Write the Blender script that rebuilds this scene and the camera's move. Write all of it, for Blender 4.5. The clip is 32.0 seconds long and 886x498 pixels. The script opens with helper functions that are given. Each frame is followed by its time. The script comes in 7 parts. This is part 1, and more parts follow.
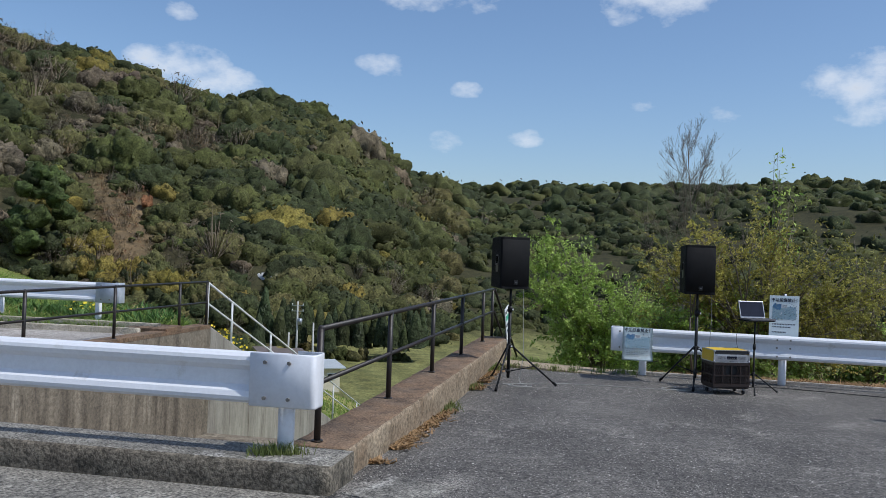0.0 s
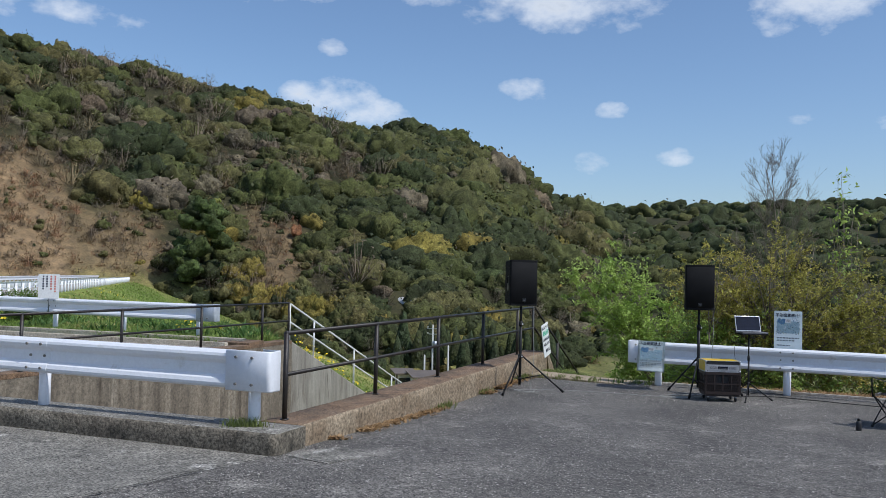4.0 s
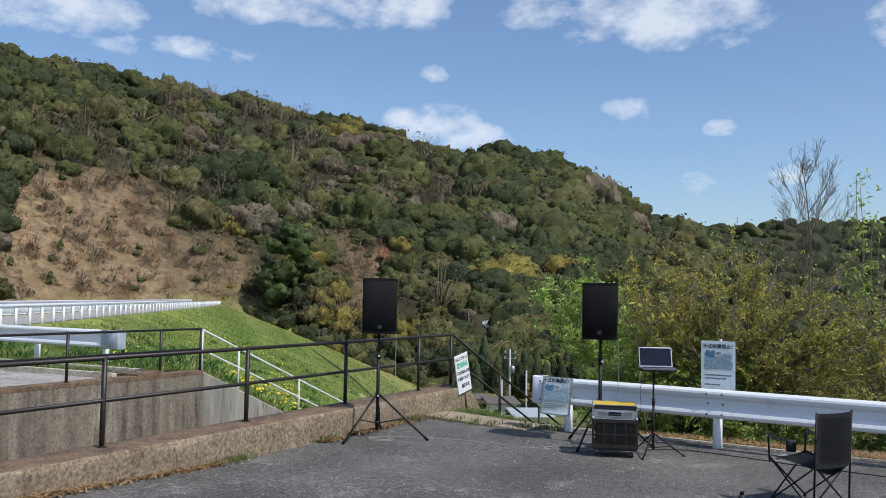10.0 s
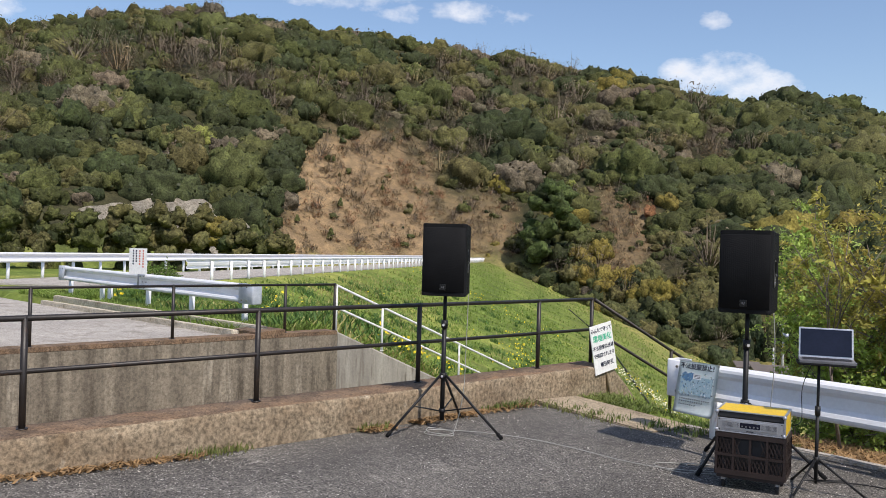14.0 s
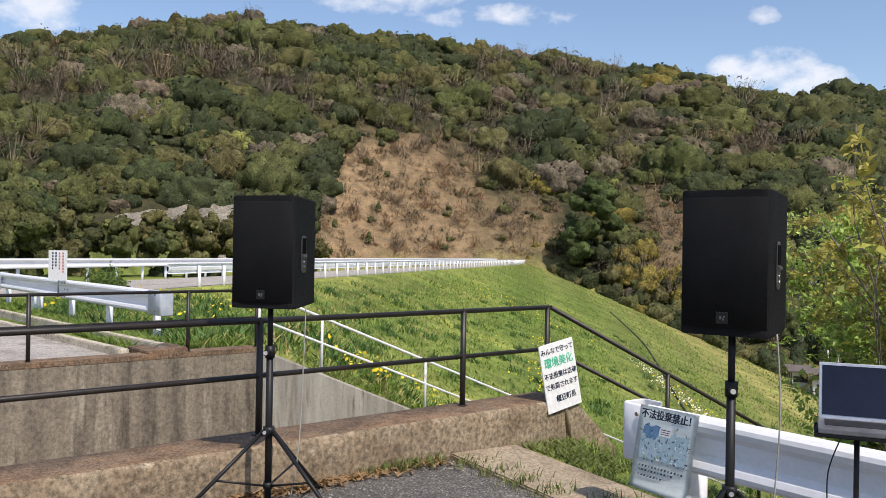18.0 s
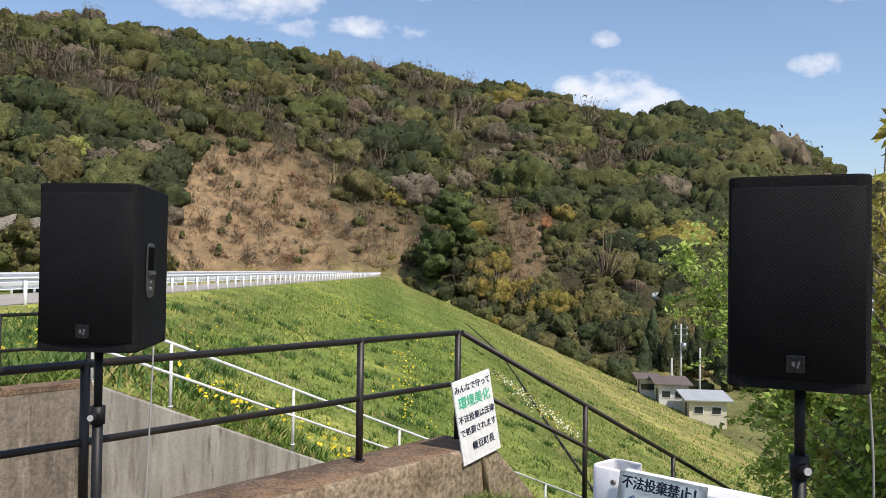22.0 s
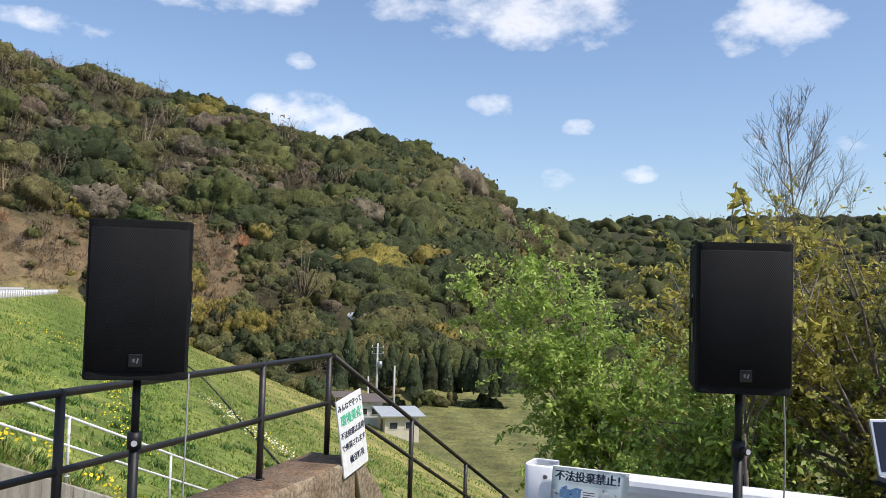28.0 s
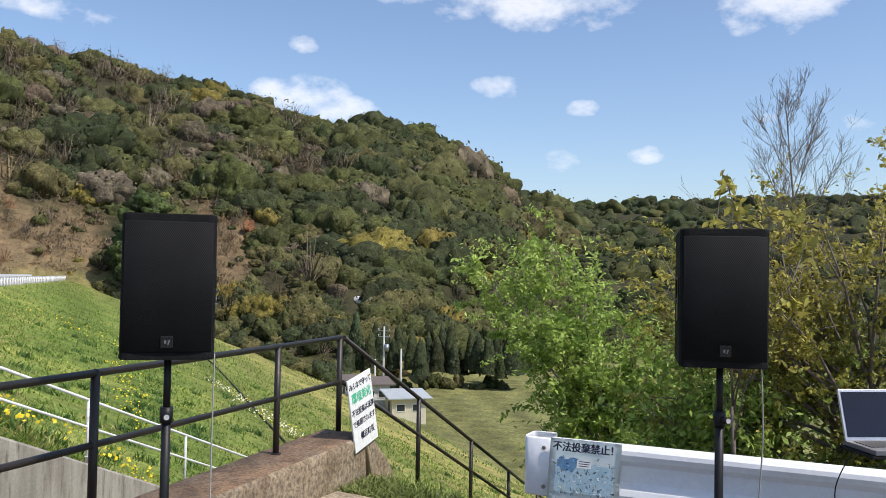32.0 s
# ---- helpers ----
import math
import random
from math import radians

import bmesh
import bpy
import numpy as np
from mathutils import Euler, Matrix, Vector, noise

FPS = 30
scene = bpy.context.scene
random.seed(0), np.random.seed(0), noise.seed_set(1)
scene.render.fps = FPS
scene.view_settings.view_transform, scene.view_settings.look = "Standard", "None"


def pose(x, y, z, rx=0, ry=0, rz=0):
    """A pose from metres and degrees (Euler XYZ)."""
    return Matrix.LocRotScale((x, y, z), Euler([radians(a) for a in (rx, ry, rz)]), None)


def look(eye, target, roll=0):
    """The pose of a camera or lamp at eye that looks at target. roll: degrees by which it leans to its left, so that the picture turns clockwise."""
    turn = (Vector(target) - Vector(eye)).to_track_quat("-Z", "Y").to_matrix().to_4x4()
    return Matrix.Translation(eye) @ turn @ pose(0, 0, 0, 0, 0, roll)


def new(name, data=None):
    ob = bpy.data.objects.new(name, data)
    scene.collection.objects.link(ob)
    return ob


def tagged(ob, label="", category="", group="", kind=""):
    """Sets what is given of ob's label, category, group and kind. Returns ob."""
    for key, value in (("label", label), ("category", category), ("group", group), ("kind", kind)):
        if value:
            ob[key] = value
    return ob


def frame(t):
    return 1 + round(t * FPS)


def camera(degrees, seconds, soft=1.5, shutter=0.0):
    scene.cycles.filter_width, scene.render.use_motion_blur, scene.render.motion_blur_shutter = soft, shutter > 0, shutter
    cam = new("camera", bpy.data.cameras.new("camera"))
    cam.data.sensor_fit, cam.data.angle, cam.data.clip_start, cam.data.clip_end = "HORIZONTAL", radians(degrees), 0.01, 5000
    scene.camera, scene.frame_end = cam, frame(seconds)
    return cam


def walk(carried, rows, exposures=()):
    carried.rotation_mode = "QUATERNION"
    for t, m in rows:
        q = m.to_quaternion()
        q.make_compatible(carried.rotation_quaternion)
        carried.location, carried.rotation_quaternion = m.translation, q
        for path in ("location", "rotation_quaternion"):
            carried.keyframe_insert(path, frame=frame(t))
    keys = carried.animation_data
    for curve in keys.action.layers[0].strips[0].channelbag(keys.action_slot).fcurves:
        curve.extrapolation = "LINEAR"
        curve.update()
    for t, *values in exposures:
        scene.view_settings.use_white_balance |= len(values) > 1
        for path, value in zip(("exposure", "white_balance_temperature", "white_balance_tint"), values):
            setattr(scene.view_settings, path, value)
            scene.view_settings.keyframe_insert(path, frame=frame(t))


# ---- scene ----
cam = camera(54.8, 32.0, soft=0.85)
PATH = [
    (0, (2.068, -5.891, 1.71), (1.672, -3.93, 1.725), 2.0),
    (0.5, (2.216, -6.144, 1.702), (1.779, -4.193, 1.709), 2.1),
    (1, (2.489, -6.363, 1.708), (1.972, -4.431, 1.691), 2.1),
    (1.5, (2.783, -6.504, 1.707), (2.251, -4.577, 1.677), 2.9),
    (2, (3.043, -6.693, 1.692), (2.432, -4.789, 1.643), 2.1),
    (2.5, (3.376, -6.762, 1.702), (2.608, -4.917, 1.623), 1.3),
    (3, (3.671, -6.841, 1.714), (2.859, -5.015, 1.634), 1.9),
    (3.5, (3.981, -6.996, 1.715), (3.24, -5.139, 1.672), 1.6),
    (4, (4.301, -7.034, 1.734), (3.577, -5.171, 1.795), 1.3),
    (4.5, (4.548, -7.05, 1.76), (3.815, -5.195, 1.906), 1.2),
    (6.5, (5.316, -6.292, 1.756), (4.578, -4.439, 1.895), 1.2),
    (7, (5.554, -5.94, 1.746), (4.781, -4.102, 1.894), 1.3),
    (7.5, (5.776, -5.591, 1.753), (4.941, -3.78, 1.896), 1.5),
    (8, (5.915, -5.185, 1.758), (5.019, -3.402, 1.88), 1.0),
    (8.5, (6.095, -4.818, 1.768), (5.15, -3.061, 1.909), 1.4),
    (9, (6.192, -4.389, 1.773), (5.261, -2.625, 1.924), 1.3),
    (9.5, (6.306, -3.982, 1.775), (5.39, -2.209, 1.904), 1.1),
    (10, (6.47, -3.561, 1.781), (5.528, -1.8, 1.891), 1.1),
    (10.5, (6.52, -3.129, 1.79), (5.537, -1.389, 1.882), 0.5),
    (11, (6.644, -2.685, 1.788), (5.625, -0.964, 1.823), 1.2),
    (11.5, (6.768, -2.277, 1.772), (5.71, -0.58, 1.765), 1.0),
    (12, (6.801, -1.87, 1.779), (5.622, -0.254, 1.814), 1.1),
    (12.5, (6.851, -1.449, 1.795), (5.536, 0.056, 1.854), 1.2),
    (13, (6.819, -1.037, 1.793), (5.46, 0.429, 1.824), 0.1),
    (13.5, (6.744, -0.594, 1.771), (5.329, 0.819, 1.781), 0.9),
    (14, (6.622, -0.161, 1.758), (5.178, 1.223, 1.755), 1.7),
    (14.5, (6.496, 0.239, 1.752), (5.075, 1.645, 1.728), 1.0),
    (16.5, (6.008, 1.827, 1.694), (4.546, 3.19, 1.628), 1.4),
    (17, (5.833, 2.202, 1.696), (4.373, 3.569, 1.66), -0.4),
    (17.5, (5.661, 2.572, 1.687), (4.158, 3.892, 1.672), 0.3),
    (18, (5.445, 2.9, 1.673), (3.927, 4.203, 1.675), 0.9),
    (18.5, (5.15, 3.182, 1.662), (3.638, 4.491, 1.642), 0.8),
    (19, (4.838, 3.414, 1.665), (3.298, 4.69, 1.626), 1.5),
    (19.5, (4.485, 3.525, 1.667), (3.048, 4.916, 1.671), 2.0),
    (20, (4.262, 3.644, 1.676), (2.96, 5.161, 1.716), 1.5),
    (20.5, (4.146, 3.696, 1.678), (2.855, 5.223, 1.736), 0.8),
    (21, (4.121, 3.694, 1.683), (2.84, 5.228, 1.758), 0.8),
    (21.5, (4.119, 3.7, 1.682), (2.852, 5.247, 1.742), 1.0),
    (22, (4.12, 3.697, 1.676), (2.846, 5.238, 1.712), 0.8),
    (22.5, (4.124, 3.703, 1.677), (2.852, 5.246, 1.713), 0.9),
    (23, (4.112, 3.704, 1.675), (2.835, 5.243, 1.711), 1.0),
    (23.5, (4.106, 3.713, 1.679), (2.809, 5.234, 1.738), 1.2),
    (24, (4.101, 3.736, 1.68), (2.772, 5.228, 1.761), 1.9),
    (24.5, (4.062, 3.757, 1.673), (2.704, 5.225, 1.705), 2.6),
    (25, (3.867, 3.716, 1.648), (2.6, 5.263, 1.648), 3.1),
    (25.5, (3.602, 3.582, 1.652), (2.504, 5.254, 1.672), 2.5),
    (26, (3.344, 3.472, 1.662), (2.421, 5.246, 1.715), 2.3),
    (26.5, (3.178, 3.19, 1.677), (2.389, 5.027, 1.668), 1.7),
    (28.5, (3.252, 2.234, 1.724), (2.604, 4.122, 1.84), 1.7),
    (29, (3.324, 2.153, 1.719), (2.656, 4.036, 1.804), 1.7),
    (29.5, (3.31, 2.153, 1.728), (2.669, 4.045, 1.812), 0.8),
    (30, (3.312, 2.144, 1.729), (2.66, 4.033, 1.81), 0.7),
    (30.5, (3.306, 2.127, 1.73), (2.636, 4.01, 1.797), 0.7),
    (31, (3.321, 2.108, 1.728), (2.647, 3.991, 1.778), 1.1),
    (31.5, (3.326, 2.092, 1.73), (2.655, 3.975, 1.786), 1.1),
    (32, (3.329, 2.082, 1.73), (2.666, 3.968, 1.787), 1.1),
]
walk(cam, [(t, look(eye, target, roll)) for t, eye, target, roll in PATH],
     exposures=[(0, -0.32, 5940, 10), (4.5, -0.26, 5940, 10), (7, -0.18, 5940, 10), (9, -0.15, 6040, 10), (11, -0.18, 6140, 10), (13, 0.03, 6590, 13), (20, 0.1, 6690, 14), (25, 0.1, 6640, 14), (29, 0.14, 6440, 13), (32, 0.14, 6440, 13)])

# ---- world, sun ----
SUN_TO = Vector((1.15, -0.22, 1.62)).normalized()
world = bpy.data.worlds.new("sky")
scene.world = world
world.use_nodes = True
wn, wl = world.node_tree.nodes, world.node_tree.links
wn.clear()
w_out = wn.new("ShaderNodeOutputWorld")
w_bg = wn.new("ShaderNodeBackground")
w_sky = wn.new("ShaderNodeTexSky")
w_sky.sky_type = "NISHITA"
w_sky.sun_disc = False
w_sky.sun_elevation = math.asin(SUN_TO.z)
w_sky.sun_rotation = math.atan2(SUN_TO.x, SUN_TO.y)
w_sky.air_density, w_sky.dust_density, w_sky.ozone_density = 1.0, 1.0, 3.0
w_bg.inputs["Strength"].default_value = 0.15
w_co = wn.new("ShaderNodeTexCoord")


def wmath(op, a, b=None, clamp=False):
    n = wn.new("ShaderNodeMath")
    n.operation, n.use_clamp = op, clamp
    for i, v in enumerate((a, b)):
        if v is None:
            continue
        if isinstance(v, (int, float)):
            n.inputs[i].default_value = v
        else:
            wl.new(v, n.inputs[i])
    return n.outputs[0]


def sky_dir(az, el):
    a, e = radians(az), radians(el)
    return (-math.sin(a) * math.cos(e), math.cos(a) * math.cos(e), math.sin(e))


# cumulus: soft blobs of sky directions, torn by noise
CLOUDS = [(14, 19.0, 8.0, 3.6, 1.0), (9.5, 18.0, 4.5, 2.4, 0.95), (-2.4, 16.9, 4.4, 2.6, 1.0), (22, 18.9, 4.0, 1.7, 0.85), (54, 17.0, 7.0, 2.0, 0.9), (38, 19.4, 11, 2.6, 0.95), (31, 18.9, 5, 1.7, 0.9), (48, 20.5, 9, 2.6, 0.9),
          (66, 21, 14, 3, 0.8), (29, 11.6, 3.6, 1.7, 1.0), (26.2, 10.6, 3.0, 1.2, 0.95), (45, 15.3, 6.5, 1.0, 0.75), (15.5, 12.3, 3.2, 1.0, 0.5),
          (10.2, 11.0, 1.3, 0.75, 0.8), (11.5, 7.6, 1.7, 0.9, 0.75), (6.2, 8.0, 1.7, 0.8, 0.95), (-1.5, 10.2, 1.3, 0.6, 0.5), (29.0, 14.8, 1.4, 0.9, 0.65), (19.5, 12.5, 1.2, 0.8, 0.5),
          (-6.5, 9.6, 1.9, 0.8, 0.6), (-15, 11.0, 4.2, 2.6, 1.0), (76, 14, 4, 2, 0.8), (-45, 15, 14, 5, 0.9), (130, 25, 30, 8, 0.8),
          (-120, 28, 30, 9, 0.8), (180, 40, 40, 10, 0.7)]
w_noise = wn.new("ShaderNodeTexNoise")
w_noise.inputs["Scale"].default_value = 13
w_noise.inputs["Detail"].default_value = 9
w_noise.inputs["Roughness"].default_value = 0.6
w_map = wn.new("ShaderNodeMapping")
w_map.inputs["Scale"].default_value = (1, 1, 1.7)
wl.new(w_co.outputs["Generated"], w_map.inputs["Vector"])
wl.new(w_map.outputs[0], w_noise.inputs["Vector"])
field = None
for az, el, wa, we, amt in CLOUDS:
    # squared distance in a frame that is wide along the horizon
    c = sky_dir(az, el)
    sub = wn.new("ShaderNodeVectorMath")
    sub.operation = "SUBTRACT"
    wl.new(w_co.outputs["Generated"], sub.inputs[0])
    sub.inputs[1].default_value = c
    side = (math.cos(radians(az)), math.sin(radians(az)), 0)
    d1 = wn.new("ShaderNodeVectorMath")
    d1.operation = "DOT_PRODUCT"
    wl.new(sub.outputs[0], d1.inputs[0])
    d1.inputs[1].default_value = side
    up = Vector(c).cross(Vector(side)) * -1
    d2 = wn.new("ShaderNodeVectorMath")
    d2.operation = "DOT_PRODUCT"
    wl.new(sub.outputs[0], d2.inputs[0])
    d2.inputs[1].default_value = up
    d3 = wn.new("ShaderNodeVectorMath")
    d3.operation = "DOT_PRODUCT"
    wl.new(sub.outputs[0], d3.inputs[0])
    d3.inputs[1].default_value = c
    q = wmath("ADD", wmath("POWER", wmath("DIVIDE", d1.outputs["Value"], math.sin(radians(wa))), 2),
              wmath("ADD", wmath("POWER", wmath("DIVIDE", d2.outputs["Value"], math.sin(radians(we))), 2),
                    wmath("POWER", wmath("MULTIPLY", d3.outputs["Value"], 3.0), 2)))
    blob = wmath("MULTIPLY", wmath("SUBTRACT", 1.0, q), amt, True)
    field = blob if field is None else wmath("MAXIMUM", field, blob)
raw = wmath("ADD", wmath("MULTIPLY", wmath("POWER", field, 0.6), 0.72), wmath("MULTIPLY", wmath("SUBTRACT", w_noise.outputs["Fac"], 0.5), 1.9))
gate = wmath("MULTIPLY", field, 6.0, True)
w_mask = wmath("MULTIPLY", wmath("MULTIPLY", wmath("SUBTRACT", raw, 0.36), 1.9, True), gate)
# cloud bases greyer where the cloud is thick
w_shade = wn.new("ShaderNodeMixRGB")
w_shade.inputs[1].default_value = (6.6, 6.75, 6.95, 1)
w_shade.inputs[2].default_value = (3.3, 3.7, 4.3, 1)
wl.new(wmath("MULTIPLY", wmath("SUBTRACT", raw, 0.72), 1.6, True), w_shade.inputs[0])
w_mix = wn.new("ShaderNodeMixRGB")
wl.new(wmath("MULTIPLY", w_mask, 0.92), w_mix.inputs[0])
wl.new(w_sky.outputs[0], w_mix.inputs[1])
wl.new(w_shade.outputs[0], w_mix.inputs[2])
wl.new(w_mix.outputs[0], w_bg.inputs["Color"])
wl.new(w_bg.outputs[0], w_out.inputs["Surface"])

sun = new("sun", bpy.data.lights.new("sun", "SUN"))
sun.data.energy, sun.data.angle, sun.data.color = 4.0, radians(0.53), (1.0, 0.95, 0.87)
sun.matrix_world = look(SUN_TO * 50, (0, 0, 0))


# ---- materials ----
def material(name, c1, c2, scale=4.0, rough=0.8, bump=0.3, fine=40.0, c3=None, metal=0.0, spec=0.4, island=0.0, attr="", stretch=(1, 1, 1), rvar=0.0, stain=0.35, speck=0.08, relief=0.01, c4=None):
    """Two-scale procedural surface: c1 to c2 by a broad noise, speckle by a fine one, c3 as scattered stains; attr: a colour attribute to multiply."""
    m = bpy.data.materials.new(name)
    m.use_nodes = True
    n, l = m.node_tree.nodes, m.node_tree.links
    b = n["Principled BSDF"]
    co = n.new("ShaderNodeTexCoord")
    mp = n.new("ShaderNodeMapping")
    mp.inputs["Scale"].default_value = stretch
    l.new(co.outputs["Object"], mp.inputs["Vector"])

    def tex(s, d=4.0, r=0.55, grain=False):
        t = n.new("ShaderNodeTexNoise")
        t.inputs["Scale"].default_value, t.inputs["Detail"].default_value, t.inputs["Roughness"].default_value = s, d, r
        l.new(co.outputs["Object"] if grain else mp.outputs[0], t.inputs["Vector"])
        return t.outputs["Fac"]

    def ramp(v, a, z):
        r = n.new("ShaderNodeMapRange")
        r.inputs["From Min"].default_value, r.inputs["From Max"].default_value = a, z
        l.new(v, r.inputs["Value"])
        return r.outputs["Result"]

    def mix(f, a, c, mode="MIX"):
        x = n.new("ShaderNodeMixRGB")
        x.blend_type = mode
        for i, v in enumerate((f, a, c)):
            if isinstance(v, (int, float)):
                x.inputs[i].default_value = v
            elif isinstance(v, tuple):
                x.inputs[i].default_value = (*v, 1)
            else:
                l.new(v, x.inputs[i])
        return x.outputs[0]

    big, small = tex(scale), tex(fine, 3.0, 0.7, stretch[2] < 0.9)
    col = mix(ramp(big, 0.33, 0.67), c1, c2)
    if c3:
        col = mix(ramp(tex(scale * 1.7 + 0.3, 6.0, 0.65), 0.64 - stain * 0.3, 0.72), col, c3)
    if c4:
        colour, sc, lo = c4[:3]
        col = mix(ramp(tex(sc, 5.0, 0.6), lo, lo + (c4[3] if len(c4) > 3 else 0.08)), col, colour)
    sp = mix(ramp(small, 0.36, 0.64), (1 - speck,) * 3, (1 + speck,) * 3)
    s2 = speck * 0.38
    sp = mix(1.0, sp, mix(ramp(tex(fine * 0.22, 5.0, 0.75, stretch[2] < 0.9), 0.36, 0.64), (1 - s2,) * 3, (1 + s2,) * 3), "MULTIPLY")
    col = mix(1.0, col, sp, "MULTIPLY")
    if attr:
        at = n.new("ShaderNodeVertexColor")
        at.layer_name = attr
        col = mix(1.0, col, at.outputs["Color"], "MULTIPLY")
    if island:
        ge = n.new("ShaderNodeNewGeometry")
        v = ramp(ge.outputs["Random Per Island"], 0, 1)
        lo, hi = 1 - island, 1 + island
        col = mix(1.0, col, mix(v, (lo, lo, lo), (hi, hi, hi)), "MULTIPLY")
    l.new(col, b.inputs["Base Color"])
    b.inputs["Metallic"].default_value = metal
    b.inputs["Specular IOR Level"].default_value = spec
    if rvar:
        rr = n.new("ShaderNodeMapRange")
        rr.inputs["To Min"].default_value, rr.inputs["To Max"].default_value = rough - rvar, rough + rvar
        l.new(big, rr.inputs["Value"])
        l.new(rr.outputs["Result"], b.inputs["Roughness"])
    else:
        b.inputs["Roughness"].default_value = rough
    if bump:
        bp = n.new("ShaderNodeBump")
        bp.inputs["Strength"].default_value, bp.inputs["Distance"].default_value = bump, relief
        l.new(small, bp.inputs["Height"])
        l.new(bp.outputs[0], b.inputs["Normal"])
    return m


def leaf_material(name, c1, c2, attr="", back=0.35, vary=0.3):
    """Thin leaves: diffuse with light coming through."""
    m = material(name, c1, c2, scale=0.8, rough=0.55, bump=0, fine=7, island=vary, attr=attr, spec=0.25, speck=0.2)
    n, l = m.node_tree.nodes, m.node_tree.links
    b, out = n["Principled BSDF"], n["Material Output"]
    tr = n.new("ShaderNodeBsdfTranslucent")
    src = b.inputs["Base Color"].links[0].from_socket
    l.new(src, tr.inputs["Color"])
    mx = n.new("ShaderNodeMixShader")
    mx.inputs[0].default_value = back
    l.new(b.outputs[0], mx.inputs[1])
    l.new(tr.outputs[0], mx.inputs[2])
    l.new(mx.outputs[0], out.inputs["Surface"])
    return m


M_ASPHALT = material("asphalt", (0.08, 0.073, 0.065), (0.146, 0.134, 0.118), 0.75, 0.92, 1.0, 62, c3=(0.25, 0.23, 0.2), speck=0.95, stain=0.24, c4=((0.55, 0.52, 0.47), 48, 0.62, 0.04))
M_PAVE = material("worn concrete paving", (0.17, 0.158, 0.135), (0.265, 0.247, 0.21), 1.1, 0.9, 1.0, 48, c3=(0.09, 0.084, 0.072), stain=0.5, speck=0.8, c4=((0.42, 0.4, 0.36), 2.6, 0.62, 0.12))
M_KERB = material("weathered concrete", (0.188, 0.134, 0.083), (0.285, 0.226, 0.152), 1.8, 0.92, 1.0, 26, c3=(0.46, 0.4, 0.3), stain=0.16, speck=0.45, relief=0.009, c4=((0.13, 0.088, 0.05), 4.0, 0.55, 0.3))
M_CREAM = material("cream concrete kerb", (0.46, 0.4, 0.3), (0.54, 0.48, 0.38), 2.4, 0.9, 0.7, 40, c3=(0.22, 0.17, 0.11), stain=0.3, speck=0.3)
M_PALE = material("pale weathered paving", (0.33, 0.3, 0.265), (0.42, 0.385, 0.34), 1.2, 0.9, 0.7, 45, c3=(0.2, 0.175, 0.145), stain=0.35, speck=0.35)
# on the stand knobs this pale grey stands in for chrome's bright reflection
M_KNOB = material("pale knob face", (0.62, 0.62, 0.62), (0.5, 0.5, 0.5), 9, 0.3, 0, 60, metal=0.25)
M_GRIT = material("loose grit", (0.3, 0.28, 0.25), (0.5, 0.47, 0.42), 30, 0.85, 0, 60, island=0.3)
# kerb face: moss and stains, darkened further for the shade on that side
M_KERBSHADED = material("mossy stained concrete with painted shade", (0.12, 0.1, 0.075), (0.19, 0.165, 0.125), 1.8, 0.92, 1.0, 38, c3=(0.3, 0.27, 0.21), stain=0.12, speck=0.55, c4=((0.045, 0.04, 0.03), 3.2, 0.47, 0.2))
M_SLAB = material("earth-stained concrete", (0.3, 0.235, 0.155), (0.37, 0.3, 0.21), 1.5, 0.92, 0.9, 40, c3=(0.15, 0.115, 0.07), stain=0.4, speck=0.35)
M_KERBTOP = material("rust-stained concrete", (0.225, 0.14, 0.08), (0.17, 0.122, 0.082), 2.6, 0.92, 0.9, 45, c3=(0.085, 0.055, 0.034), stain=0.7, speck=0.45)
M_WALL = material("channel wall concrete", (0.26, 0.22, 0.162), (0.135, 0.112, 0.083), 2.3, 0.9, 0.5, 24, c3=(0.075, 0.06, 0.043), stretch=(1, 1.6, 0.16), stain=0.45, speck=0.28, c4=((0.36, 0.315, 0.24), 2.0, 0.6, 0.15))
M_WALLNEW = material("pale concrete", (0.37, 0.345, 0.29), (0.24, 0.22, 0.185), 2.4, 0.9, 0.4, 30, c3=(0.13, 0.11, 0.085), stretch=(1, 2.4, 0.3), stain=0.34, c4=((0.15, 0.125, 0.095), 1.8, 0.58, 0.15))
M_RAIL = material("dark brown painted steel", (0.015, 0.012, 0.01), (0.024, 0.017, 0.013), 5, 0.45, 0.25, 60, c3=(0.07, 0.034, 0.018), spec=0.5, stain=0.1)
M_WHITE = material("white painted steel", (0.83, 0.83, 0.85), (0.78, 0.79, 0.81), 1.5, 0.36, 0.0, 30, c3=(0.62, 0.6, 0.56), stain=0.05, spec=0.5, rvar=0.06, speck=0.03)
M_WHITEDULL = material("dull white paint", (0.72, 0.72, 0.7), (0.62, 0.62, 0.6), 3, 0.55, 0.15, 30, c3=(0.4, 0.33, 0.25), stain=0.15, speck=0.06)
M_GALV = material("galvanised steel", (0.42, 0.44, 0.47), (0.3, 0.32, 0.35), 6, 0.38, 0.1, 40, metal=0.8)
M_CAPGREY = material("pale galvanised end plate", (0.6, 0.63, 0.67), (0.42, 0.46, 0.52), 5, 0.45, 0.1, 40, metal=0.25)
M_BOLT = material("weathered bolt", (0.2, 0.19, 0.18), (0.3, 0.28, 0.25), 9, 0.45, 0.2, 60, metal=0.7)
M_BLACK = material("black textured cabinet", (0.009, 0.009, 0.0095), (0.012, 0.012, 0.0125), 6, 0.66, 0.5, 220, spec=0.14)
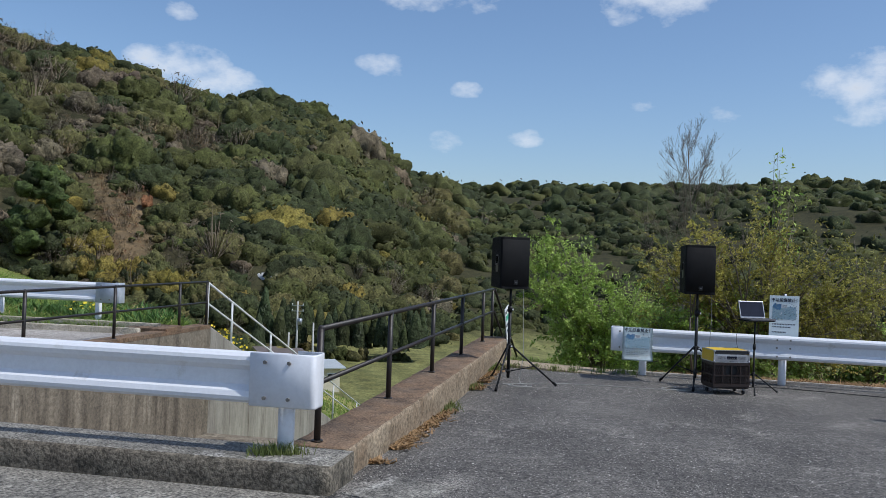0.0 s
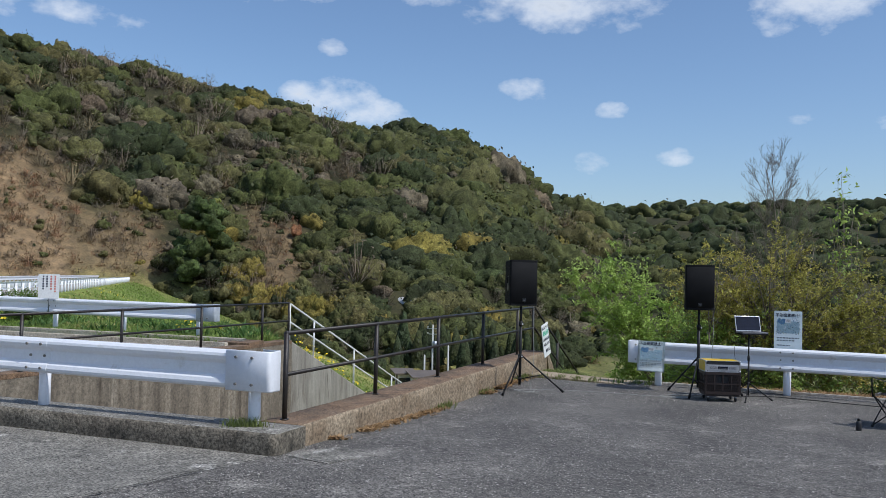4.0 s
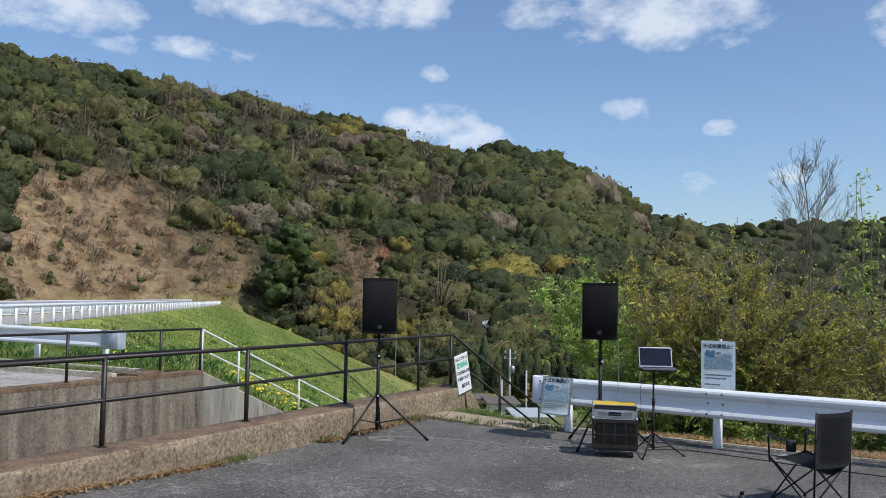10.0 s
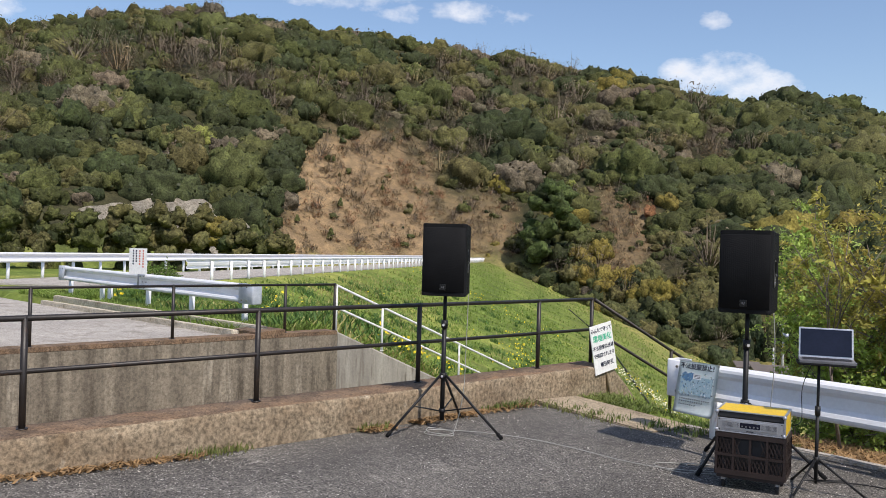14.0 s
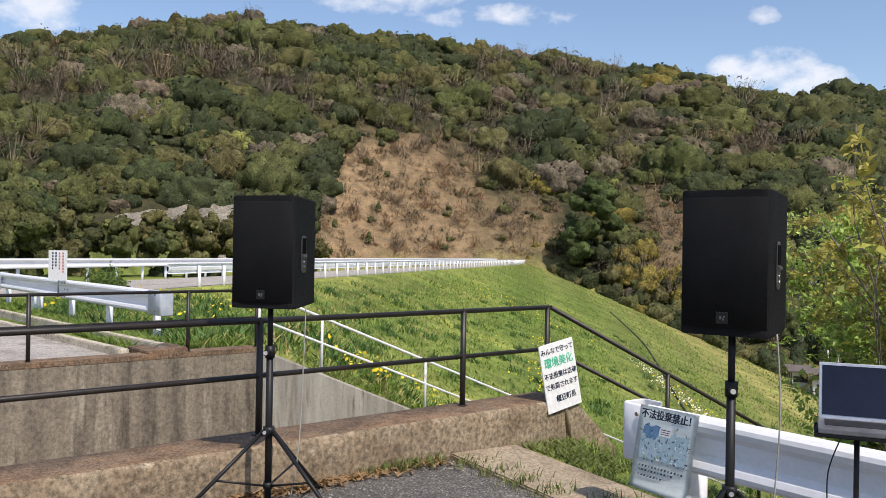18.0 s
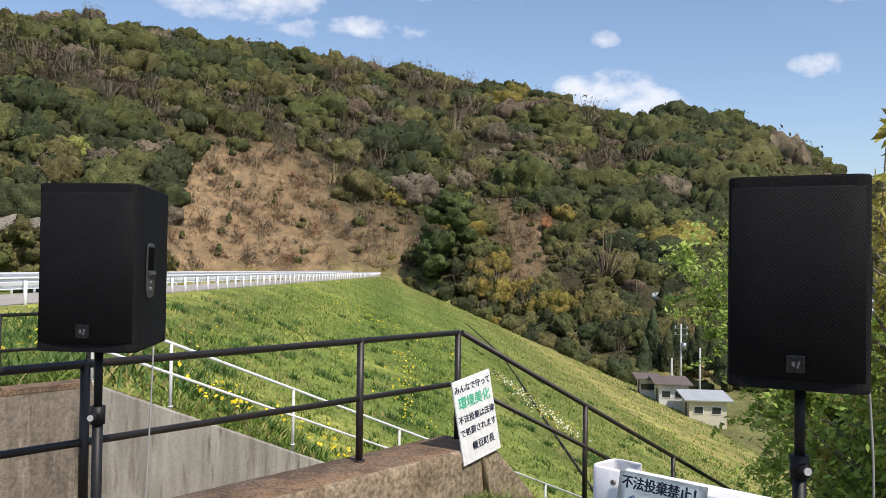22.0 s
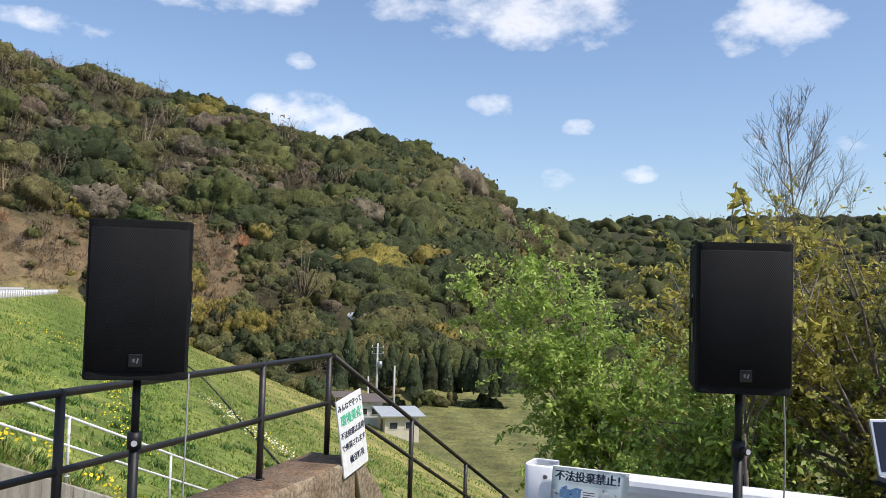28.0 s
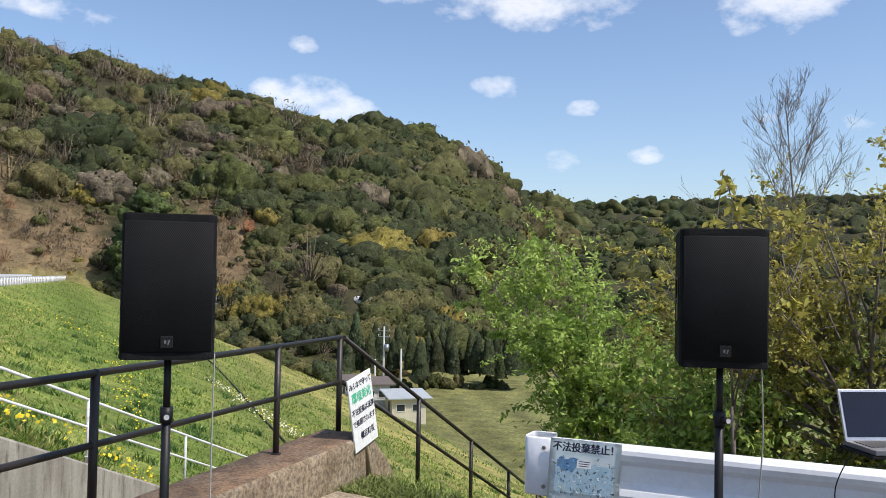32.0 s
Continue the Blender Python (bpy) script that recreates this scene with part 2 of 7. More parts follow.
M_BLACKTUBE = material("black coated tube", (0.01, 0.01, 0.011), (0.016, 0.016, 0.016), 6, 0.48, 0.1, 60, spec=0.3)
M_CHROME = material("polished chrome", (0.75, 0.75, 0.76), (0.6, 0.6, 0.62), 9, 0.15, 0, 60, metal=1.0)
M_GROUND = material("soil and turf", (0.72, 0.74, 0.78), (1.25, 1.22, 1.15), 0.5, 0.95, 1.0, 3.2, attr="tint", spec=0.1, speck=0.3)
M_BARK = material("bark", (0.14, 0.11, 0.085), (0.22, 0.185, 0.15), 5, 0.9, 0.8, 30, stretch=(1, 1, 0.2), speck=0.25)
M_FAR = leaf_material("forest leaves", (0.85, 0.85, 0.85), (1.15, 1.15, 1.15), attr="tint", back=0.1, vary=0.2)
M_FARCORE = material("forest shade leaves", (0.8, 0.8, 0.82), (1.2, 1.2, 1.12), 0.3, 0.8, 0.6, 2.6, attr="tint", spec=0.1, speck=0.45, relief=0.7)


# ---- builders ----
def part(name, bm, mat, parent, label="", smooth=False):
    me = bpy.data.meshes.new(name)
    bm.to_mesh(me)
    bm.free()
    if smooth:
        for p in me.polygons:
            p.use_smooth = True
    for mm in (mat if isinstance(mat, (list, tuple)) else [mat]):
        me.materials.append(mm)
    ob = new(name, me)
    ob.parent = parent
    if label:
        ob["label"] = label
    return ob


def thing(name, place, label, category, group="", turn=0.0, kind=""):
    ob = new(name)
    ob.empty_display_size = 0.1
    ob.matrix_world = pose(*place, 0, 0, turn)
    return tagged(ob, label, category, group, kind)


def box(bm, c, s, bevel=0.0, rot=None):
    r = bmesh.ops.create_cube(bm, size=1.0)
    vs = r["verts"]
    bmesh.ops.scale(bm, vec=s, verts=vs)
    if bevel:
        es = list({e for v in vs for e in v.link_edges})
        out = bmesh.ops.bevel(bm, geom=es, offset=bevel, segments=2, affect="EDGES", profile=0.6)
        vs = list({v for f in out["faces"] for v in f.verts} | {v for v in vs if v.is_valid})
    if rot is not None:
        bmesh.ops.transform(bm, matrix=rot, verts=vs)
    bmesh.ops.translate(bm, vec=c, verts=vs)
    return bm


def tube(bm, pts, r, seg=10, cap=True, r2=None):
    """A round bar through the points; r2: radius at the far end."""
    pts = [Vector(p) for p in pts]
    rings = []
    for i, p in enumerate(pts):
        d = (pts[min(i + 1, len(pts) - 1)] - pts[max(i - 1, 0)]).normalized()
        a = d.orthogonal().normalized() if i == 0 else (a - d * a.dot(d)).normalized()
        b = d.cross(a)
        rad = r if r2 is None else r + (r2 - r) * i / (len(pts) - 1)
        rings.append([bm.verts.new(p + (a * math.cos(k * math.tau / seg) + b * math.sin(k * math.tau / seg)) * rad) for k in range(seg)])
    for u, v in zip(rings, rings[1:]):
        for k in range(seg):
            f = bm.faces.new((u[k], u[(k + 1) % seg], v[(k + 1) % seg], v[k]))
            f.smooth = True
    if cap:
        bm.faces.new(rings[0][::-1])
        bm.faces.new(rings[-1])
    return bm


def prism(bm, outline, p0, axis, length, up=(0, 0, 1)):
    """Extrudes a closed outline (u, v) along axis from p0; u lies across, v up."""
    ax, up = Vector(axis).normalized(), Vector(up)
    side = ax.cross(up).normalized()
    p0 = Vector(p0)
    a = [bm.verts.new(p0 + side * u + up * v) for u, v in outline]
    b = [bm.verts.new(p0 + side * u + up * v + ax * length) for u, v in outline]
    n = len(a)
    for k in range(n):
        bm.faces.new((a[k], a[(k + 1) % n], b[(k + 1) % n], b[k]))
    bm.faces.new(a[::-1])
    bm.faces.new(b)
    bmesh.ops.recalc_face_normals(bm, faces=bm.faces[:])
    return bm


def np_mesh(name, verts, quads, mats, tint=None, face_mat=None, smooth=False, normals=None):
    """A mesh from arrays: verts (n,3), faces (m,4) or (m,3), tint (n,3) as a colour attribute."""
    k = quads.shape[1]
    me = bpy.data.meshes.new(name)
    me.vertices.add(len(verts))
    me.vertices.foreach_set("co", np.ascontiguousarray(verts, np.float32).ravel())
    me.loops.add(quads.size)
    me.loops.foreach_set("vertex_index", np.ascontiguousarray(quads, np.int32).ravel())
    me.polygons.add(len(quads))
    me.polygons.foreach_set("loop_start", np.arange(0, quads.size, k, dtype=np.int32))
    for mm in mats:
        me.materials.append(mm)
    if face_mat is not None:
        me.polygons.foreach_set("material_index", np.ascontiguousarray(face_mat, np.int32))
    me.update(calc_edges=True)
    if smooth:
        me.polygons.foreach_set("use_smooth", np.ones(len(quads), bool))
    if tint is not None:
        at = me.color_attributes.new("tint", "FLOAT_COLOR", "POINT")
        at.data.foreach_set("color", np.c_[tint, np.ones(len(tint))].astype(np.float32).ravel())
    me.validate()
    if normals is not None:
        me.normals_split_custom_set_from_vertices(normals.astype(np.float32))
    return me


# ---- the lie of the land ----
CX, CY = 4.5, 1.0
TH = [-180, -70, -40, -16, -12, -7, 4, 11, 15, 18, 21, 24, 27, 30, 34, 41, 48, 54, 62, 66, 70, 77, 95, 120, 180]
EL = [3, 4.5, 5.2, 5.6, 5.9, 5.4, 5.4, 5.25, 6.0, 8.3, 9.9, 10.4, 9.5, 10.3, 11.8, 12.9, 13.8, 14.25, 15.1, 14.5, 13.5, 12.3, 11, 8, 3]
DR = [500, 500, 520, 560, 560, 560, 560, 520, 480, 430, 410, 400, 385, 370, 360, 345, 330, 320, 315, 312, 310, 305, 300, 320, 500]
DB = [200, 150, 150, 150, 150, 150, 150, 140, 135, 130, 125, 118, 115, 122, 136, 166, 166, 160, 140, 134, 128, 124, 124, 140, 200]
ZB = [-10, -14, -14, -14, -14, -14, -14, -14, -14, -14, -14, -14, -14, -13.2, -10.5, -1.2, -1.2, -1.4, -1.6, -1.6, -1.6, -1.6, -1.6, -4, -10]


def smooth01(v, a, b):
    u = np.clip((v - a) / (b - a), 0, 1)
    return u * u * (3 - 2 * u)


def bumps(x, y, s, seed=0.0):
    """Smooth pseudo-random relief, -1 to 1."""
    return (np.sin(x / s * 1.3 + seed) * np.cos(y / s * 1.1 - seed * 2) + np.sin((x + y) / s * 0.7 + 1.7 * seed) + np.cos((x - 1.6 * y) / s * 2.1 + seed * 0.6) * 0.5) / 2.5


def dam_coords(x, y):
    return (x + 22) * -0.632 + (y - 15) * 0.775, (x + 22) * 0.775 + (y - 15) * 0.632


def land(x, y):
    """Height of the ground sheet, and how far up the hill (0 below its foot, 1 at the ridge)."""
    x, y = np.asarray(x, float), np.asarray(y, float)
    a, p = dam_coords(x, y)
    near = smooth01(-a, 3, 13)
    crest = 0.25 - 0.0075 * np.clip(a, 0, 170)
    down = crest - (0.355 + 0.245 * near) * np.clip(p - (0.6 + 8.0 * near), 0, None)
    up = crest - 0.35 * np.clip(-5.6 - p, 0, 6)
    dam = np.where(p < -2, up, down)
    bank = -0.03 - 0.40 * np.clip(y - 8.75, 0, None) - 0.12 * np.clip(y - 7.4, 0, 1.2) * smooth01(x, 0.6, 1.6)
    z = np.where(x < -2.6, dam, bank)
    # level yards on both sides of the channel
    z = np.where((y < 7.0) & (x > -60), np.minimum(np.where(x < -5, 0.02, -0.25), np.where(x > -5, 0.5, z + 0.2)), z)
    z = np.where((x > -5.4) & (x < 0.0) & (y > -0.66), -2.3 - 0.40 * np.clip(y - 8.75, 0, None), z)
    z = np.maximum(z, -14.2 + 0.25 * bumps(x, y, 9.0))
    dx, dy = x - CX, y - CY
    r, th = np.hypot(dx, dy), np.degrees(np.arctan2(-dx, dy))
    el, dr, db, zb = (np.interp(th, TH, v) for v in (EL, DR, DB, ZB))
    top = 1.7 + np.tan(np.radians(el)) * dr - 4.0 - 1.8 * smooth01(-th, -19, -13) + 1.5 * np.exp(-((th - 31.0) / 4.5) ** 2) - 1.6 * np.exp(-((th - 22.3) / 2.0) ** 2)
    t = (r - db) / (dr - db)
    hill = zb + (top - zb) * np.clip(t, 0, 1) ** 0.92 - np.clip(t - 1, 0, 9) * 25 + np.clip(t, 0, 1) * (1 - np.clip(t, 0, 1)) * 14 * bumps(x, y, 31.0, 2.0)
    z = np.where(t > 0, np.maximum(hill, np.where(t < 0.15, np.minimum(z, hill + 3), -60)), z)
    return z, t


def th_el(x, y, z):
    dx, dy = x - CX, y - CY
    return np.degrees(np.arctan2(-dx, dy)), np.degrees(np.arctan2(z - 1.7, np.hypot(dx, dy)))


def clearing(th, el):
    """The felled slope on the hill, dry grass and scrub: 1 inside; below 0.6 shrubs mingle with it."""
    wob = 0.8 * np.sin(th * 2.3) + 0.6 * np.sin(el * 3.1 + th) + 0.5 * np.sin(th * 5.1 + el * 4.0)
    left = 57.6 - 0.45 * np.clip(el - 1.0, 0, 9)
    right = 46.2 + 0.28 * np.clip(el - 1.0, 0, 9)
    main = smooth01(el + wob * 0.3, -2.0, -0.6) * smooth01(-el - wob * 0.5, -8.2, -6.6) * smooth01(th + wob * 0.8, right - 1.0, right + 1.2) * smooth01(-th + wob * 0.5, -left - 1.0, -left + 1.0)
    low = smooth01(el, -1.6, -0.4) * smooth01(-el - wob * 0.5, -4.6, -2.4) * smooth01(th + wob, 40.5, 42.5) * smooth01(-th, -48, -45.5) * 0.62
    arm = smooth01(el + wob * 0.3, -2.6, -0.6) * smooth01(-el - wob * 0.4 + (th - 34.5) * 0.5, -4.8, -3.2) * smooth01(th + wob * 0.4, 31.0, 32.6) * smooth01(-th + wob * 0.4, -36.4, -34.8) * 0.72
    return np.maximum(np.maximum(main, low), arm)


def ground_tint(x, y, z, t):
    th, el = th_el(x, y, z)
    a, p = dam_coords(x, y)
    n1, n2 = bumps(x, y, 5.0, 1.0)[:, None], bumps(x, y, 1.3, 3.0)[:, None]
    grass = np.array([0.14, 0.19, 0.042]) * (1 + 0.25 * n1 + 0.25 * n2) + np.array([0.11, 0.055, 0.025]) * np.clip(n1 + n2 * 0.7, 0, 1)
    dry = np.array([0.31, 0.26, 0.1]) * (1 + 0.2 * n2)
    c = grass
    toe = ((smooth01(a, 60, 150) * 0.4 + smooth01(p, 10, 34) * 0.6) * (1 + 0.5 * np.sin(p * 2.1 + 0.4 * np.sin(a * 0.3))))[:, None]
    c = c * (1 - toe) + dry * toe
    field = np.array([0.17, 0.17, 0.065]) * (1 + 0.2 * n1 + 0.15 * np.sin(x * 0.9 + y * 0.5)[:, None])
    f = np.maximum(smooth01(-z, 13.2, 13.8), smooth01(p, 47, 54))[:, None]
    c = c * (1 - f) + field * f
    wood = np.array([0.052, 0.05, 0.026]) * (1 + 0.3 * n1)
    h = smooth01(t, 0.0, 0.04)[:, None]
    c = c * (1 - h) + wood * h
    brown = np.array([0.24, 0.168, 0.096]) * (1 + 0.22 * bumps(x, y, 7.0)[:, None] + 0.15 * n2)
    k = (clearing(th, el) * (t > 0))[:, None]
    c = c * (1 - k) + brown * k
    return np.clip(c, 0.01, 1)


def build_ground():
    rr = np.concatenate([np.linspace(0.4, 30, 120), 30 * 1.028 ** np.arange(1, 168)])
    th = np.radians(np.concatenate([np.arange(-180, -32, 4.0), np.arange(-32, 92, 0.66), np.arange(92, 180, 4.0)]))
    R, T = np.meshgrid(rr, th, indexing="ij")
    x, y = (CX - np.sin(T) * R).ravel(), (CY + np.cos(T) * R).ravel()
    z, t = land(x, y)
    n, m = len(rr), len(th)
    i, j = np.meshgrid(np.arange(n - 1), np.arange(m), indexing="ij")
    k = (j + 1) % m
    quads = np.stack([i * m + j, i * m + k, (i + 1) * m + k, (i + 1) * m + j], -1).reshape(-1, 4)
    me = np_mesh("ground", np.c_[x, y, z], quads, [M_GROUND], ground_tint(x, y, z, t), smooth=True)
    tagged(new("ground", me), "turfed dam slope, valley fields and wooded hillside soil", "ground", kind="structure")


build_ground()


# ---- woods on the hills ----
def sphere_pts(n, rng, low=-0.25):
    z = rng.uniform(low, 1, n)
    a = rng.uniform(0, math.tau, n)
    s = np.sqrt(1 - z * z)
    return np.c_[s * np.cos(a), s * np.sin(a), z]


def ico(sub):
    bm = bmesh.new()
    bmesh.ops.create_icosphere(bm, subdivisions=sub, radius=1)
    v = np.array([p.co[:] for p in bm.verts])
    f = np.array([[q.index for q in p.verts] for p in bm.faces])
    bm.free()
    return v, f


def cards(p, nrm, size, rng, slim=1.0, tilt=0.7):
    """Two crossed leaf-clump triangles' worth: one quad a point, facing about nrm."""
    n = len(p)
    d = nrm + rng.normal(0, tilt, (n, 3))
    d *= np.where((d * nrm).sum(1) < 0, -1, 1)[:, None]
    d /= np.linalg.norm(d, axis=1)[:, None]
    u = np.cross(d, rng.normal(0, 1, (n, 3)))
    u /= np.linalg.norm(u, axis=1)[:, None]
    w = np.cross(d, u)
    s = size * rng.uniform(0.6, 1.4, (n, 1))
    q = np.stack([p - u * s, p - w * s * slim * 0.7, p + u * s, p + w * s * slim * 0.7 + d * s * 0.3], 1)
    return q.reshape(-1, 3), np.arange(4 * n).reshape(n, 4)


def crown_proto(kind, seed):
    """(core verts, core tris, core shade, card verts, card quads, card normals) of a crown of radius 1, standing on z = 0."""
    rng = np.random.default_rng(seed)
    if kind in ("bare", "tuft"):
        n = 44 if kind == "bare" else 8
        d = sphere_pts(n, rng, 0.1)
        base = d * rng.uniform(0.1, 0.4, (n, 1)) + [0, 0, 0.4]
        tip = d * rng.uniform(0.75, 1.15, (n, 1)) * [0.85, 0.85, 1.15] + [0, 0, 0.55] + rng.normal(0, 0.12, (n, 3))
        wv = np.cross(tip - base, rng.normal(0, 1, (n, 3)))
        wv *= (0.012 if kind == "bare" else 0.03) / np.linalg.norm(wv, axis=1)[:, None]
        q = np.stack([base - wv, base + wv, tip + wv * 0.3, tip - wv * 0.3], 1).reshape(-1, 3)
        m = 80 if kind == "bare" else 8
        e = sphere_pts(m, rng, 0.0)
        fine, ff = cards(e * rng.uniform(0.45, 1.08, (m, 1)) * [0.9, 0.9, 1.1] + [0, 0, 0.55], e, 0.1 if kind == "bare" else 0.3, rng, 0.1 if kind == "bare" else 0.2)
        return np.zeros((0, 3)), np.zeros((0, 3), int), np.zeros(0), np.r_[q, fine], np.r_[np.arange(4 * n).reshape(n, 4), ff + 4 * n], np.repeat(np.r_[d, e], 4, axis=0)
    if kind == "cone":
        lob = np.array([[0, 0, 0.6, 0.75], [0, 0, 1.2, 0.6], [0, 0, 1.8, 0.42], [0, 0, 2.3, 0.25]])
    else:
        k = {"dome": 19, "small": 9, "sparse": 6, "round": 12}[kind]
        lob = np.c_[sphere_pts(k, rng, -0.8 if kind == "round" else -0.15) * rng.uniform(0.6, 0.8, (k, 1)) * [1, 1, 0.75] + [0, 0, 0.42], rng.uniform(0.17, 0.34, k)]
        lob = np.r_[lob, [[0, 0, 0.38, 0.56]]]
    c0 = np.array([0, 0, 1.0 if kind == "cone" else 0.35])

    def reach(dirs, lobes):
        """How far the lobes' common skin lies from c0, and which lobe it is on."""
        out, who = np.full(len(dirs), 0.3), np.zeros(len(dirs), int)
        for i, (lx, ly, lz, lr) in enumerate(lobes):
            o = np.array([lx, ly, lz]) - c0
            bb = dirs @ o
            disc = bb * bb - o @ o + lr * lr
            h = np.where(disc > 0, bb + np.sqrt(np.clip(disc, 0, None)), 0)
            who = np.where(h > out, i, who)
            out = np.maximum(out, h)
        return out, who
    # leaf clumps as small lobes on the large ones
    m = 120 if kind == "dome" else 40
    d = sphere_pts(m, rng, -0.9 if kind == "round" else -0.3)
    lob = np.r_[lob, np.c_[d * (reach(d, lob)[0] * 0.97)[:, None] + c0, rng.uniform(0.07, 0.17, m)]]
    cv, cf = ico(4 if kind == "dome" else 3)
    low = cv[cf].mean(1)[:, 2] > (-1.1 if kind == "round" else -0.3)
    far, who = reach(cv, lob)
    core = cv * (far * rng.uniform(0.87, 1.05, len(cv)))[:, None] + c0
    lobe_tone = rng.uniform(0.75, 1.25, len(lob))
    shade = lobe_tone[who] * rng.uniform(0.72, 1.28, len(cv))
    n = {"dome": 130, "small": 44, "sparse": 14, "cone": 50, "round": 90}[kind]
    d = sphere_pts(n, rng, -0.9 if kind == "round" else -0.3)
    h, who = reach(d, lob)
    pts = d * (h * rng.uniform(0.96, 1.1, n))[:, None] + c0
    nr = pts - lob[who, :3]
    nr /= np.linalg.norm(nr, axis=1)[:, None] + 1e-6
    qv, qf = cards(pts, nr, 0.05 if kind == "dome" else 0.08, rng, tilt=0.7)
    qn = np.repeat(nr + rng.normal(0, 0.35, (n, 3)) + [0, 0, 0.1], 4, axis=0)
    return core, cf[low], shade, qv, qf, qn


PROTO = {kind: [crown_proto(kind, first + k) for k in range(count)] for kind, first, count in (("dome", 0, 6), ("round", 70, 5), ("small", 10, 8), ("sparse", 20, 5), ("cone", 30, 3), ("bare", 40, 5), ("tuft", 60, 5))}
GREENS = {"oak": (0.071, 0.076, 0.028), "olive": (0.1, 0.093, 0.038), "dark": (0.045, 0.054, 0.024), "gold": (0.165, 0.135, 0.036), "lime": (0.15, 0.165, 0.045),
          "bare": (0.165, 0.132, 0.098), "twig": (0.125, 0.102, 0.07), "rust": (0.25, 0.12, 0.06), "tan": (0.265, 0.2, 0.112), "cedar": (0.045, 0.058, 0.028), "laurel": (0.06, 0.08, 0.027)}


def unit(v):
    return v / np.linalg.norm(v, axis=1)[:, None]


def wood(name, label, spots):
    """spots: rows of x, y, z, radius, height factor, prototype kind, colour name."""
    rng = np.random.default_rng(5)
    CV, CF, CT, QV, QF, QT, QN = [], [], [], [], [], [], []
    co = qo = 0
    for x, y, z, r, hf, kind, colour in spots:
        cv, cf, sh, qv, qf, qn = PROTO[kind][rng.integers(len(PROTO[kind]))]
        a = rng.uniform(0, math.tau)
        c, s = math.cos(a), math.sin(a)
        ex = rng.uniform(0.85, 1.25)
        rot = np.array([[c * ex, s * ex, 0], [-s / ex, c / ex, 0], [0, 0, hf]]) * r
        tint = np.array(GREENS[colour]) * rng.uniform(0.86, 1.14) * rng.uniform(0.96, 1.04, 3)
        if len(cv):
            CV.append(cv @ rot + [x, y, z])
            CF.append(cf + co)
            CT.append(tint * sh[:, None])
            co += len(cv)
        QV.append(qv @ rot + [x, y, z])
        QN.append(qn @ (rot / r))
        QF.append(qf + qo)
        QT.append(np.tile(tint, (len(qv), 1)))
        qo += len(qv)
    ob = new(name, np_mesh(name, np.concatenate(QV), np.concatenate(QF), [M_FAR], np.concatenate(QT), normals=unit(np.concatenate(QN))))
    tagged(ob, label, "woods", kind="stuff")
    if CV:
        inner = new("foliage_mass", np_mesh("foliage_mass", np.concatenate(CV), np.concatenate(CF), [M_FARCORE], np.concatenate(CT)))
        inner.parent = ob
        inner["kind"] = "stuff"
    return ob


# stretches of bare spring wood on the hill (bearing, elevation, half widths, weight); below 0: dark evergreens
STANDS = [(54, 9.4, 5.0, 1.9, 0.8), (46.5, 7.0, 2.6, 1.6, 0.7), (30.5, 6.6, 3.6, 1.3, 0.9), (36.0, 7.6, 2.4, 1.3, 0.5), (62, 11.0, 3.5, 1.0, 0.7), (70, 9.0, 4.0, 2.0, 0.3), (42, 10.8, 4.0, 1.0, 0.4),
          (64, 6.2, 5.0, 2.0, -1.0), (41.5, 5.6, 2.6, 2.2, -0.7), (33.5, 4.6, 3.0, 1.8, -0.8), (57, 12.5, 4.0, 1.0, -0.6), (22, 3.0, 5.0, 4.0, -0.7), (20, 8.0, 4.0, 1.6, -0.5), (27, 2.0, 2.0, 2.0, 0.4)]


def stand(th, el):
    return sum(w * math.exp(-((th - a) / sa) ** 2 - ((el - e) / se) ** 2) for a, e, sa, se, w in STANDS)


def pick(rng, table):
    u, s = rng.uniform(0, sum(w for _, w in table)), 0
    for v, w in table:
        s += w
        if u <= s:
            return v
    return table[-1][0]


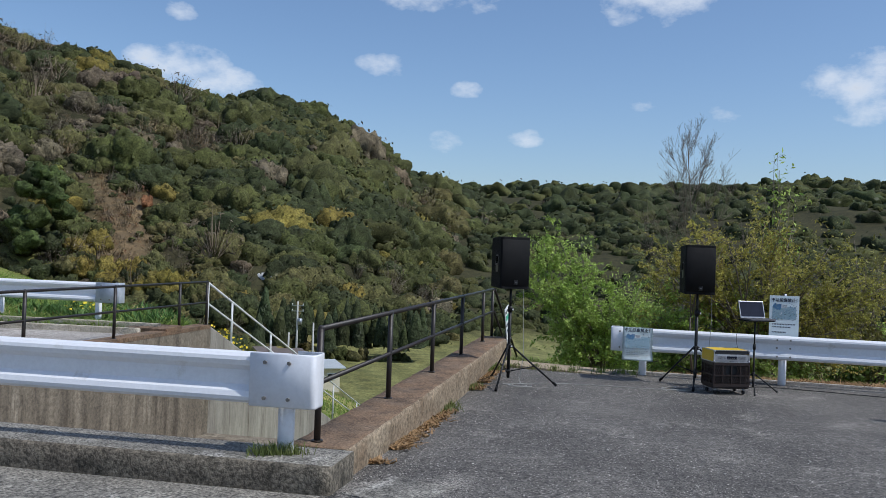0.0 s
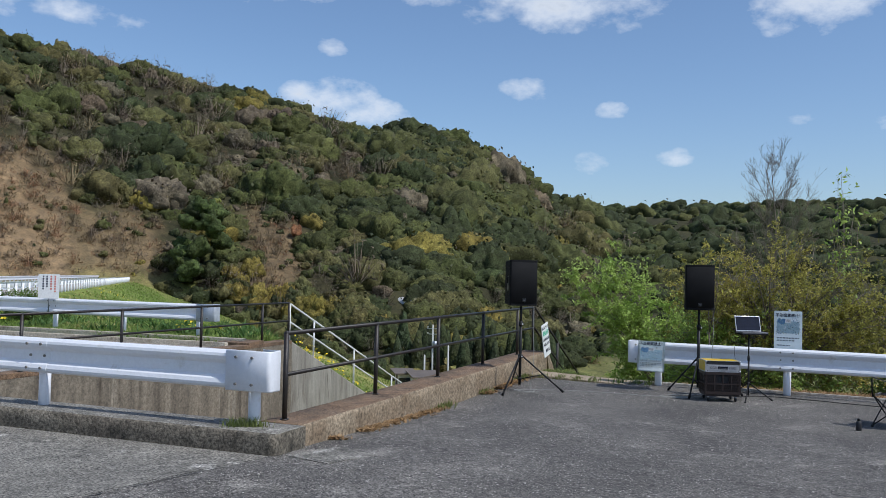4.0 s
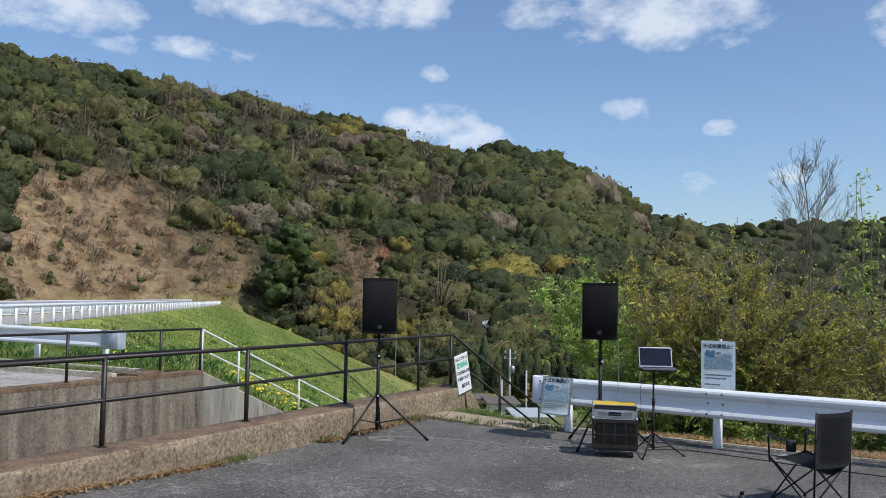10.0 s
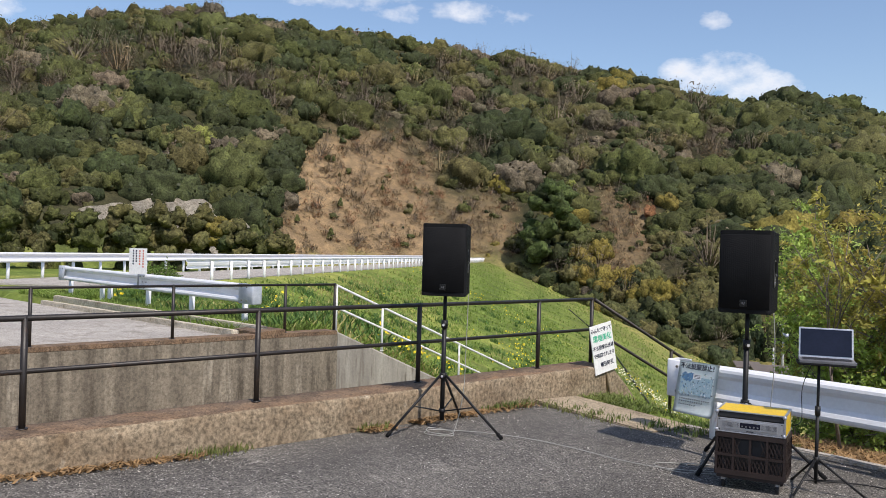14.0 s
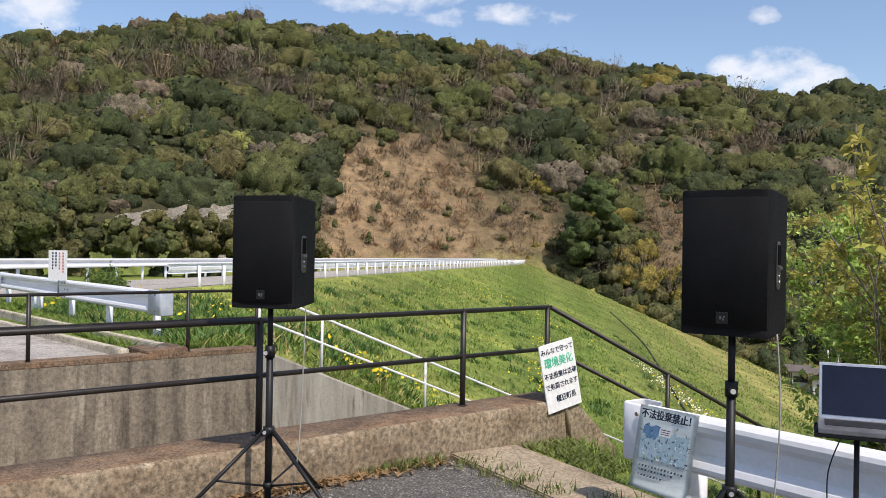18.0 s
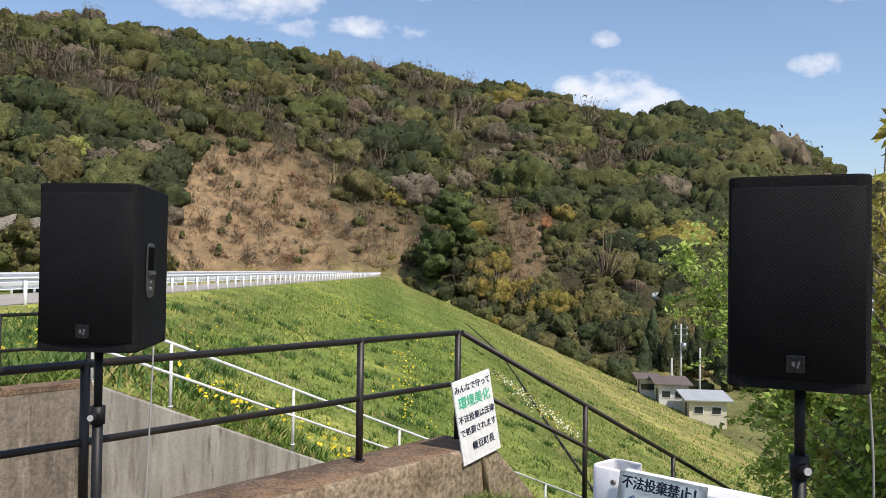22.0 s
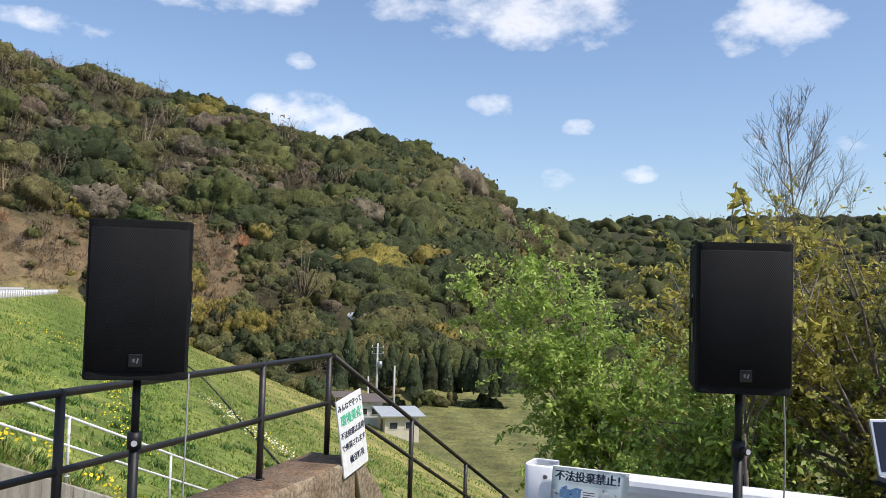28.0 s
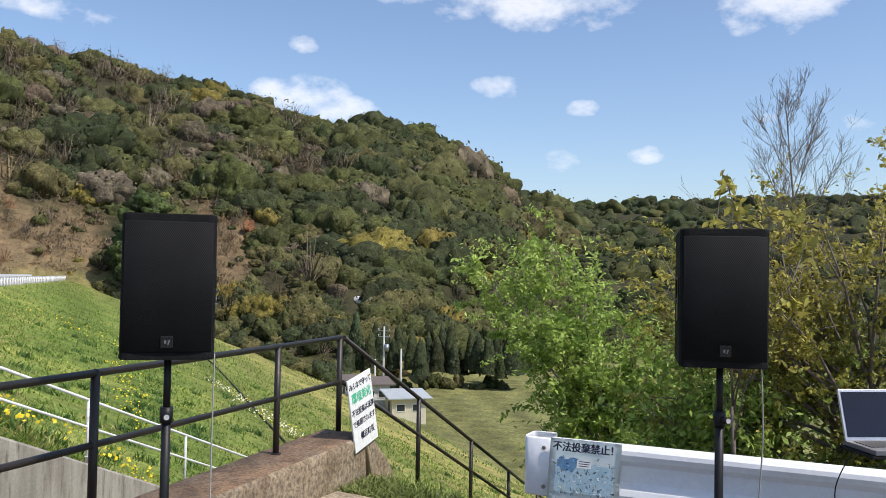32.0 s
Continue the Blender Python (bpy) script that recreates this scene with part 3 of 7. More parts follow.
def plant_hills():
    rng = np.random.default_rng(11)
    near, far, scrub = [], [], []
    r = 118.0
    while r < 640:
        fine = 4.3 * (r / 200) ** 0.8
        for th in np.arange(-36 if r > 140 else 16, 84, math.degrees(fine / r)):
            if (th < 12 or r > 400) and (rng.random() < 0.62 or r > 400 and th > 24):
                continue
            step = fine if th >= 12 and r <= 400 else fine * 1.25
            th2, r2 = th + rng.normal(0, 0.4) * math.degrees(fine / r), r + rng.uniform(-0.5, 0.5) * fine
            x, y = CX - math.sin(radians(th2)) * r2, CY + math.cos(radians(th2)) * r2
            z, t = land(x, y)
            if t < 0.012 or t > 1.05:
                continue
            z = float(z)
            _, el = th_el(x, y, z)
            k = float(clearing(np.array(th2), np.array(el)))
            big = float(np.clip(math.exp(rng.normal(-0.05, 0.4)), 0.45, 2.1)) * step * 0.78
            u = 0.6 * float(bumps(np.array(x), np.array(y), 22.0, 4.0)) + 0.3 * float(bumps(np.array(x), np.array(y), 7.0, 1.0)) + stand(th2, float(el)) - 0.1
            if k > 0.35:
                for _ in range(20):
                    sx, sy = x + rng.uniform(-0.5, 0.5) * step, y + rng.uniform(-0.5, 0.5) * step
                    col = pick(rng, [("bare", 3.0), ("tan", 6), ("rust", 1.4)])
                    scrub.append((sx, sy, float(land(sx, sy)[0]) - 0.2, step * rng.choice([0.1, 0.14, 0.2]) * rng.uniform(0.7, 1.4), rng.uniform(0.6, 1.3), "tuft", col))
                v = rng.random()
                if v < (0.27 if k > 0.6 else 0.5):
                    kind, col = pick(rng, [(("cone", "oak"), 2), (("small", "oak"), 2), (("small", "olive"), 1.5), (("cone", "dark"), 1), (("small", "dark"), 1), (("small", "rust"), 0.25)])
                    scrub.append((x, y, z - 0.2, step * rng.uniform(0.14, 0.34) * (0.7 if kind == "cone" else 1.0) * (1 if k > 0.6 else 1.6), rng.uniform(0.9, 1.3), kind, col))
                elif v < (0.64 if k > 0.6 else 0.85):
                    scrub.append((x, y, z - 0.3, step * rng.uniform(0.3, 0.6), rng.uniform(0.9, 1.4), "bare", pick(rng, [("bare", 3), ("rust", 1), ("twig", 2)])))
                continue
            if 24.0 < th2 < 26.2 and 138 < r2 < 156:
                continue
            if 57 < th2 < 73 and r2 < (153 if 61.2 < th2 < 67.0 else 144):
                continue
            low = t < 0.35 and th2 < 44
            planted = 25.3 < th2 < 30.5 and 0.72 < t < 0.93
            if planted and rng.random() < 0.5:
                kind, col = "cone", "dark"
                big *= 0.5
            elif u > 0.04 + 0.4 * max(0, t - 0.7) and rng.random() < 0.66 and t < 0.95:
                kind, col = "bare", pick(rng, [("bare", 4), ("twig", 3), ("tan", 1), ("olive", 0.6)])
                big *= 0.9
            elif u < -0.5 and rng.random() < 0.22 and t < 0.75 and th2 > 20:
                kind, col = "cone", "dark"
                big *= 0.6
            else:
                kind = "small" if big < step * 1.0 else "dome"
                col = pick(rng, [("oak", 4), ("olive", 3.4 if u > -0.2 else 0.8), ("dark", 5.0 if u < -0.35 else 1.6), ("gold", 0.5 if low else 0.04), ("lime", 0.05), ("twig", 1.6 if u > 0 and t > 0.14 else 0.5)])
                if (th2 < 12 or r > 400):
                    kind, col = "sparse", pick(rng, [("oak", 3), ("dark", 3), ("olive", 1)])
            if kind in ("dome", "small") and u < -0.3 and t < 0.85:
                big *= 1.3
                kind = "dome" if big > step * 1.05 and kind == "small" else kind
            if k > 0.03:
                big *= 0.6
            if t > 0.86:
                big = min(big, (0.95 if kind != "cone" else 0.42) * step)
            row = (x, y, z - (0.5 if kind in ("dome", "small") else 0.9 if kind == "cone" else 0.3) * big, big, rng.uniform(0.85, 1.2) * (1.0 if kind != "cone" else 1.15), kind, col)
            if th2 < 12 or r > 400:
                if kind == "bare" and rng.random() < 0.7:
                    kind, col = "sparse", "dark"
                if kind in ("cone", "sparse", "dome", "small") and r < 330:
                    kind = "small"
                far.append((x, y, z - 0.5 * big, big * (0.9 if kind != "bare" else 0.7), 1.0, kind, "bare" if kind == "bare" else pick(rng, [("oak", 2), ("dark", 4)])))
            else:
                near.append(row)
        r += fine * 0.86

    def at(th, r, dz=-0.6):
        x, y = CX - math.sin(radians(th)) * r, CY + math.cos(radians(th)) * r
        return x, y, float(land(x, y)[0]) + dz
    # the lone big tree at the dam's far end
    extra = []
    bx, by, bz = at(38.7, 163, -1.0)
    for k in range(26):
        a, v = rng.uniform(0, math.tau), rng.uniform(0, 1)
        wide = 4.6 * math.sqrt(max(0.05, 1 - (max(0, v - 0.3) / 0.75) ** 2)) * rng.uniform(0.6, 1.0)
        extra.append((bx + wide * math.cos(a), by + wide * math.sin(a), bz + 15.5 * v, rng.uniform(1.9, 3.0), 1.0, "round", pick(rng, [("laurel", 4), ("dark", 1)])))
    # shrubs in the groin between dam and hill
    for th in np.arange(26.5, 41.5, 0.42):
        rr = float(np.interp(th, TH, DB))
        extra.append((*at(th, rr + rng.uniform(-3, 2), -0.5), rng.uniform(1.4, 2.6), rng.uniform(0.9, 1.3), "small", pick(rng, [("dark", 2), ("oak", 3), ("olive", 2), ("gold", 0.6)])))
    # one rust-brown and one lime-green tree that stand out, each where the slope reaches that height
    for th, high, rad, col in ((40.3, 4.3, 2.6, "rust"), (62.3, 13.0, 3.4, "lime"), (37.6, 4.0, 1.8, "lime"), (52.6, 4.6, 1.0, "oak")):
        for rr in range(140, 330, 2):
            x, y, z = at(th, rr, 0.0)
            if land(x, y)[1] > 0.02 and math.degrees(math.atan2(z - 1.7, rr)) > high:
                extra.append((x, y, z + 0.3, rad, 1.1, "round", col))
                break
    # gold and green scrub down the dam's foot
    foot = [(36.4, 156, "gold"), (34.8, 150, "gold"), (33.4, 146, "olive"), (32.0, 141, "gold"), (30.6, 137, "oak"), (29.2, 134, "olive"), (27.8, 132, "dark"), (26.6, 133, "oak")]
    for th, rr, col in foot:
        for _ in range(9):
            c2 = pick(rng, [(col, 3), ("olive", 1), ("oak", 1.4), ("dark", 1.2), ("gold", 0.6)])
            rad = rng.uniform(1.5, 3.3)
            extra.append((*at(th + rng.normal(0, 0.5), rr + rng.uniform(-3, 7)), rad, rng.uniform(0.9, 1.5), "dome" if rad > 2.3 else "small", c2))
    extra.append((*at(28.4, 150, 0.0), 5.0, 1.3, "bare", "bare"))
    # a belt of dark cedars across the valley floor, thinner bushes before it
    for th in np.arange(14.5, 26.2, 0.42):
        extra.append((*at(th + rng.normal(0, 0.12), 121 + rng.uniform(-4, 6), -0.5), rng.uniform(1.3, 1.9), rng.uniform(1.7, 2.3), "cone", pick(rng, [("cedar", 3), ("dark", 2)])))
    for th in np.arange(15.5, 23.5, 0.9):
        extra.append((*at(th + rng.normal(0, 0.3), 119.5 + rng.uniform(-1, 2), -0.4), rng.uniform(1.0, 1.8), rng.uniform(1.0, 1.6), "small", pick(rng, [("dark", 2), ("oak", 2), ("olive", 1)])))
    # round-headed trees before the pale slope facing
    for th in np.arange(57.2, 76, 1.25):
        col = pick(rng, [("olive", 3), ("oak", 3), ("gold", 1.0), ("lime", 0.4)])
        x, y, z = at(th + rng.normal(0, 0.2), 117 + rng.uniform(-2.5, 2.5), 0)
        top = rng.uniform(5.4, 7.2) if th > 58.5 else 4.4
        for k in range(7):
            a, rad = rng.uniform(0, math.tau), rng.uniform(1.3, 2.0)
            zz = top - 1.9 if k == 0 else rng.uniform(1.0, top - 2.4)
            extra.append((x + 1.3 * math.cos(a) * (k > 0), y + 1.3 * math.sin(a) * (k > 0), zz - 0.35 * rad, rad, rng.uniform(0.85, 1.05), "round", col))
        for dz in (-0.4, 1.6, 3.4):
            extra.append((x + rng.normal(0, 0.9), y + rng.normal(0, 0.9), max(z, -2.5) + dz, 1.6, 1.2, "round", pick(rng, [(col, 2), ("dark", 1)])))
    wood("hillside_woods", "mixed evergreen and bare spring woods on the hillside", near + extra)
    wood("distant_woods", "dark woods on the distant valley ridge", far)
    wood("scrub", "scattered shrubs on the felled brown slope", scrub)
    return len(near), len(far), len(scrub)


print(plant_hills())


# ---- yard, kerbs, channel ----
def lot_z(x, y):
    return np.interp(y, [-1.5, -0.6, 3.6], [0.17, 0.15, 0.0])


def sheet(name, outline_fn, xs, ys, zf, mat, label, cat, keep=None):
    X, Y = np.meshgrid(xs, ys, indexing="ij")
    x, y = outline_fn(X, Y)
    z = zf(x, y)
    n, m = X.shape
    i, j = np.meshgrid(np.arange(n - 1), np.arange(m - 1), indexing="ij")
    q = np.stack([i * m + j, (i + 1) * m + j, (i + 1) * m + j + 1, i * m + j + 1], -1).reshape(-1, 4)
    me = np_mesh(name, np.c_[x.ravel(), y.ravel(), z.ravel()], q, [mat], smooth=True)
    return tagged(new(name, me), label, cat, kind="structure")


# asphalt: its western edge follows the kerb, then slants away to the south-west
def lot_shape(X, Y):
    west = np.where(Y > -0.67, 0.27, 0.34 + (Y + 0.67) * 0.24)
    north = 7.78 - 0.075 * (X * 13)
    return west + X * (14 - west), np.where(Y > 7, 7 + (Y - 7) * (north - 7), Y)


sheet("lot_surface", lot_shape, np.linspace(0, 1, 60), np.r_[np.linspace(-14, 7, 70), 8], lambda x, y: lot_z(x, y) + 0.006 * bumps(x, y, 1.5), M_ASPHALT, "grey worn asphalt yard with scattered grit", "asphalt")
sheet("paved_apron", lambda X, Y: (-16 + X * (16.38 + np.minimum(0, (Y + 0.62) * 0.24)), Y), np.linspace(0, 1, 40), np.linspace(-14, -0.62, 40),
      lambda x, y: lot_z(x, y) - 0.004 + 0.004 * bumps(x, y, 1.1), M_PAVE, "pale worn concrete apron beside the asphalt", "paving")
sheet("far_yard", lambda X, Y: (X, np.where(Y > 6.2, 6.6 + (X + 12.7) * 0.05, Y)), np.linspace(-60, -5.45, 60), np.r_[np.linspace(-14, 6.2, 30), 6.6],
      lambda x, y: 0.235 + 0 * x, M_PALE, "pale paved yard across the spillway channel", "paving")


def slab(name, outline, p0, axis, length, mat, label, cat, bevel=0.012, kind="structure", parent=None):
    bm = prism(bmesh.new(), outline, p0, axis, length)
    if bevel:
        bmesh.ops.bevel(bm, geom=bm.edges[:], offset=bevel, segments=2, affect="EDGES")
    ob = part(name, bm, mat, parent)
    if parent is None:
        tagged(ob, label, cat, kind=kind)
    return ob


def rough_bar(name, x0, x1, y0, y1, z0, z1, step, amp, mats, label, slope_end=None, axis="y"):
    """A cast concrete kerb with worn, chipped edges; top faces take the second material."""
    rng = random.Random(name)
    e = 0.02 / (z1 - z0)
    lo = max(0.0, 1 - 0.4 / (z1 - z0))
    hh = 1 - lo
    prof = [(0, 0), (0, lo + hh * 0.3), (0, lo + hh * 0.7), (0, 1 - e), (0.04, 1), (0.35, 1), (0.65, 1), (0.96, 1), (1, 1 - e), (1, lo + hh * 0.7), (1, lo + hh * 0.3), (1, 0)]
    a0, a1 = (y0, y1) if axis == "y" else (x0, x1)
    b0, b1 = (x0, x1) if axis == "y" else (y0, y1)
    n = int((a1 - a0) / step)
    V = []
    for i in range(n + 1):
        a = a0 + (a1 - a0) * i / n
        top = z1 if slope_end is None or a < slope_end[0] else z1 - (a - slope_end[0]) * slope_end[1]
        for k, (u, v) in enumerate(prof):
            j = amp * (1.8 if k in (3, 4, 7, 8) else 1)
            w = Vector((a * 3, u * 5, v * 5 * (z1 - z0)))
            d = noise.noise(w) * j * 0.5 + noise.noise(w * 5) * j * 0.7
            pb = b0 + (b1 - b0) * u + d * (1 if u > 0.5 else -1)
            pz = z0 + (top - z0) * v + (d if 0.05 <= u <= 0.95 and v == 1 else 0)
            V.append((pb, a, pz) if axis == "y" else (a, pb, pz))
    m = len(prof)
    F, FM = [], []
    for i in range(n):
        for k in range(m):
            q = (i * m + k, i * m + (k + 1) % m, (i + 1) * m + (k + 1) % m, (i + 1) * m + k)
            F.append(q if axis == "y" else q[::-1])
            FM.append(1 if 4 <= k <= 6 else 0)
    F = np.array(F)
    me = np_mesh(name, np.array(V), F, mats, face_mat=np.array(FM), smooth=True)
    bm = bmesh.new()
    bm.from_mesh(me)
    bm.verts.ensure_lookup_table()
    bm.faces.new([bm.verts[k] for k in range(m)])
    bm.faces.new([bm.verts[n * m + k] for k in range(m)])
    bmesh.ops.recalc_face_normals(bm, faces=bm.faces[:])
    bm.to_mesh(me)
    bm.free()
    return tagged(new(name, me), label, "kerb", kind="structure")


rough_bar("kerb_wall", -0.17, 0.30, -0.17, 9.55, -1.9, 0.335, 0.09, 0.014, [M_KERB, M_KERBTOP], "rust-stained weathered concrete kerb wall under the dark railing", slope_end=(8.93, 0.85))
rough_bar("bridge_kerb", -16, 0.335, -0.675, -0.175, -0.3, 0.335, 0.09, 0.007, [M_KERBSHADED, M_PAVE], "worn concrete kerb block under the white guardrail", axis="x")
slab("bridge_face", [(0, -2.2), (0.25, -2.2), (0.25, 0.3), (0, 0.3)], (-5.2, -0.42, 0), (1, 0, 0), 5.0, M_WALL, "dark concrete bridge face over the channel", "wall", 0)


def channel_wall(name, y0, y1, z0, z1, mat, label):
    bm = bmesh.new()
    n = 24
    pts = []
    for i in range(n + 1):
        y = y0 + (y1 - y0) * i / n
        t = z0 + (z1 - z0) * i / n
        pts.append([bm.verts.new(p) for p in ((-5.19, y, t - 2.4), (-5.19, y, t - 0.03), (-5.22, y, t + 0.006 * noise.noise((y * 2, 0, 0))), (-5.47, y, t), (-5.5, y, t - 0.03), (-5.5, y, t - 2.4))])
    for u, v in zip(pts, pts[1:]):
        for k in range(5):
            bm.faces.new((u[k], u[k + 1], v[k + 1], v[k]))
    bm.faces.new(pts[0])
    bm.faces.new(pts[-1])
    bmesh.ops.recalc_face_normals(bm, faces=bm.faces[:])
    ob = part(name, bm, mat, None)
    return tagged(ob, label, "wall", kind="structure")


channel_wall("wall_west", -0.4, 8.715, 0.275, 0.275, M_WALL, "streaked grey concrete channel wall with a rusty top edge")
channel_wall("wall_west_slope", 8.72, 26, 0.265, -6.99, M_WALLNEW, "pale concrete channel wall sloping down the dam")
slab("wall_west_cap", [(-0.16, -0.055), (0.159, -0.055), (0.159, 0.012), (-0.16, 0.012)], (-5.345, -0.4, 0.272), (0, 1, 0), 9.1, M_KERBTOP, "rust-stained top of the channel wall", "wall", 0.004)
channel_wall_floor = slab("channel_floor", [(-2.6, -0.2), (2.4, -0.2), (2.4, 0), (-2.6, 0)], (-2.6, -0.4, -1.7), (0, 1, 0), 9.1, M_WALL, "dark concrete channel floor", "floor", 0)
slab("yard_kerb_front", [(-0.07, -0.3), (0.07, -0.3), (0.07, 0.06), (-0.07, 0.06)], (-13.2, 6.6, 0.27), (1, 0.05, 0), 7.6, M_CREAM, "low pale concrete kerb at the yard's edge", "kerb")
slab("yard_kerb_back", [(-0.07, -0.3), (0.07, -0.3), (0.07, 0.09), (-0.07, 0.09)], (-14.0, 7.15, 0.29), (1, 0.035, 0), 8.5, M_CREAM, "low pale concrete kerb beside the turf", "kerb")
slab("kerb_end_block", [(-0.25, -0.2), (0.28, -0.2), (0.28, 0.1), (-0.25, 0.13)], (-5.95, 7.42, 0.22), (1, 0.0, 0), 0.75, M_KERBTOP, "rusty concrete block at the kerb's end", "kerb")
slab("step_slab", [(-0.36, -0.2), (0.3, -0.2), (0.3, 0.0), (-0.36, 0.0)], (0.34, 7.72, 0.045), (1, -0.16, -0.02), 1.75, M_SLAB, "worn concrete step slab at the kerb's end", "slab")
slab("lot_edging", [(-0.05, -0.2), (0.05, -0.2), (0.05, 0.035), (-0.05, 0.035)], (2.1, 7.66, 0.0), (1, -0.075, 0), 10.5, M_PALE, "thin concrete edging along the yard", "kerb")
slab("dam_road", [(-2.55, -0.4), (2.55, -0.4), (2.55, 0.05), (-2.55, 0.05)], (-22 - 0.775 * 2.75 + 0.632 * 6, 15 - 0.632 * 2.75 - 0.775 * 6, 0.25), (-0.632, 0.775, -0.0074), 176, M_PALE, "narrow grey road along the dam crest", "road", 0)


def crack(pts, width, seed):
    """A thin dark crack, raised a hair over the surface it splits."""
    rng = random.Random(seed)
    bm = bmesh.new()
    prev = None
    for (xa, ya), (xb, yb) in zip(pts, pts[1:]):
        n = max(2, int(math.hypot(xb - xa, yb - ya) / 0.07))
        for i in range(n + (1 if (xb, yb) == pts[-1] else 0)):
            x, y = xa + (xb - xa) * i / n + rng.gauss(0, 0.012), ya + (yb - ya) * i / n + rng.gauss(0, 0.012)
            w = width * rng.uniform(0.3, 1.2)
            d = Vector((ya - yb, xb - xa, 0)).normalized() * w
            z = float(lot_z(x, y)) + 0.013
            cur = [bm.verts.new(Vector((x, y, z)) - d), bm.verts.new(Vector((x, y, z)) + d)]
            if prev:
                bm.faces.new((prev[0], cur[0], cur[1], prev[1]))
            prev = cur
    return tagged(part("crack", bm, M_CRACK, None), "dark open crack in the asphalt filled with dirt", "crack", kind="structure")


M_CRACK = material("dirt in a crack", (0.025, 0.022, 0.018), (0.05, 0.045, 0.03), 9, 0.95, 0.3, 60)
crack([(0.36, -0.68), (0.1, -1.8), (-0.3, -3.4), (-0.8, -5.5)], 0.01, 1)
crack([(0.98, -0.5), (0.72, -0.95), (0.6, -1.5), (0.2, -2.6)], 0.005, 2)
crack([(1.0, -0.85), (1.5, -0.95), (2.0, -1.25)], 0.004, 3)
slab("concrete_patch", [(0, -0.1), (0.5, -0.1), (0.5, 0.012), (0, 0.012)], (0.4, -0.62, 0.148), (0.28, 1, -0.035), 0.62, M_PAVE, "small pale concrete patch at the kerb's corner", "paving", 0.004)

def loose_grit(n):
    """Small stones lying on the asphalt."""
    rng = np.random.default_rng(77)
    x, y = rng.uniform(0.4, 9.5, n), rng.uniform(-2.5, 7.2, n)
    near_kerb = rng.random(n) < 0.25
    x = np.where(near_kerb, 0.35 + np.abs(rng.normal(0, 0.35, n)), x)
    r = 0.0035 * np.exp(rng.normal(0, 0.4, n))
    c = np.c_[x, y, lot_z(x, y) + 0.004 + r * 0.5]
    octa = np.array([[1, 0, 0], [0, 1, 0], [-1, 0, 0], [0, -1, 0], [0, 0, 0.7], [0, 0, -0.7]])
    tri = np.array([[0, 1, 4], [1, 2, 4], [2, 3, 4], [3, 0, 4], [1, 0, 5], [2, 1, 5], [3, 2, 5], [0, 3, 5]])
    v = c[:, None, :] + octa[None] * r[:, None, None] * rng.uniform(0.7, 1.4, (n, 6, 1))
    f = tri[None] + 6 * np.arange(n)[:, None, None]
    tagged(new("grit", np_mesh("grit", v.reshape(-1, 3), f.reshape(-1, 3), [M_GRIT])), "loose pale grit scattered over the asphalt", "gravel", kind="stuff")


loose_grit(7000)

# ---- railings ----
def railing(name, start, run, posts, height, mid, mat, label, r_rail=0.0215, r_post=0.0245, base_drop=0.0, extra_end=None, axis=(0, 1, 0)):
    """A two-bar railing along y from start; run: length, fall per metre; posts: distances."""
    x, y, z = start
    length, fall = run
    ob = thing(name, (x, y, z), label, "railing")
    bm = tube(bmesh.new(), [(0, 0, height), (0, length, height - fall * length)], r_rail, 12)
    part("top_rail", bm, mat, ob)
    bm = tube(bmesh.new(), [(0, 0, mid), (0, length, mid - fall * length)], r_rail * 0.9, 12)
    part("middle_rail", bm, mat, ob)
    for d in posts:
        bm = tube(bmesh.new(), [(0, d, -0.16 - fall * d - base_drop), (0, d, height - fall * d)], r_post, 12)
        bmesh.ops.create_uvsphere(bm, u_segments=12, v_segments=6, radius=r_post * 1.02, matrix=Matrix.Translation((0, d, height - fall * d)))
        p = part("post", bm, mat, ob)
        if d == 8.88:
            continue
        bm = tube(bmesh.new(), [(0, d, -0.0 - fall * d - base_drop), (0, d, 0.012 - fall * d - base_drop)], r_post * 1.7, 12)
        part("base_collar", bm, mat, p)
    return ob


railing("railing", (0, 0, 0.335), (8.88, 0), (0, 1.97, 3.935, 5.875, 7.82, 8.88), 0.815, 0.425, M_RAIL, "dark brown tubular steel railing on the kerb wall")
railing("stair_railing", (0.03, 8.89, 0.335), (14.0, 0.412), (1.89, 3.83, 5.75, 7.7, 9.6), 0.815, 0.425, M_RAIL, "dark brown steel railing sloping down the bank", base_drop=0.12)
railing("far_railing", (-5.28, -0.2, 0.28), (8.9, 0), (0.05, 2.0, 3.93, 5.94, 7.9, 8.9), 0.79, 0.41, M_RAIL, "dark brown steel railing on the far channel wall", r_rail=0.02)
railing("white_railing", (-5.28, 8.72, 0.27), (13.0, 0.39), (0.02, 1.06, 3.05, 5.3, 7.5, 9.7), 0.79, 0.41, M_WHITEDULL, "white painted steel railing sloping down the dam", r_rail=0.02, r_post=0.021)

# ---- guardrails ----
BEAM = [(0.0, 0.35), (0.05, 0.342), (0.072, 0.322), (0.078, 0.297), (0.066, 0.262), (0.022, 0.225), (0.022, 0.125), (0.066, 0.088), (0.078, 0.053), (0.072, 0.028), (0.05, 0.008), (0.0, 0.0)]


def beam_outline():
    front = BEAM
    back = [(u - 0.012 if u > 0.01 else u - 0.004, v + (0.010 if v < 0.1 else -0.010 if v > 0.25 else 0)) for u, v in reversed(BEAM)]
    return front + back


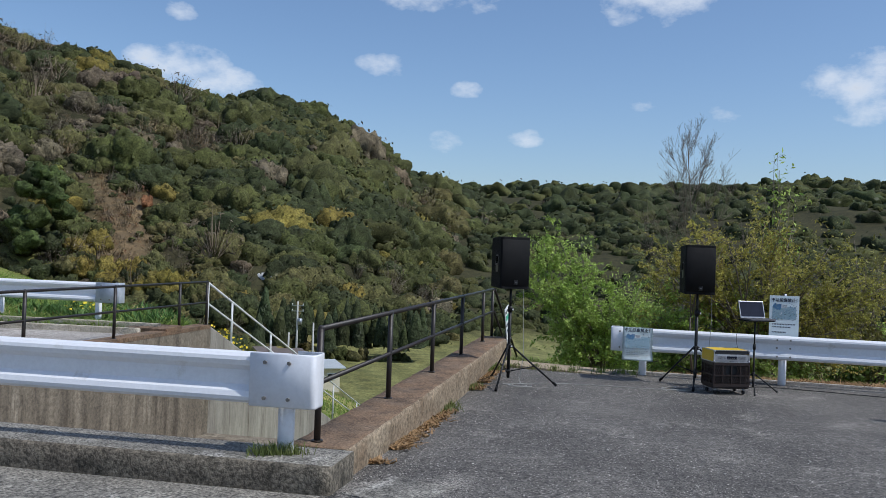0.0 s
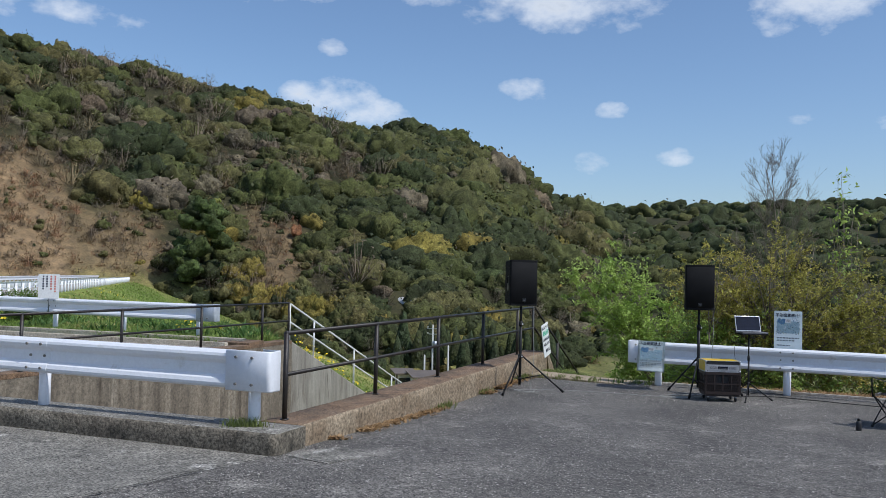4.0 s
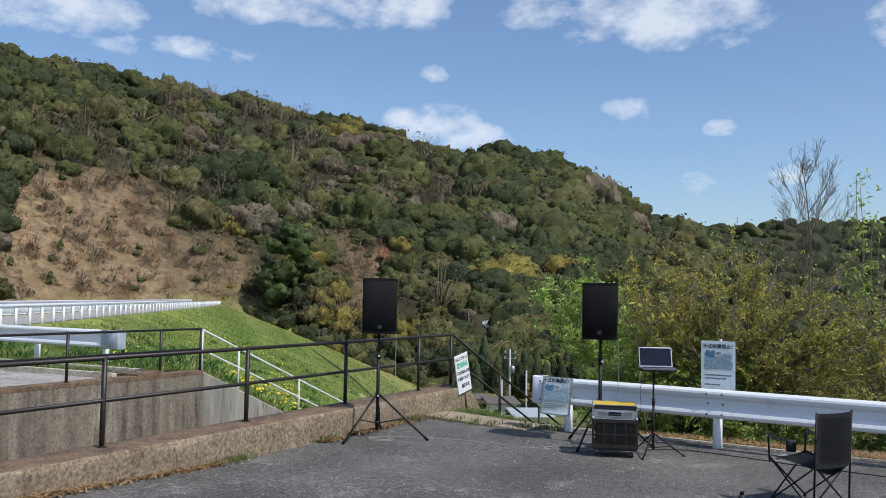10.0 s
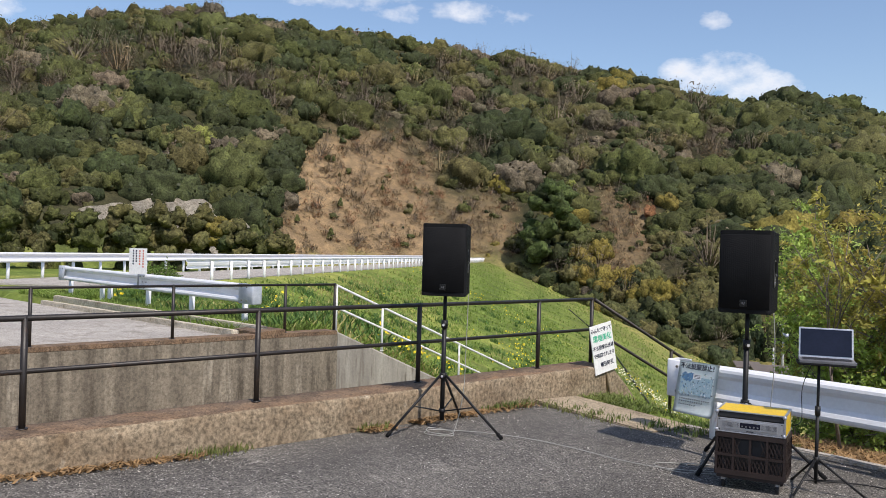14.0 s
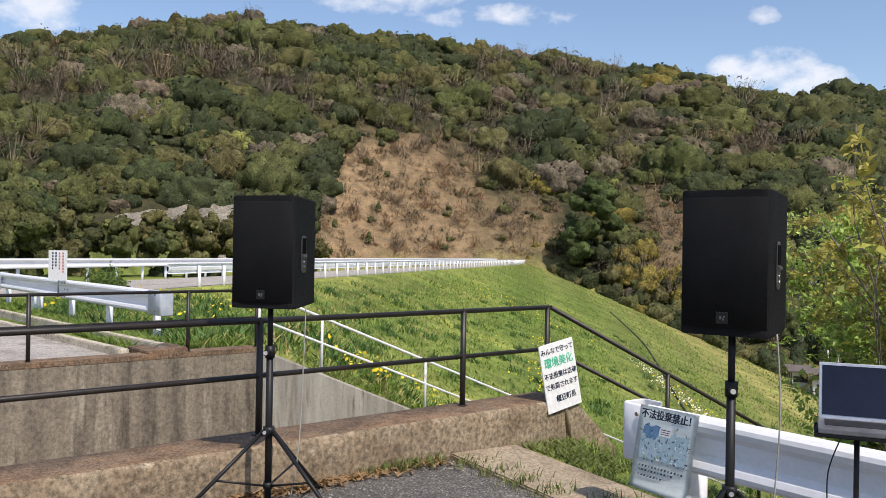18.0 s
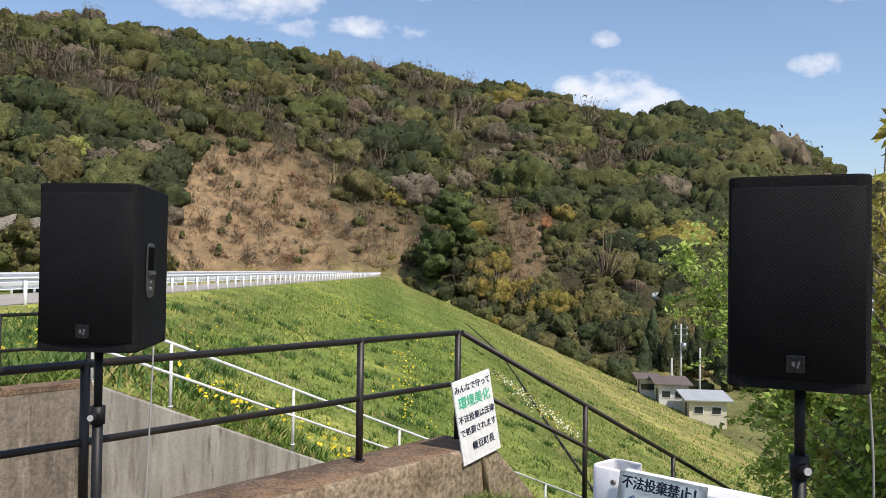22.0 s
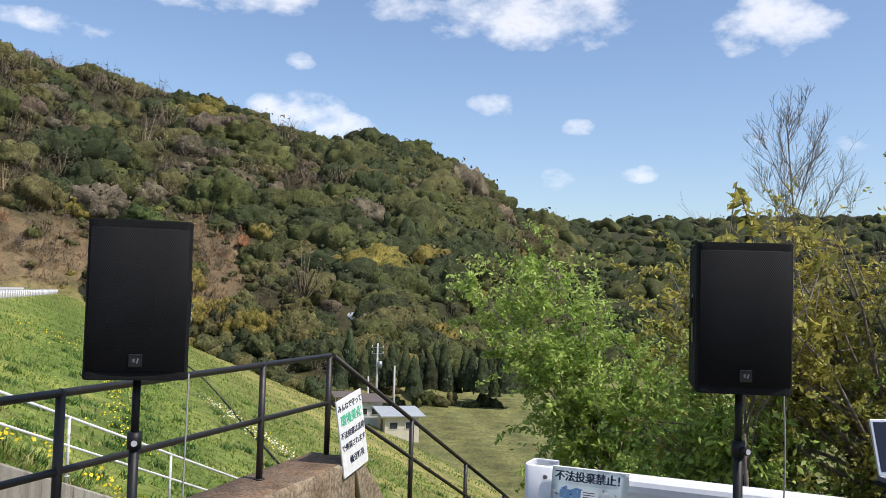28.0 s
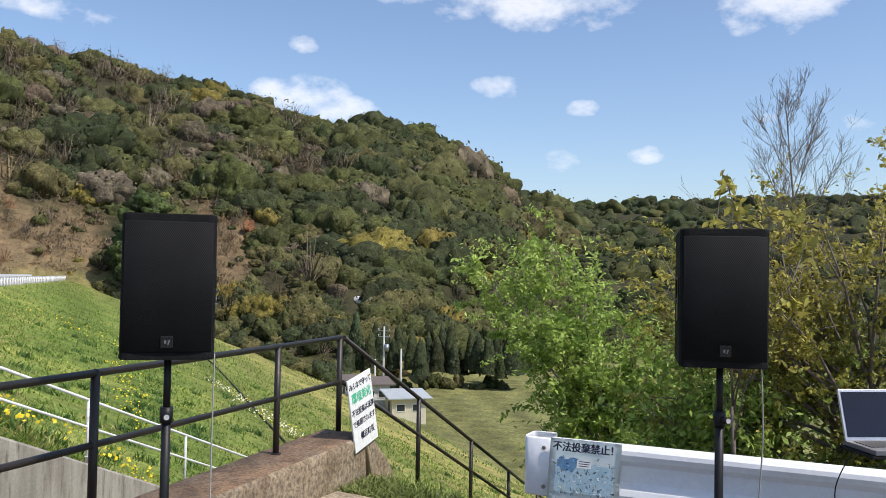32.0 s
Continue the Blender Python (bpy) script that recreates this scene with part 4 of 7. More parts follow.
def guardrail(start, direction, length, top, post_d, ground_z, label, post_h=None, cap_start=False, cap_end=False, cap_mat=None, bolts=True, slope=0.0, name="guardrail", splice=()):
    """A white W-beam on round posts. start: the beam's back at its beginning; the road face is to the right of direction."""
    dx, dy = direction
    turn = math.degrees(math.atan2(dy, dx))
    ob = thing(name, (start[0], start[1], ground_z), label, "guardrail", turn=turn)
    h0 = top - 0.35 - ground_z
    bm = prism(bmesh.new(), beam_outline(), (0, 0, h0), (1, 0, slope), length)
    part("beam", bm, M_WHITE, ob)
    for d in post_d:
        z = slope * d
        bm = tube(bmesh.new(), [(d, 0.075, z - 0.25), (d, 0.075, z + h0 + 0.26)], 0.057, 18)
        p = part("post", bm, M_WHITE, ob)
        bm = tube(bmesh.new(), [(d, 0.075, z + h0 + 0.26), (d, 0.075, z + h0 + 0.275)], 0.059, 18)
        part("post_cap", bm, M_WHITE, p)
        bm = box(bmesh.new(), (d, 0.022, z + h0 + 0.175), (0.07, 0.05, 0.2), 0.006)
        part("bracket", bm, M_GALV, p)
    if bolts:
        for d in splice:
            for u in (-0.09, 0.09):
                for v in (0.055, 0.175, 0.295):
                    f = -0.08 if v != 0.175 else -0.026
                    bm = tube(bmesh.new(), [(d + u, f + 0.004, h0 + v), (d + u, f - 0.012, h0 + v)], 0.014, 8)
                    part("bolt", bm, M_BOLT, ob)
            bm = prism(bmesh.new(), [(u + 0.004, v) for u, v in beam_outline()], (d - 0.16, 0, h0), (1, 0, 0), 0.32)
            part("splice_plate", bm, M_WHITE, ob)
    for flag, end, sgn in ((cap_start, 0.0, -1), (cap_end, length, 1)):
        if not flag:
            continue
        # a plate that wraps back round the beam's end
        rc, half, tip = 0.035, 0.105, 0.165 if sgn > 0 else 0.12
        arc = [(end - sgn * 0.26, -0.088), (end + sgn * tip, -0.088)]
        for cy, q0 in ((-0.088 + rc, 0), (-0.088 + 2 * half - rc, 1)):
            for k in range(1, 5):
                a = (q0 + k / 4) * math.pi / 2
                arc.append((end + sgn * (tip + rc * math.sin(a)), cy - rc * math.cos(a)))
        arc.append((end + sgn * 0.0, 0.122))
        bm = bmesh.new()
        rows = [[bm.verts.new((u, v, z)) for u, v in arc] for z in (h0 - 0.006, h0 + 0.004, h0 + 0.346, h0 + 0.356)]
        for i in (0, 3):
            for v in rows[i]:
                v.co.y += 0.01 if v.co.y < 0.01 else -0.006
        for a, b in zip(rows, rows[1:]):
            for k in range(len(arc) - 1):
                bm.faces.new((a[k], a[k + 1], b[k + 1], b[k])).smooth = True
        bmesh.ops.recalc_face_normals(bm, faces=bm.faces[:])
        bmesh.ops.solidify(bm, geom=bm.faces[:], thickness=0.004)
        c = part("end_terminal", bm, cap_mat or M_WHITE, ob)
        for u in (-0.15, 0.02):
            for v in (0.055, 0.295):
                bm = tube(bmesh.new(), [(end + sgn * u, -0.085, h0 + v), (end + sgn * u, -0.103, h0 + v)], 0.013, 8)
                part("bolt", bm, M_BOLT, c)
    return ob


guardrail((-16, -0.43), (1, 0), 15.95, 1.012, (0.9, 3.4, 5.9, 8.4, 10.9, 13.4, 15.9), 0.335, "white steel guardrail with a rounded end on the kerb", cap_end=True, splice=(5.9, 13.4), name="guardrail")
guardrail((2.2, 7.43), (0.9963, -0.0855), 9.6, 0.715, (0.32, 2.3, 4.3, 6.3, 8.3), 0.0, "white steel guardrail with a rounded end beside the trees", cap_start=True, splice=(2.3, 6.3), name="guardrail")
guardrail((-15.68, 7.92), (1, 0.0), 8.95, 1.01, (0.3, 2.25, 2.7, 4.7, 6.65, 8.65), 0.25, "white steel guardrail with a galvanised end by the turf", cap_start=True, cap_end=True, cap_mat=M_CAPGREY, splice=(4.7,), name="guardrail")
guardrail((-22 - 0.632 * 168, 15 + 0.775 * 168), (0.632, -0.775), 169, -0.16, [1 + 2 * i for i in range(84)], -0.98, "long white guardrail along the dam crest", slope=0.0074, bolts=False, name="guardrail")
guardrail((-22 - 0.775 * 5.4 + 0.632 * 22, 15 - 0.632 * 5.4 - 0.775 * 22), (-0.632, 0.775), 190, 1.3, [1 + 2 * i for i in range(95)], 0.28, "long white guardrail on the reservoir side of the dam", slope=-0.0066, bolts=False, name="guardrail")


# ---- loudspeakers ----
def grille_material():
    m = material("perforated grille", (0.0065, 0.0065, 0.007), (0.009, 0.009, 0.0095), 6, 0.65, 0, 90, spec=0.14)
    n, l = m.node_tree.nodes, m.node_tree.links
    co = n.new("ShaderNodeTexCoord")
    v = n.new("ShaderNodeTexVoronoi")
    v.inputs["Scale"].default_value = 125
    v.inputs["Randomness"].default_value = 0.12
    mp = n.new("ShaderNodeMapping")
    mp.inputs["Scale"].default_value = (1, 0.01, 1.1)
    mp.inputs["Rotation"].default_value = (0, radians(30), 0)
    l.new(co.outputs["Object"], mp.inputs["Vector"])
    l.new(mp.outputs[0], v.inputs["Vector"])
    bp = n.new("ShaderNodeBump")
    bp.inputs["Strength"].default_value, bp.inputs["Distance"].default_value = 0.6, 0.003
    l.new(v.outputs["Distance"], bp.inputs["Height"])
    l.new(bp.outputs[0], n["Principled BSDF"].inputs["Normal"])
    return m


M_GRILLE = grille_material()
M_BADGE = material("badge plate", (0.012, 0.012, 0.013), (0.018, 0.018, 0.018), 9, 0.3, 0, 60)
M_BADGEMARK = material("badge mark", (0.14, 0.14, 0.15), (0.11, 0.11, 0.12), 9, 0.45, 0, 60)
M_RIM = material("satin black rim", (0.05, 0.05, 0.052), (0.06, 0.06, 0.062), 9, 0.3, 0, 60, spec=0.6)
M_HOLLOWSHADE = material("painted handle hollow shade", (0.003, 0.003, 0.003), (0.004, 0.004, 0.004), 9, 0.9, 0, 60, spec=0.05)
M_JACK = material("grey connector", (0.1, 0.1, 0.11), (0.16, 0.16, 0.17), 9, 0.4, 0, 60)


def loudspeaker(front, angle, z0, label):
    """Front: the middle of the front face. The cabinet narrows to the back."""
    W, Hh, D = 0.432, 0.69, 0.38
    ob = thing("loudspeaker", (front[0], front[1], z0), label, "loudspeaker", "loudspeakers on stands", turn=angle)
    # outline from above: front with rounded corners, slanted sides, flat back
    half = [(W / 2 - 0.04, 0.0), (W / 2 - 0.022, 0.004), (W / 2 - 0.008, 0.014), (W / 2 - 0.001, 0.03), (W / 2 - 0.002, 0.06), (W / 2 - 0.026, D - 0.03), (W / 2 - 0.05, D)]
    plan = half + [(-x, y) for x, y in reversed(half)]

    def loop(bm, z, grow=0.0, lean=0.0):
        return [bm.verts.new((x * (1 + grow), y * (1 + grow * 0.6) - grow * 0.05, z + lean * y)) for x, y in plan]
    bm = bmesh.new()
    levels = [loop(bm, 0.03), loop(bm, Hh - 0.03)]
    for a, b in zip(levels, levels[1:]):
        for k in range(len(plan)):
            bm.faces.new((a[k], a[(k + 1) % len(plan)], b[(k + 1) % len(plan)], b[k]))
    bm.faces.new(levels[0][::-1])
    bm.faces.new(levels[-1])
    part("cabinet", bm, M_BLACK, ob)
    for nm, za, zb, lean in (("top_cap", Hh - 0.031, Hh, -0.05), ("bottom_cap", 0.0, 0.031, 0.06)):
        bm = bmesh.new()
        zs = (za, za + 0.008, zb - 0.006, zb)
        gr = (0.0, 0.005, 0.005, -0.012)
        if nm == "bottom_cap":
            gr = (-0.012, 0.005, 0.005, 0.0)
        lv = [loop(bm, z, g, lean if (nm == "top_cap") == (i > 1) else 0) for i, (z, g) in enumerate(zip(zs, gr))]
        for a, b in zip(lv, lv[1:]):
            for k in range(len(plan)):
                bm.faces.new((a[k], a[(k + 1) % len(plan)], b[(k + 1) % len(plan)], b[k]))
        bm.faces.new(lv[0][::-1])
        bm.faces.new(lv[-1])
        bmesh.ops.recalc_face_normals(bm, faces=bm.faces[:])
        part(nm, bm, M_BLACK, ob)
    # bowed grille, proud of the cabinet
    bm = bmesh.new()
    nx, gw = 12, W - 0.03
    rows = []
    for z in (0.036, 0.042, Hh - 0.042, Hh - 0.036):
        inset = 0.006 if z in (0.036, Hh - 0.036) else 0.0
        rows.append([bm.verts.new((-gw / 2 + gw * i / nx, -0.012 + inset + 0.014 * ((2 * i / nx - 1) ** 4), z)) for i in range(nx + 1)])
    for a, b in zip(rows, rows[1:]):
        for i in range(nx):
            bm.faces.new((a[i], a[i + 1], b[i + 1], b[i])).smooth = True
    g = part("grille", bm, M_GRILLE, ob, "black perforated steel grille")
    bm = box(bmesh.new(), (0.0, -0.016, 0.085), (0.056, 0.008, 0.056), 0.002)
    b = part("badge", bm, M_BADGE, g, "small square maker's badge")
    bm = bmesh.new()
    for c, s in (((0, -0.021, 0.108), (0.05, 0.003, 0.003)), ((0, -0.021, 0.062), (0.05, 0.003, 0.003)), ((0.0245, -0.021, 0.085), (0.003, 0.003, 0.05)), ((-0.0245, -0.021, 0.085), (0.003, 0.003, 0.05))):
        box(bm, c, s)
    part("badge_rim", bm, M_BADGE, g)
    bm = bmesh.new()
    box(bm, (-0.006, -0.0212, 0.086), (0.009, 0.002, 0.015))
    box(bm, (0.009, -0.0212, 0.084), (0.006, 0.002, 0.022), 0, Matrix.Rotation(0.3, 4, "Y"))
    part("badge_mark", bm, M_BADGEMARK, g)
    # a handle pocket in each slanted side
    for s in (-1, 1):
        n2 = Vector((s * 0.9965, 0.0825, 0))
        along = Vector((-s * 0.0825, 0.9965, 0))
        c = Vector((s * (W / 2 - 0.0085), 0.14, 0.335))
        m3 = Matrix((along, Vector((0, 0, 1)), n2)).transposed().to_4x4()
        bm = bmesh.new()
        ring = []
        for rw, rh, dep in ((0.05, 0.115, 0.004), (0.042, 0.107, 0.006), (0.028, 0.09, -0.028)):
            lp = []
            for k in range(20):
                a = k * math.tau / 20
                ex, ez = abs(math.cos(a)) ** 0.45 * math.copysign(1, math.cos(a)), abs(math.sin(a)) ** 0.45 * math.copysign(1, math.sin(a))
                lp.append(bm.verts.new(c + (m3 @ Vector((ex * rw, ez * rh, dep)))))
            ring.append(lp)
        for a, b2 in zip(ring[:2], ring[1:2]):
            for k in range(20):
                bm.faces.new((a[k], a[(k + 1) % 20], b2[(k + 1) % 20], b2[k]))
        bm.faces.new(ring[1])
        for v in ring[2]:
            bm.verts.remove(v)
        part("handle_recess", bm, M_RIM, ob)
        # flat near-black plate; the pocket's inner shade is only its colour
        bm = box(bmesh.new(), (0, 0, 0), (0.066, 0.095, 0.004), 0.002, m3)
        bmesh.ops.translate(bm, vec=c + n2 * 0.007 + Vector((0, 0, 0.05)), verts=bm.verts[:])
        part("handle_shade_plate", bm, M_HOLLOWSHADE, ob)
        bm = box(bmesh.new(), (0, 0, 0), (0.07, 0.02, 0.012), 0.004, m3)
        bmesh.ops.translate(bm, vec=c + n2 * 0.01 + Vector((0, 0, -0.012)), verts=bm.verts[:])
        part("handle_bar", bm, M_RIM, ob)
        bm = box(bmesh.new(), (0, 0, 0), (0.045, 0.007, 0.003), 0, m3)
        bmesh.ops.translate(bm, vec=c + n2 * 0.0165 + Vector((0, 0, -0.012)), verts=bm.verts[:])
        part("label_bar", bm, M_JACK, ob)
        if s > 0:
            for dz in (-0.05, -0.078):
                bm = tube(bmesh.new(), [c + n2 * 0.005 + Vector((0, 0, dz)), c + n2 * 0.012 + Vector((0, 0, dz))], 0.011, 12)
                part("socket", bm, M_CHROME, ob, "chrome cable socket")
    return ob


loudspeaker((0.775, 5.457), 33.7, 1.298, "black loudspeaker cabinet on a tripod stand by the kerb")
loudspeaker((3.247, 6.535), 12.5, 1.288, "black loudspeaker cabinet on a tripod stand by the guardrail")


def speaker_stand(x, y, top, feet, label, hub=0.53, z_feet=(0, 0, 0)):
    ob = thing("speaker_stand", (x, y, 0), label, "stand", "loudspeaker stands")
    part("pole", tube(bmesh.new(), [(0, 0, 1.0), (0, 0, top)], 0.0175, 14), M_BLACKTUBE, ob)
    part("lower_tube", tube(bmesh.new(), [(0, 0, 0.1), (0, 0, 1.04)], 0.022, 14), M_BLACKTUBE, ob)
    part("collar", tube(bmesh.new(), [(0, 0, 0.985), (0, 0, 1.06)], 0.031, 14), M_BLACKTUBE, ob)
    k = part("locking_knob", tube(bmesh.new(), [(0.018, -0.023, 1.02), (0.042, -0.054, 1.02)], 0.018, 14), M_BLACKTUBE, ob)
    part("knob_cap", tube(bmesh.new(), [(0.042, -0.054, 1.02), (0.045, -0.0575, 1.02)], 0.013, 14), M_KNOB, k, "chrome knob face with its bright reflection painted pale")
    part("leg_hub", tube(bmesh.new(), [(0, 0, hub - 0.03), (0, 0, hub + 0.025)], 0.036, 14), M_BLACKTUBE, ob)
    k = part("hub_knob", tube(bmesh.new(), [(0.018, -0.023, hub), (0.04, -0.052, hub)], 0.021, 12), M_BLACKTUBE, ob)
    part("knob_cap", tube(bmesh.new(), [(0.04, -0.052, hub), (0.042, -0.055, hub)], 0.012, 12), M_KNOB, k, "chrome knob face with its bright reflection painted pale")
    part("brace_hub", tube(bmesh.new(), [(0, 0, 0.17), (0, 0, 0.21)], 0.03, 14), M_BLACKTUBE, ob)
    for (fx, fy), fz in zip(feet, z_feet):
        d = Vector((fx - x, fy - y, 0))
        f = d + Vector((0, 0, fz + 0.018))
        h = d.normalized() * 0.035 + Vector((0, 0, hub))
        leg = part("leg", tube(bmesh.new(), [h, f], 0.0125, 12), M_BLACKTUBE, ob)
        part("rubber_foot", tube(bmesh.new(), [f + (h - f).normalized() * 0.05, f - (h - f).normalized() * 0.012], 0.018, 12), M_BLACK, leg)
        mid = h.lerp(f, 0.52)
        part("brace", tube(bmesh.new(), [d.normalized() * 0.03 + Vector((0, 0, 0.19)), mid], 0.007, 8), M_BLACKTUBE, ob)
    return ob


speaker_stand(0.706, 5.56, 1.33, ((0.63, 4.945), (1.335, 5.72), (0.4, 6.12)), "black steel tripod stand on the asphalt by the kerb", z_feet=(0, 0, 0))
speaker_stand(3.222, 6.66, 1.32, ((3.15, 6.05), (2.76, 6.88), (3.86, 6.76)), "black steel tripod stand on the asphalt by the guardrail")


# ---- writing ----
def letters(text, size, mat, parent, place, right, up, label="", spacing=1.0, bold=0.05):
    """Flat raised letters with their lower left at place, along right and up."""
    cu = bpy.data.curves.new("letters", "FONT")
    cu.body, cu.size, cu.extrude, cu.space_character = text, size, 0.0006, spacing
    cu.resolution_u = 4
    tmp = new("letters", cu)
    bpy.context.view_layer.update()
    me = bpy.data.meshes.new_from_object(tmp.evaluated_get(bpy.context.evaluated_depsgraph_get()))
    bpy.data.objects.remove(tmp)
    # a second and third copy, shifted by a hair, make the strokes bolder
    bm = bmesh.new()
    for k, (dx, dy) in enumerate(((-0.5, 0), (0.5, 0), (0, 0.6))):
        tmp_me = me.copy()
        tmp_me.transform(Matrix.Translation((dx * bold * size, dy * bold * size, 0.0003 * k)))
        bm.from_mesh(tmp_me)
        bpy.data.meshes.remove(tmp_me)
    bm.to_mesh(me)
    bm.free()
    me.materials.clear()
    me.materials.append(mat)
    ob = new("lettering", me)
    r, u = Vector(right).normalized(), Vector(up).normalized()
    ob.parent = parent
    m = Matrix((r, u, r.cross(u))).transposed().to_4x4()
    m.translation = Vector(place)
    ob.matrix_basis = m
    if label:
        ob["label"] = label
    return ob


M_INK = material("dark blue ink", (0.012, 0.018, 0.04), (0.018, 0.025, 0.05), 9, 0.7, 0, 60)
M_GREENINK = material("green ink", (0.05, 0.45, 0.26), (0.06, 0.5, 0.3), 9, 0.6, 0, 60)
M_REDINK = material("faded red ink", (0.55, 0.12, 0.08), (0.6, 0.2, 0.14), 9, 0.6, 0, 60)
M_BOARD = material("white sign board", (0.82, 0.82, 0.8), (0.76, 0.76, 0.74), 3, 0.5, 0.05, 30, c3=(0.6, 0.58, 0.5), stain=0.05)
M_PAPER = material("laminated poster paper", (0.8, 0.88, 0.88), (0.84, 0.9, 0.9), 5, 0.35, 0.0, 30, speck=0.03)
M_STAKE = material("weathered timber", (0.24, 0.17, 0.1), (0.32, 0.24, 0.15), 6, 0.85, 0.5, 50, stretch=(1, 1, 0.15))
M_BLUEINK = material("poster blue", (0.08, 0.19, 0.34), (0.14, 0.27, 0.42), 20, 0.5, 0, 60)
M_GREYINK = material("poster grey", (0.09, 0.13, 0.15), (0.16, 0.21, 0.23), 20, 0.5, 0, 60)
M_PALEINK = material("poster pale blue", (0.3, 0.44, 0.5), (0.4, 0.52, 0.57), 20, 0.5, 0, 60)
M_OLIVEINK = material("poster olive", (0.3, 0.36, 0.24), (0.38, 0.42, 0.3), 20, 0.5, 0, 60)


def litter_sign():
    """The leaning white board on a stake."""
    ob = thing("notice_board", (0.2, 8.93, 0.1), "white notice board on a wooden stake leaning by the railing", "sign")
    bl, br, tr = Vector((0.325, 8.562, 0.226)), Vector((0.329, 9.002, 0.293)), Vector((0.276, 8.849, 0.872))
    o = Vector((0.2, 8.93, 0.1))
    r = (br - bl).normalized()
    u = (tr - br)
    u = (u - r * u.dot(r)).normalized()
    n = r.cross(u)
    w, h = 0.447, 0.61
    c = bl + r * w / 2 + u * h / 2 - o
    m = Matrix((r, u, n)).transposed().to_4x4()
    board = part("board", box(bmesh.new(), c - n * 0.006, (w, h, 0.012), 0.002, m), M_BOARD, ob)
    lines = [("みんなで守って", 0.061, M_INK, 0.52), ("環境美化", 0.094, M_GREENINK, 0.405), ("不法投棄は法律", 0.061, M_INK, 0.3), ("で処罰されます", 0.061, M_INK, 0.205), ("幡豆町長", 0.066, M_INK, 0.085)]
    for text, size, mat, v in lines:
        wid = len(text) * size
        letters(text, size, mat, board, bl - o + r * ((w - wid) / 2 if size < 0.065 or len(text) == 4 and mat is M_GREENINK else w - wid - 0.06) + u * v + n * 0.002, r, u)
    part("stake", tube(bmesh.new(), [bl + r * 0.25 - u * 0.32 - n * 0.03 - o, bl + r * 0.25 + u * 0.55 - n * 0.03 - o], 0.018, 8), M_STAKE, ob, "weathered wooden stake")
    return ob


litter_sign()


def poster_picture(board, o, r, u, n, w, y0, h, rng):
    """A busy printed picture of a rubbish heap, as plain shapes."""
    frame3 = Matrix((r, u, n)).transposed().to_4x4()

    def blot(a, b, sx, sy, mat, lift, turn=0.0):
        part("printed_shape", box(bmesh.new(), o + r * (a * w) + u * (y0 + b * h) + n * lift, (sx, sy, 0.0006), 0, frame3 @ Matrix.Rotation(turn, 4, "Z")), mat, board)
    blot(0.5, 0.42, 0.8 * w, 0.72 * h, M_PALEINK, 0.0008)
    for k in range(7):
        blot(0.16 + 0.035 * k, 0.78 + 0.1 * math.sin(k * 2.2), 0.035, 0.045, M_BLUEINK, 0.0011 + 0.00003 * k, 0.5 * k)
    blot(0.5, 0.8, 0.2 * w, 0.2 * h, M_BOARD, 0.0015)
    for k in range(3):
        blot(0.5, 0.86 - 0.055 * k, 0.15 * w, 0.02 * h, M_INK, 0.0018)
    for i in range(260):
        s = rng.uniform(0.006, 0.02)
        a, b = rng.uniform(0.08, 0.93), rng.uniform(0.03, 0.97) ** 1.3
        if (b > 0.66 and 0.36 < a < 0.64) or b > 1.25 - abs(a - 0.5):
            continue
        blot(a, b, s, s * rng.uniform(0.15, 0.5), [M_GREYINK, M_INK, M_PALEINK, M_GREYINK, M_BOARD, M_OLIVEINK, M_BLUEINK][i % 7], 0.0013 + 0.0005 * i / 260, rng.uniform(0, 3))


def poster_board():
    """The poster on a board behind the guardrail."""
    a, b = Vector((4.30, 7.25, 0)), Vector((4.685, 7.235, 0))
    ob = thing("poster_sign", (4.52, 7.31, 0.0), "pale laminated poster on a post behind the guardrail", "sign")
    o = Vector((4.52, 7.31, 0))
    r = (b - a).normalized()
    u = Vector((0, 0, 1))
    n = r.cross(u)
    w, h = 0.405, 0.72
    bl = a - o + Vector((0, 0, 1.295 - h)) + Vector((0.0, 0.06, 0))
    m = Matrix((r, u, n)).transposed().to_4x4()
    board = part("board", box(bmesh.new(), bl + r * w / 2 + u * h / 2 - n * 0.004, (w, h, 0.008), 0.001, m), M_PAPER, ob)
    letters("不法投棄禁止！", 0.058, M_INK, board, bl + r * 0.02 + u * (h - 0.085) + n * 0.002, r, u, spacing=0.93)
    poster_picture(board, bl, r, u, n, w, h - 0.36, 0.26, random.Random(3))
    for k, v in enumerate((0.415, 0.455, 0.53)):
        for j in range(15 - 3 * k):
            part("writing_bar", box(bmesh.new(), bl + r * (0.05 + 0.0215 * j) + u * (h - v) + n * 0.001, (0.014, 0.017, 0.001), 0, m), M_INK if j % 3 else M_GREYINK, board)
    part("post", tube(bmesh.new(), [(0.0, 0.05, 0.0), (0.0, 0.05, 1.32)], 0.02, 10), M_GALV, ob)
    return ob


poster_board()


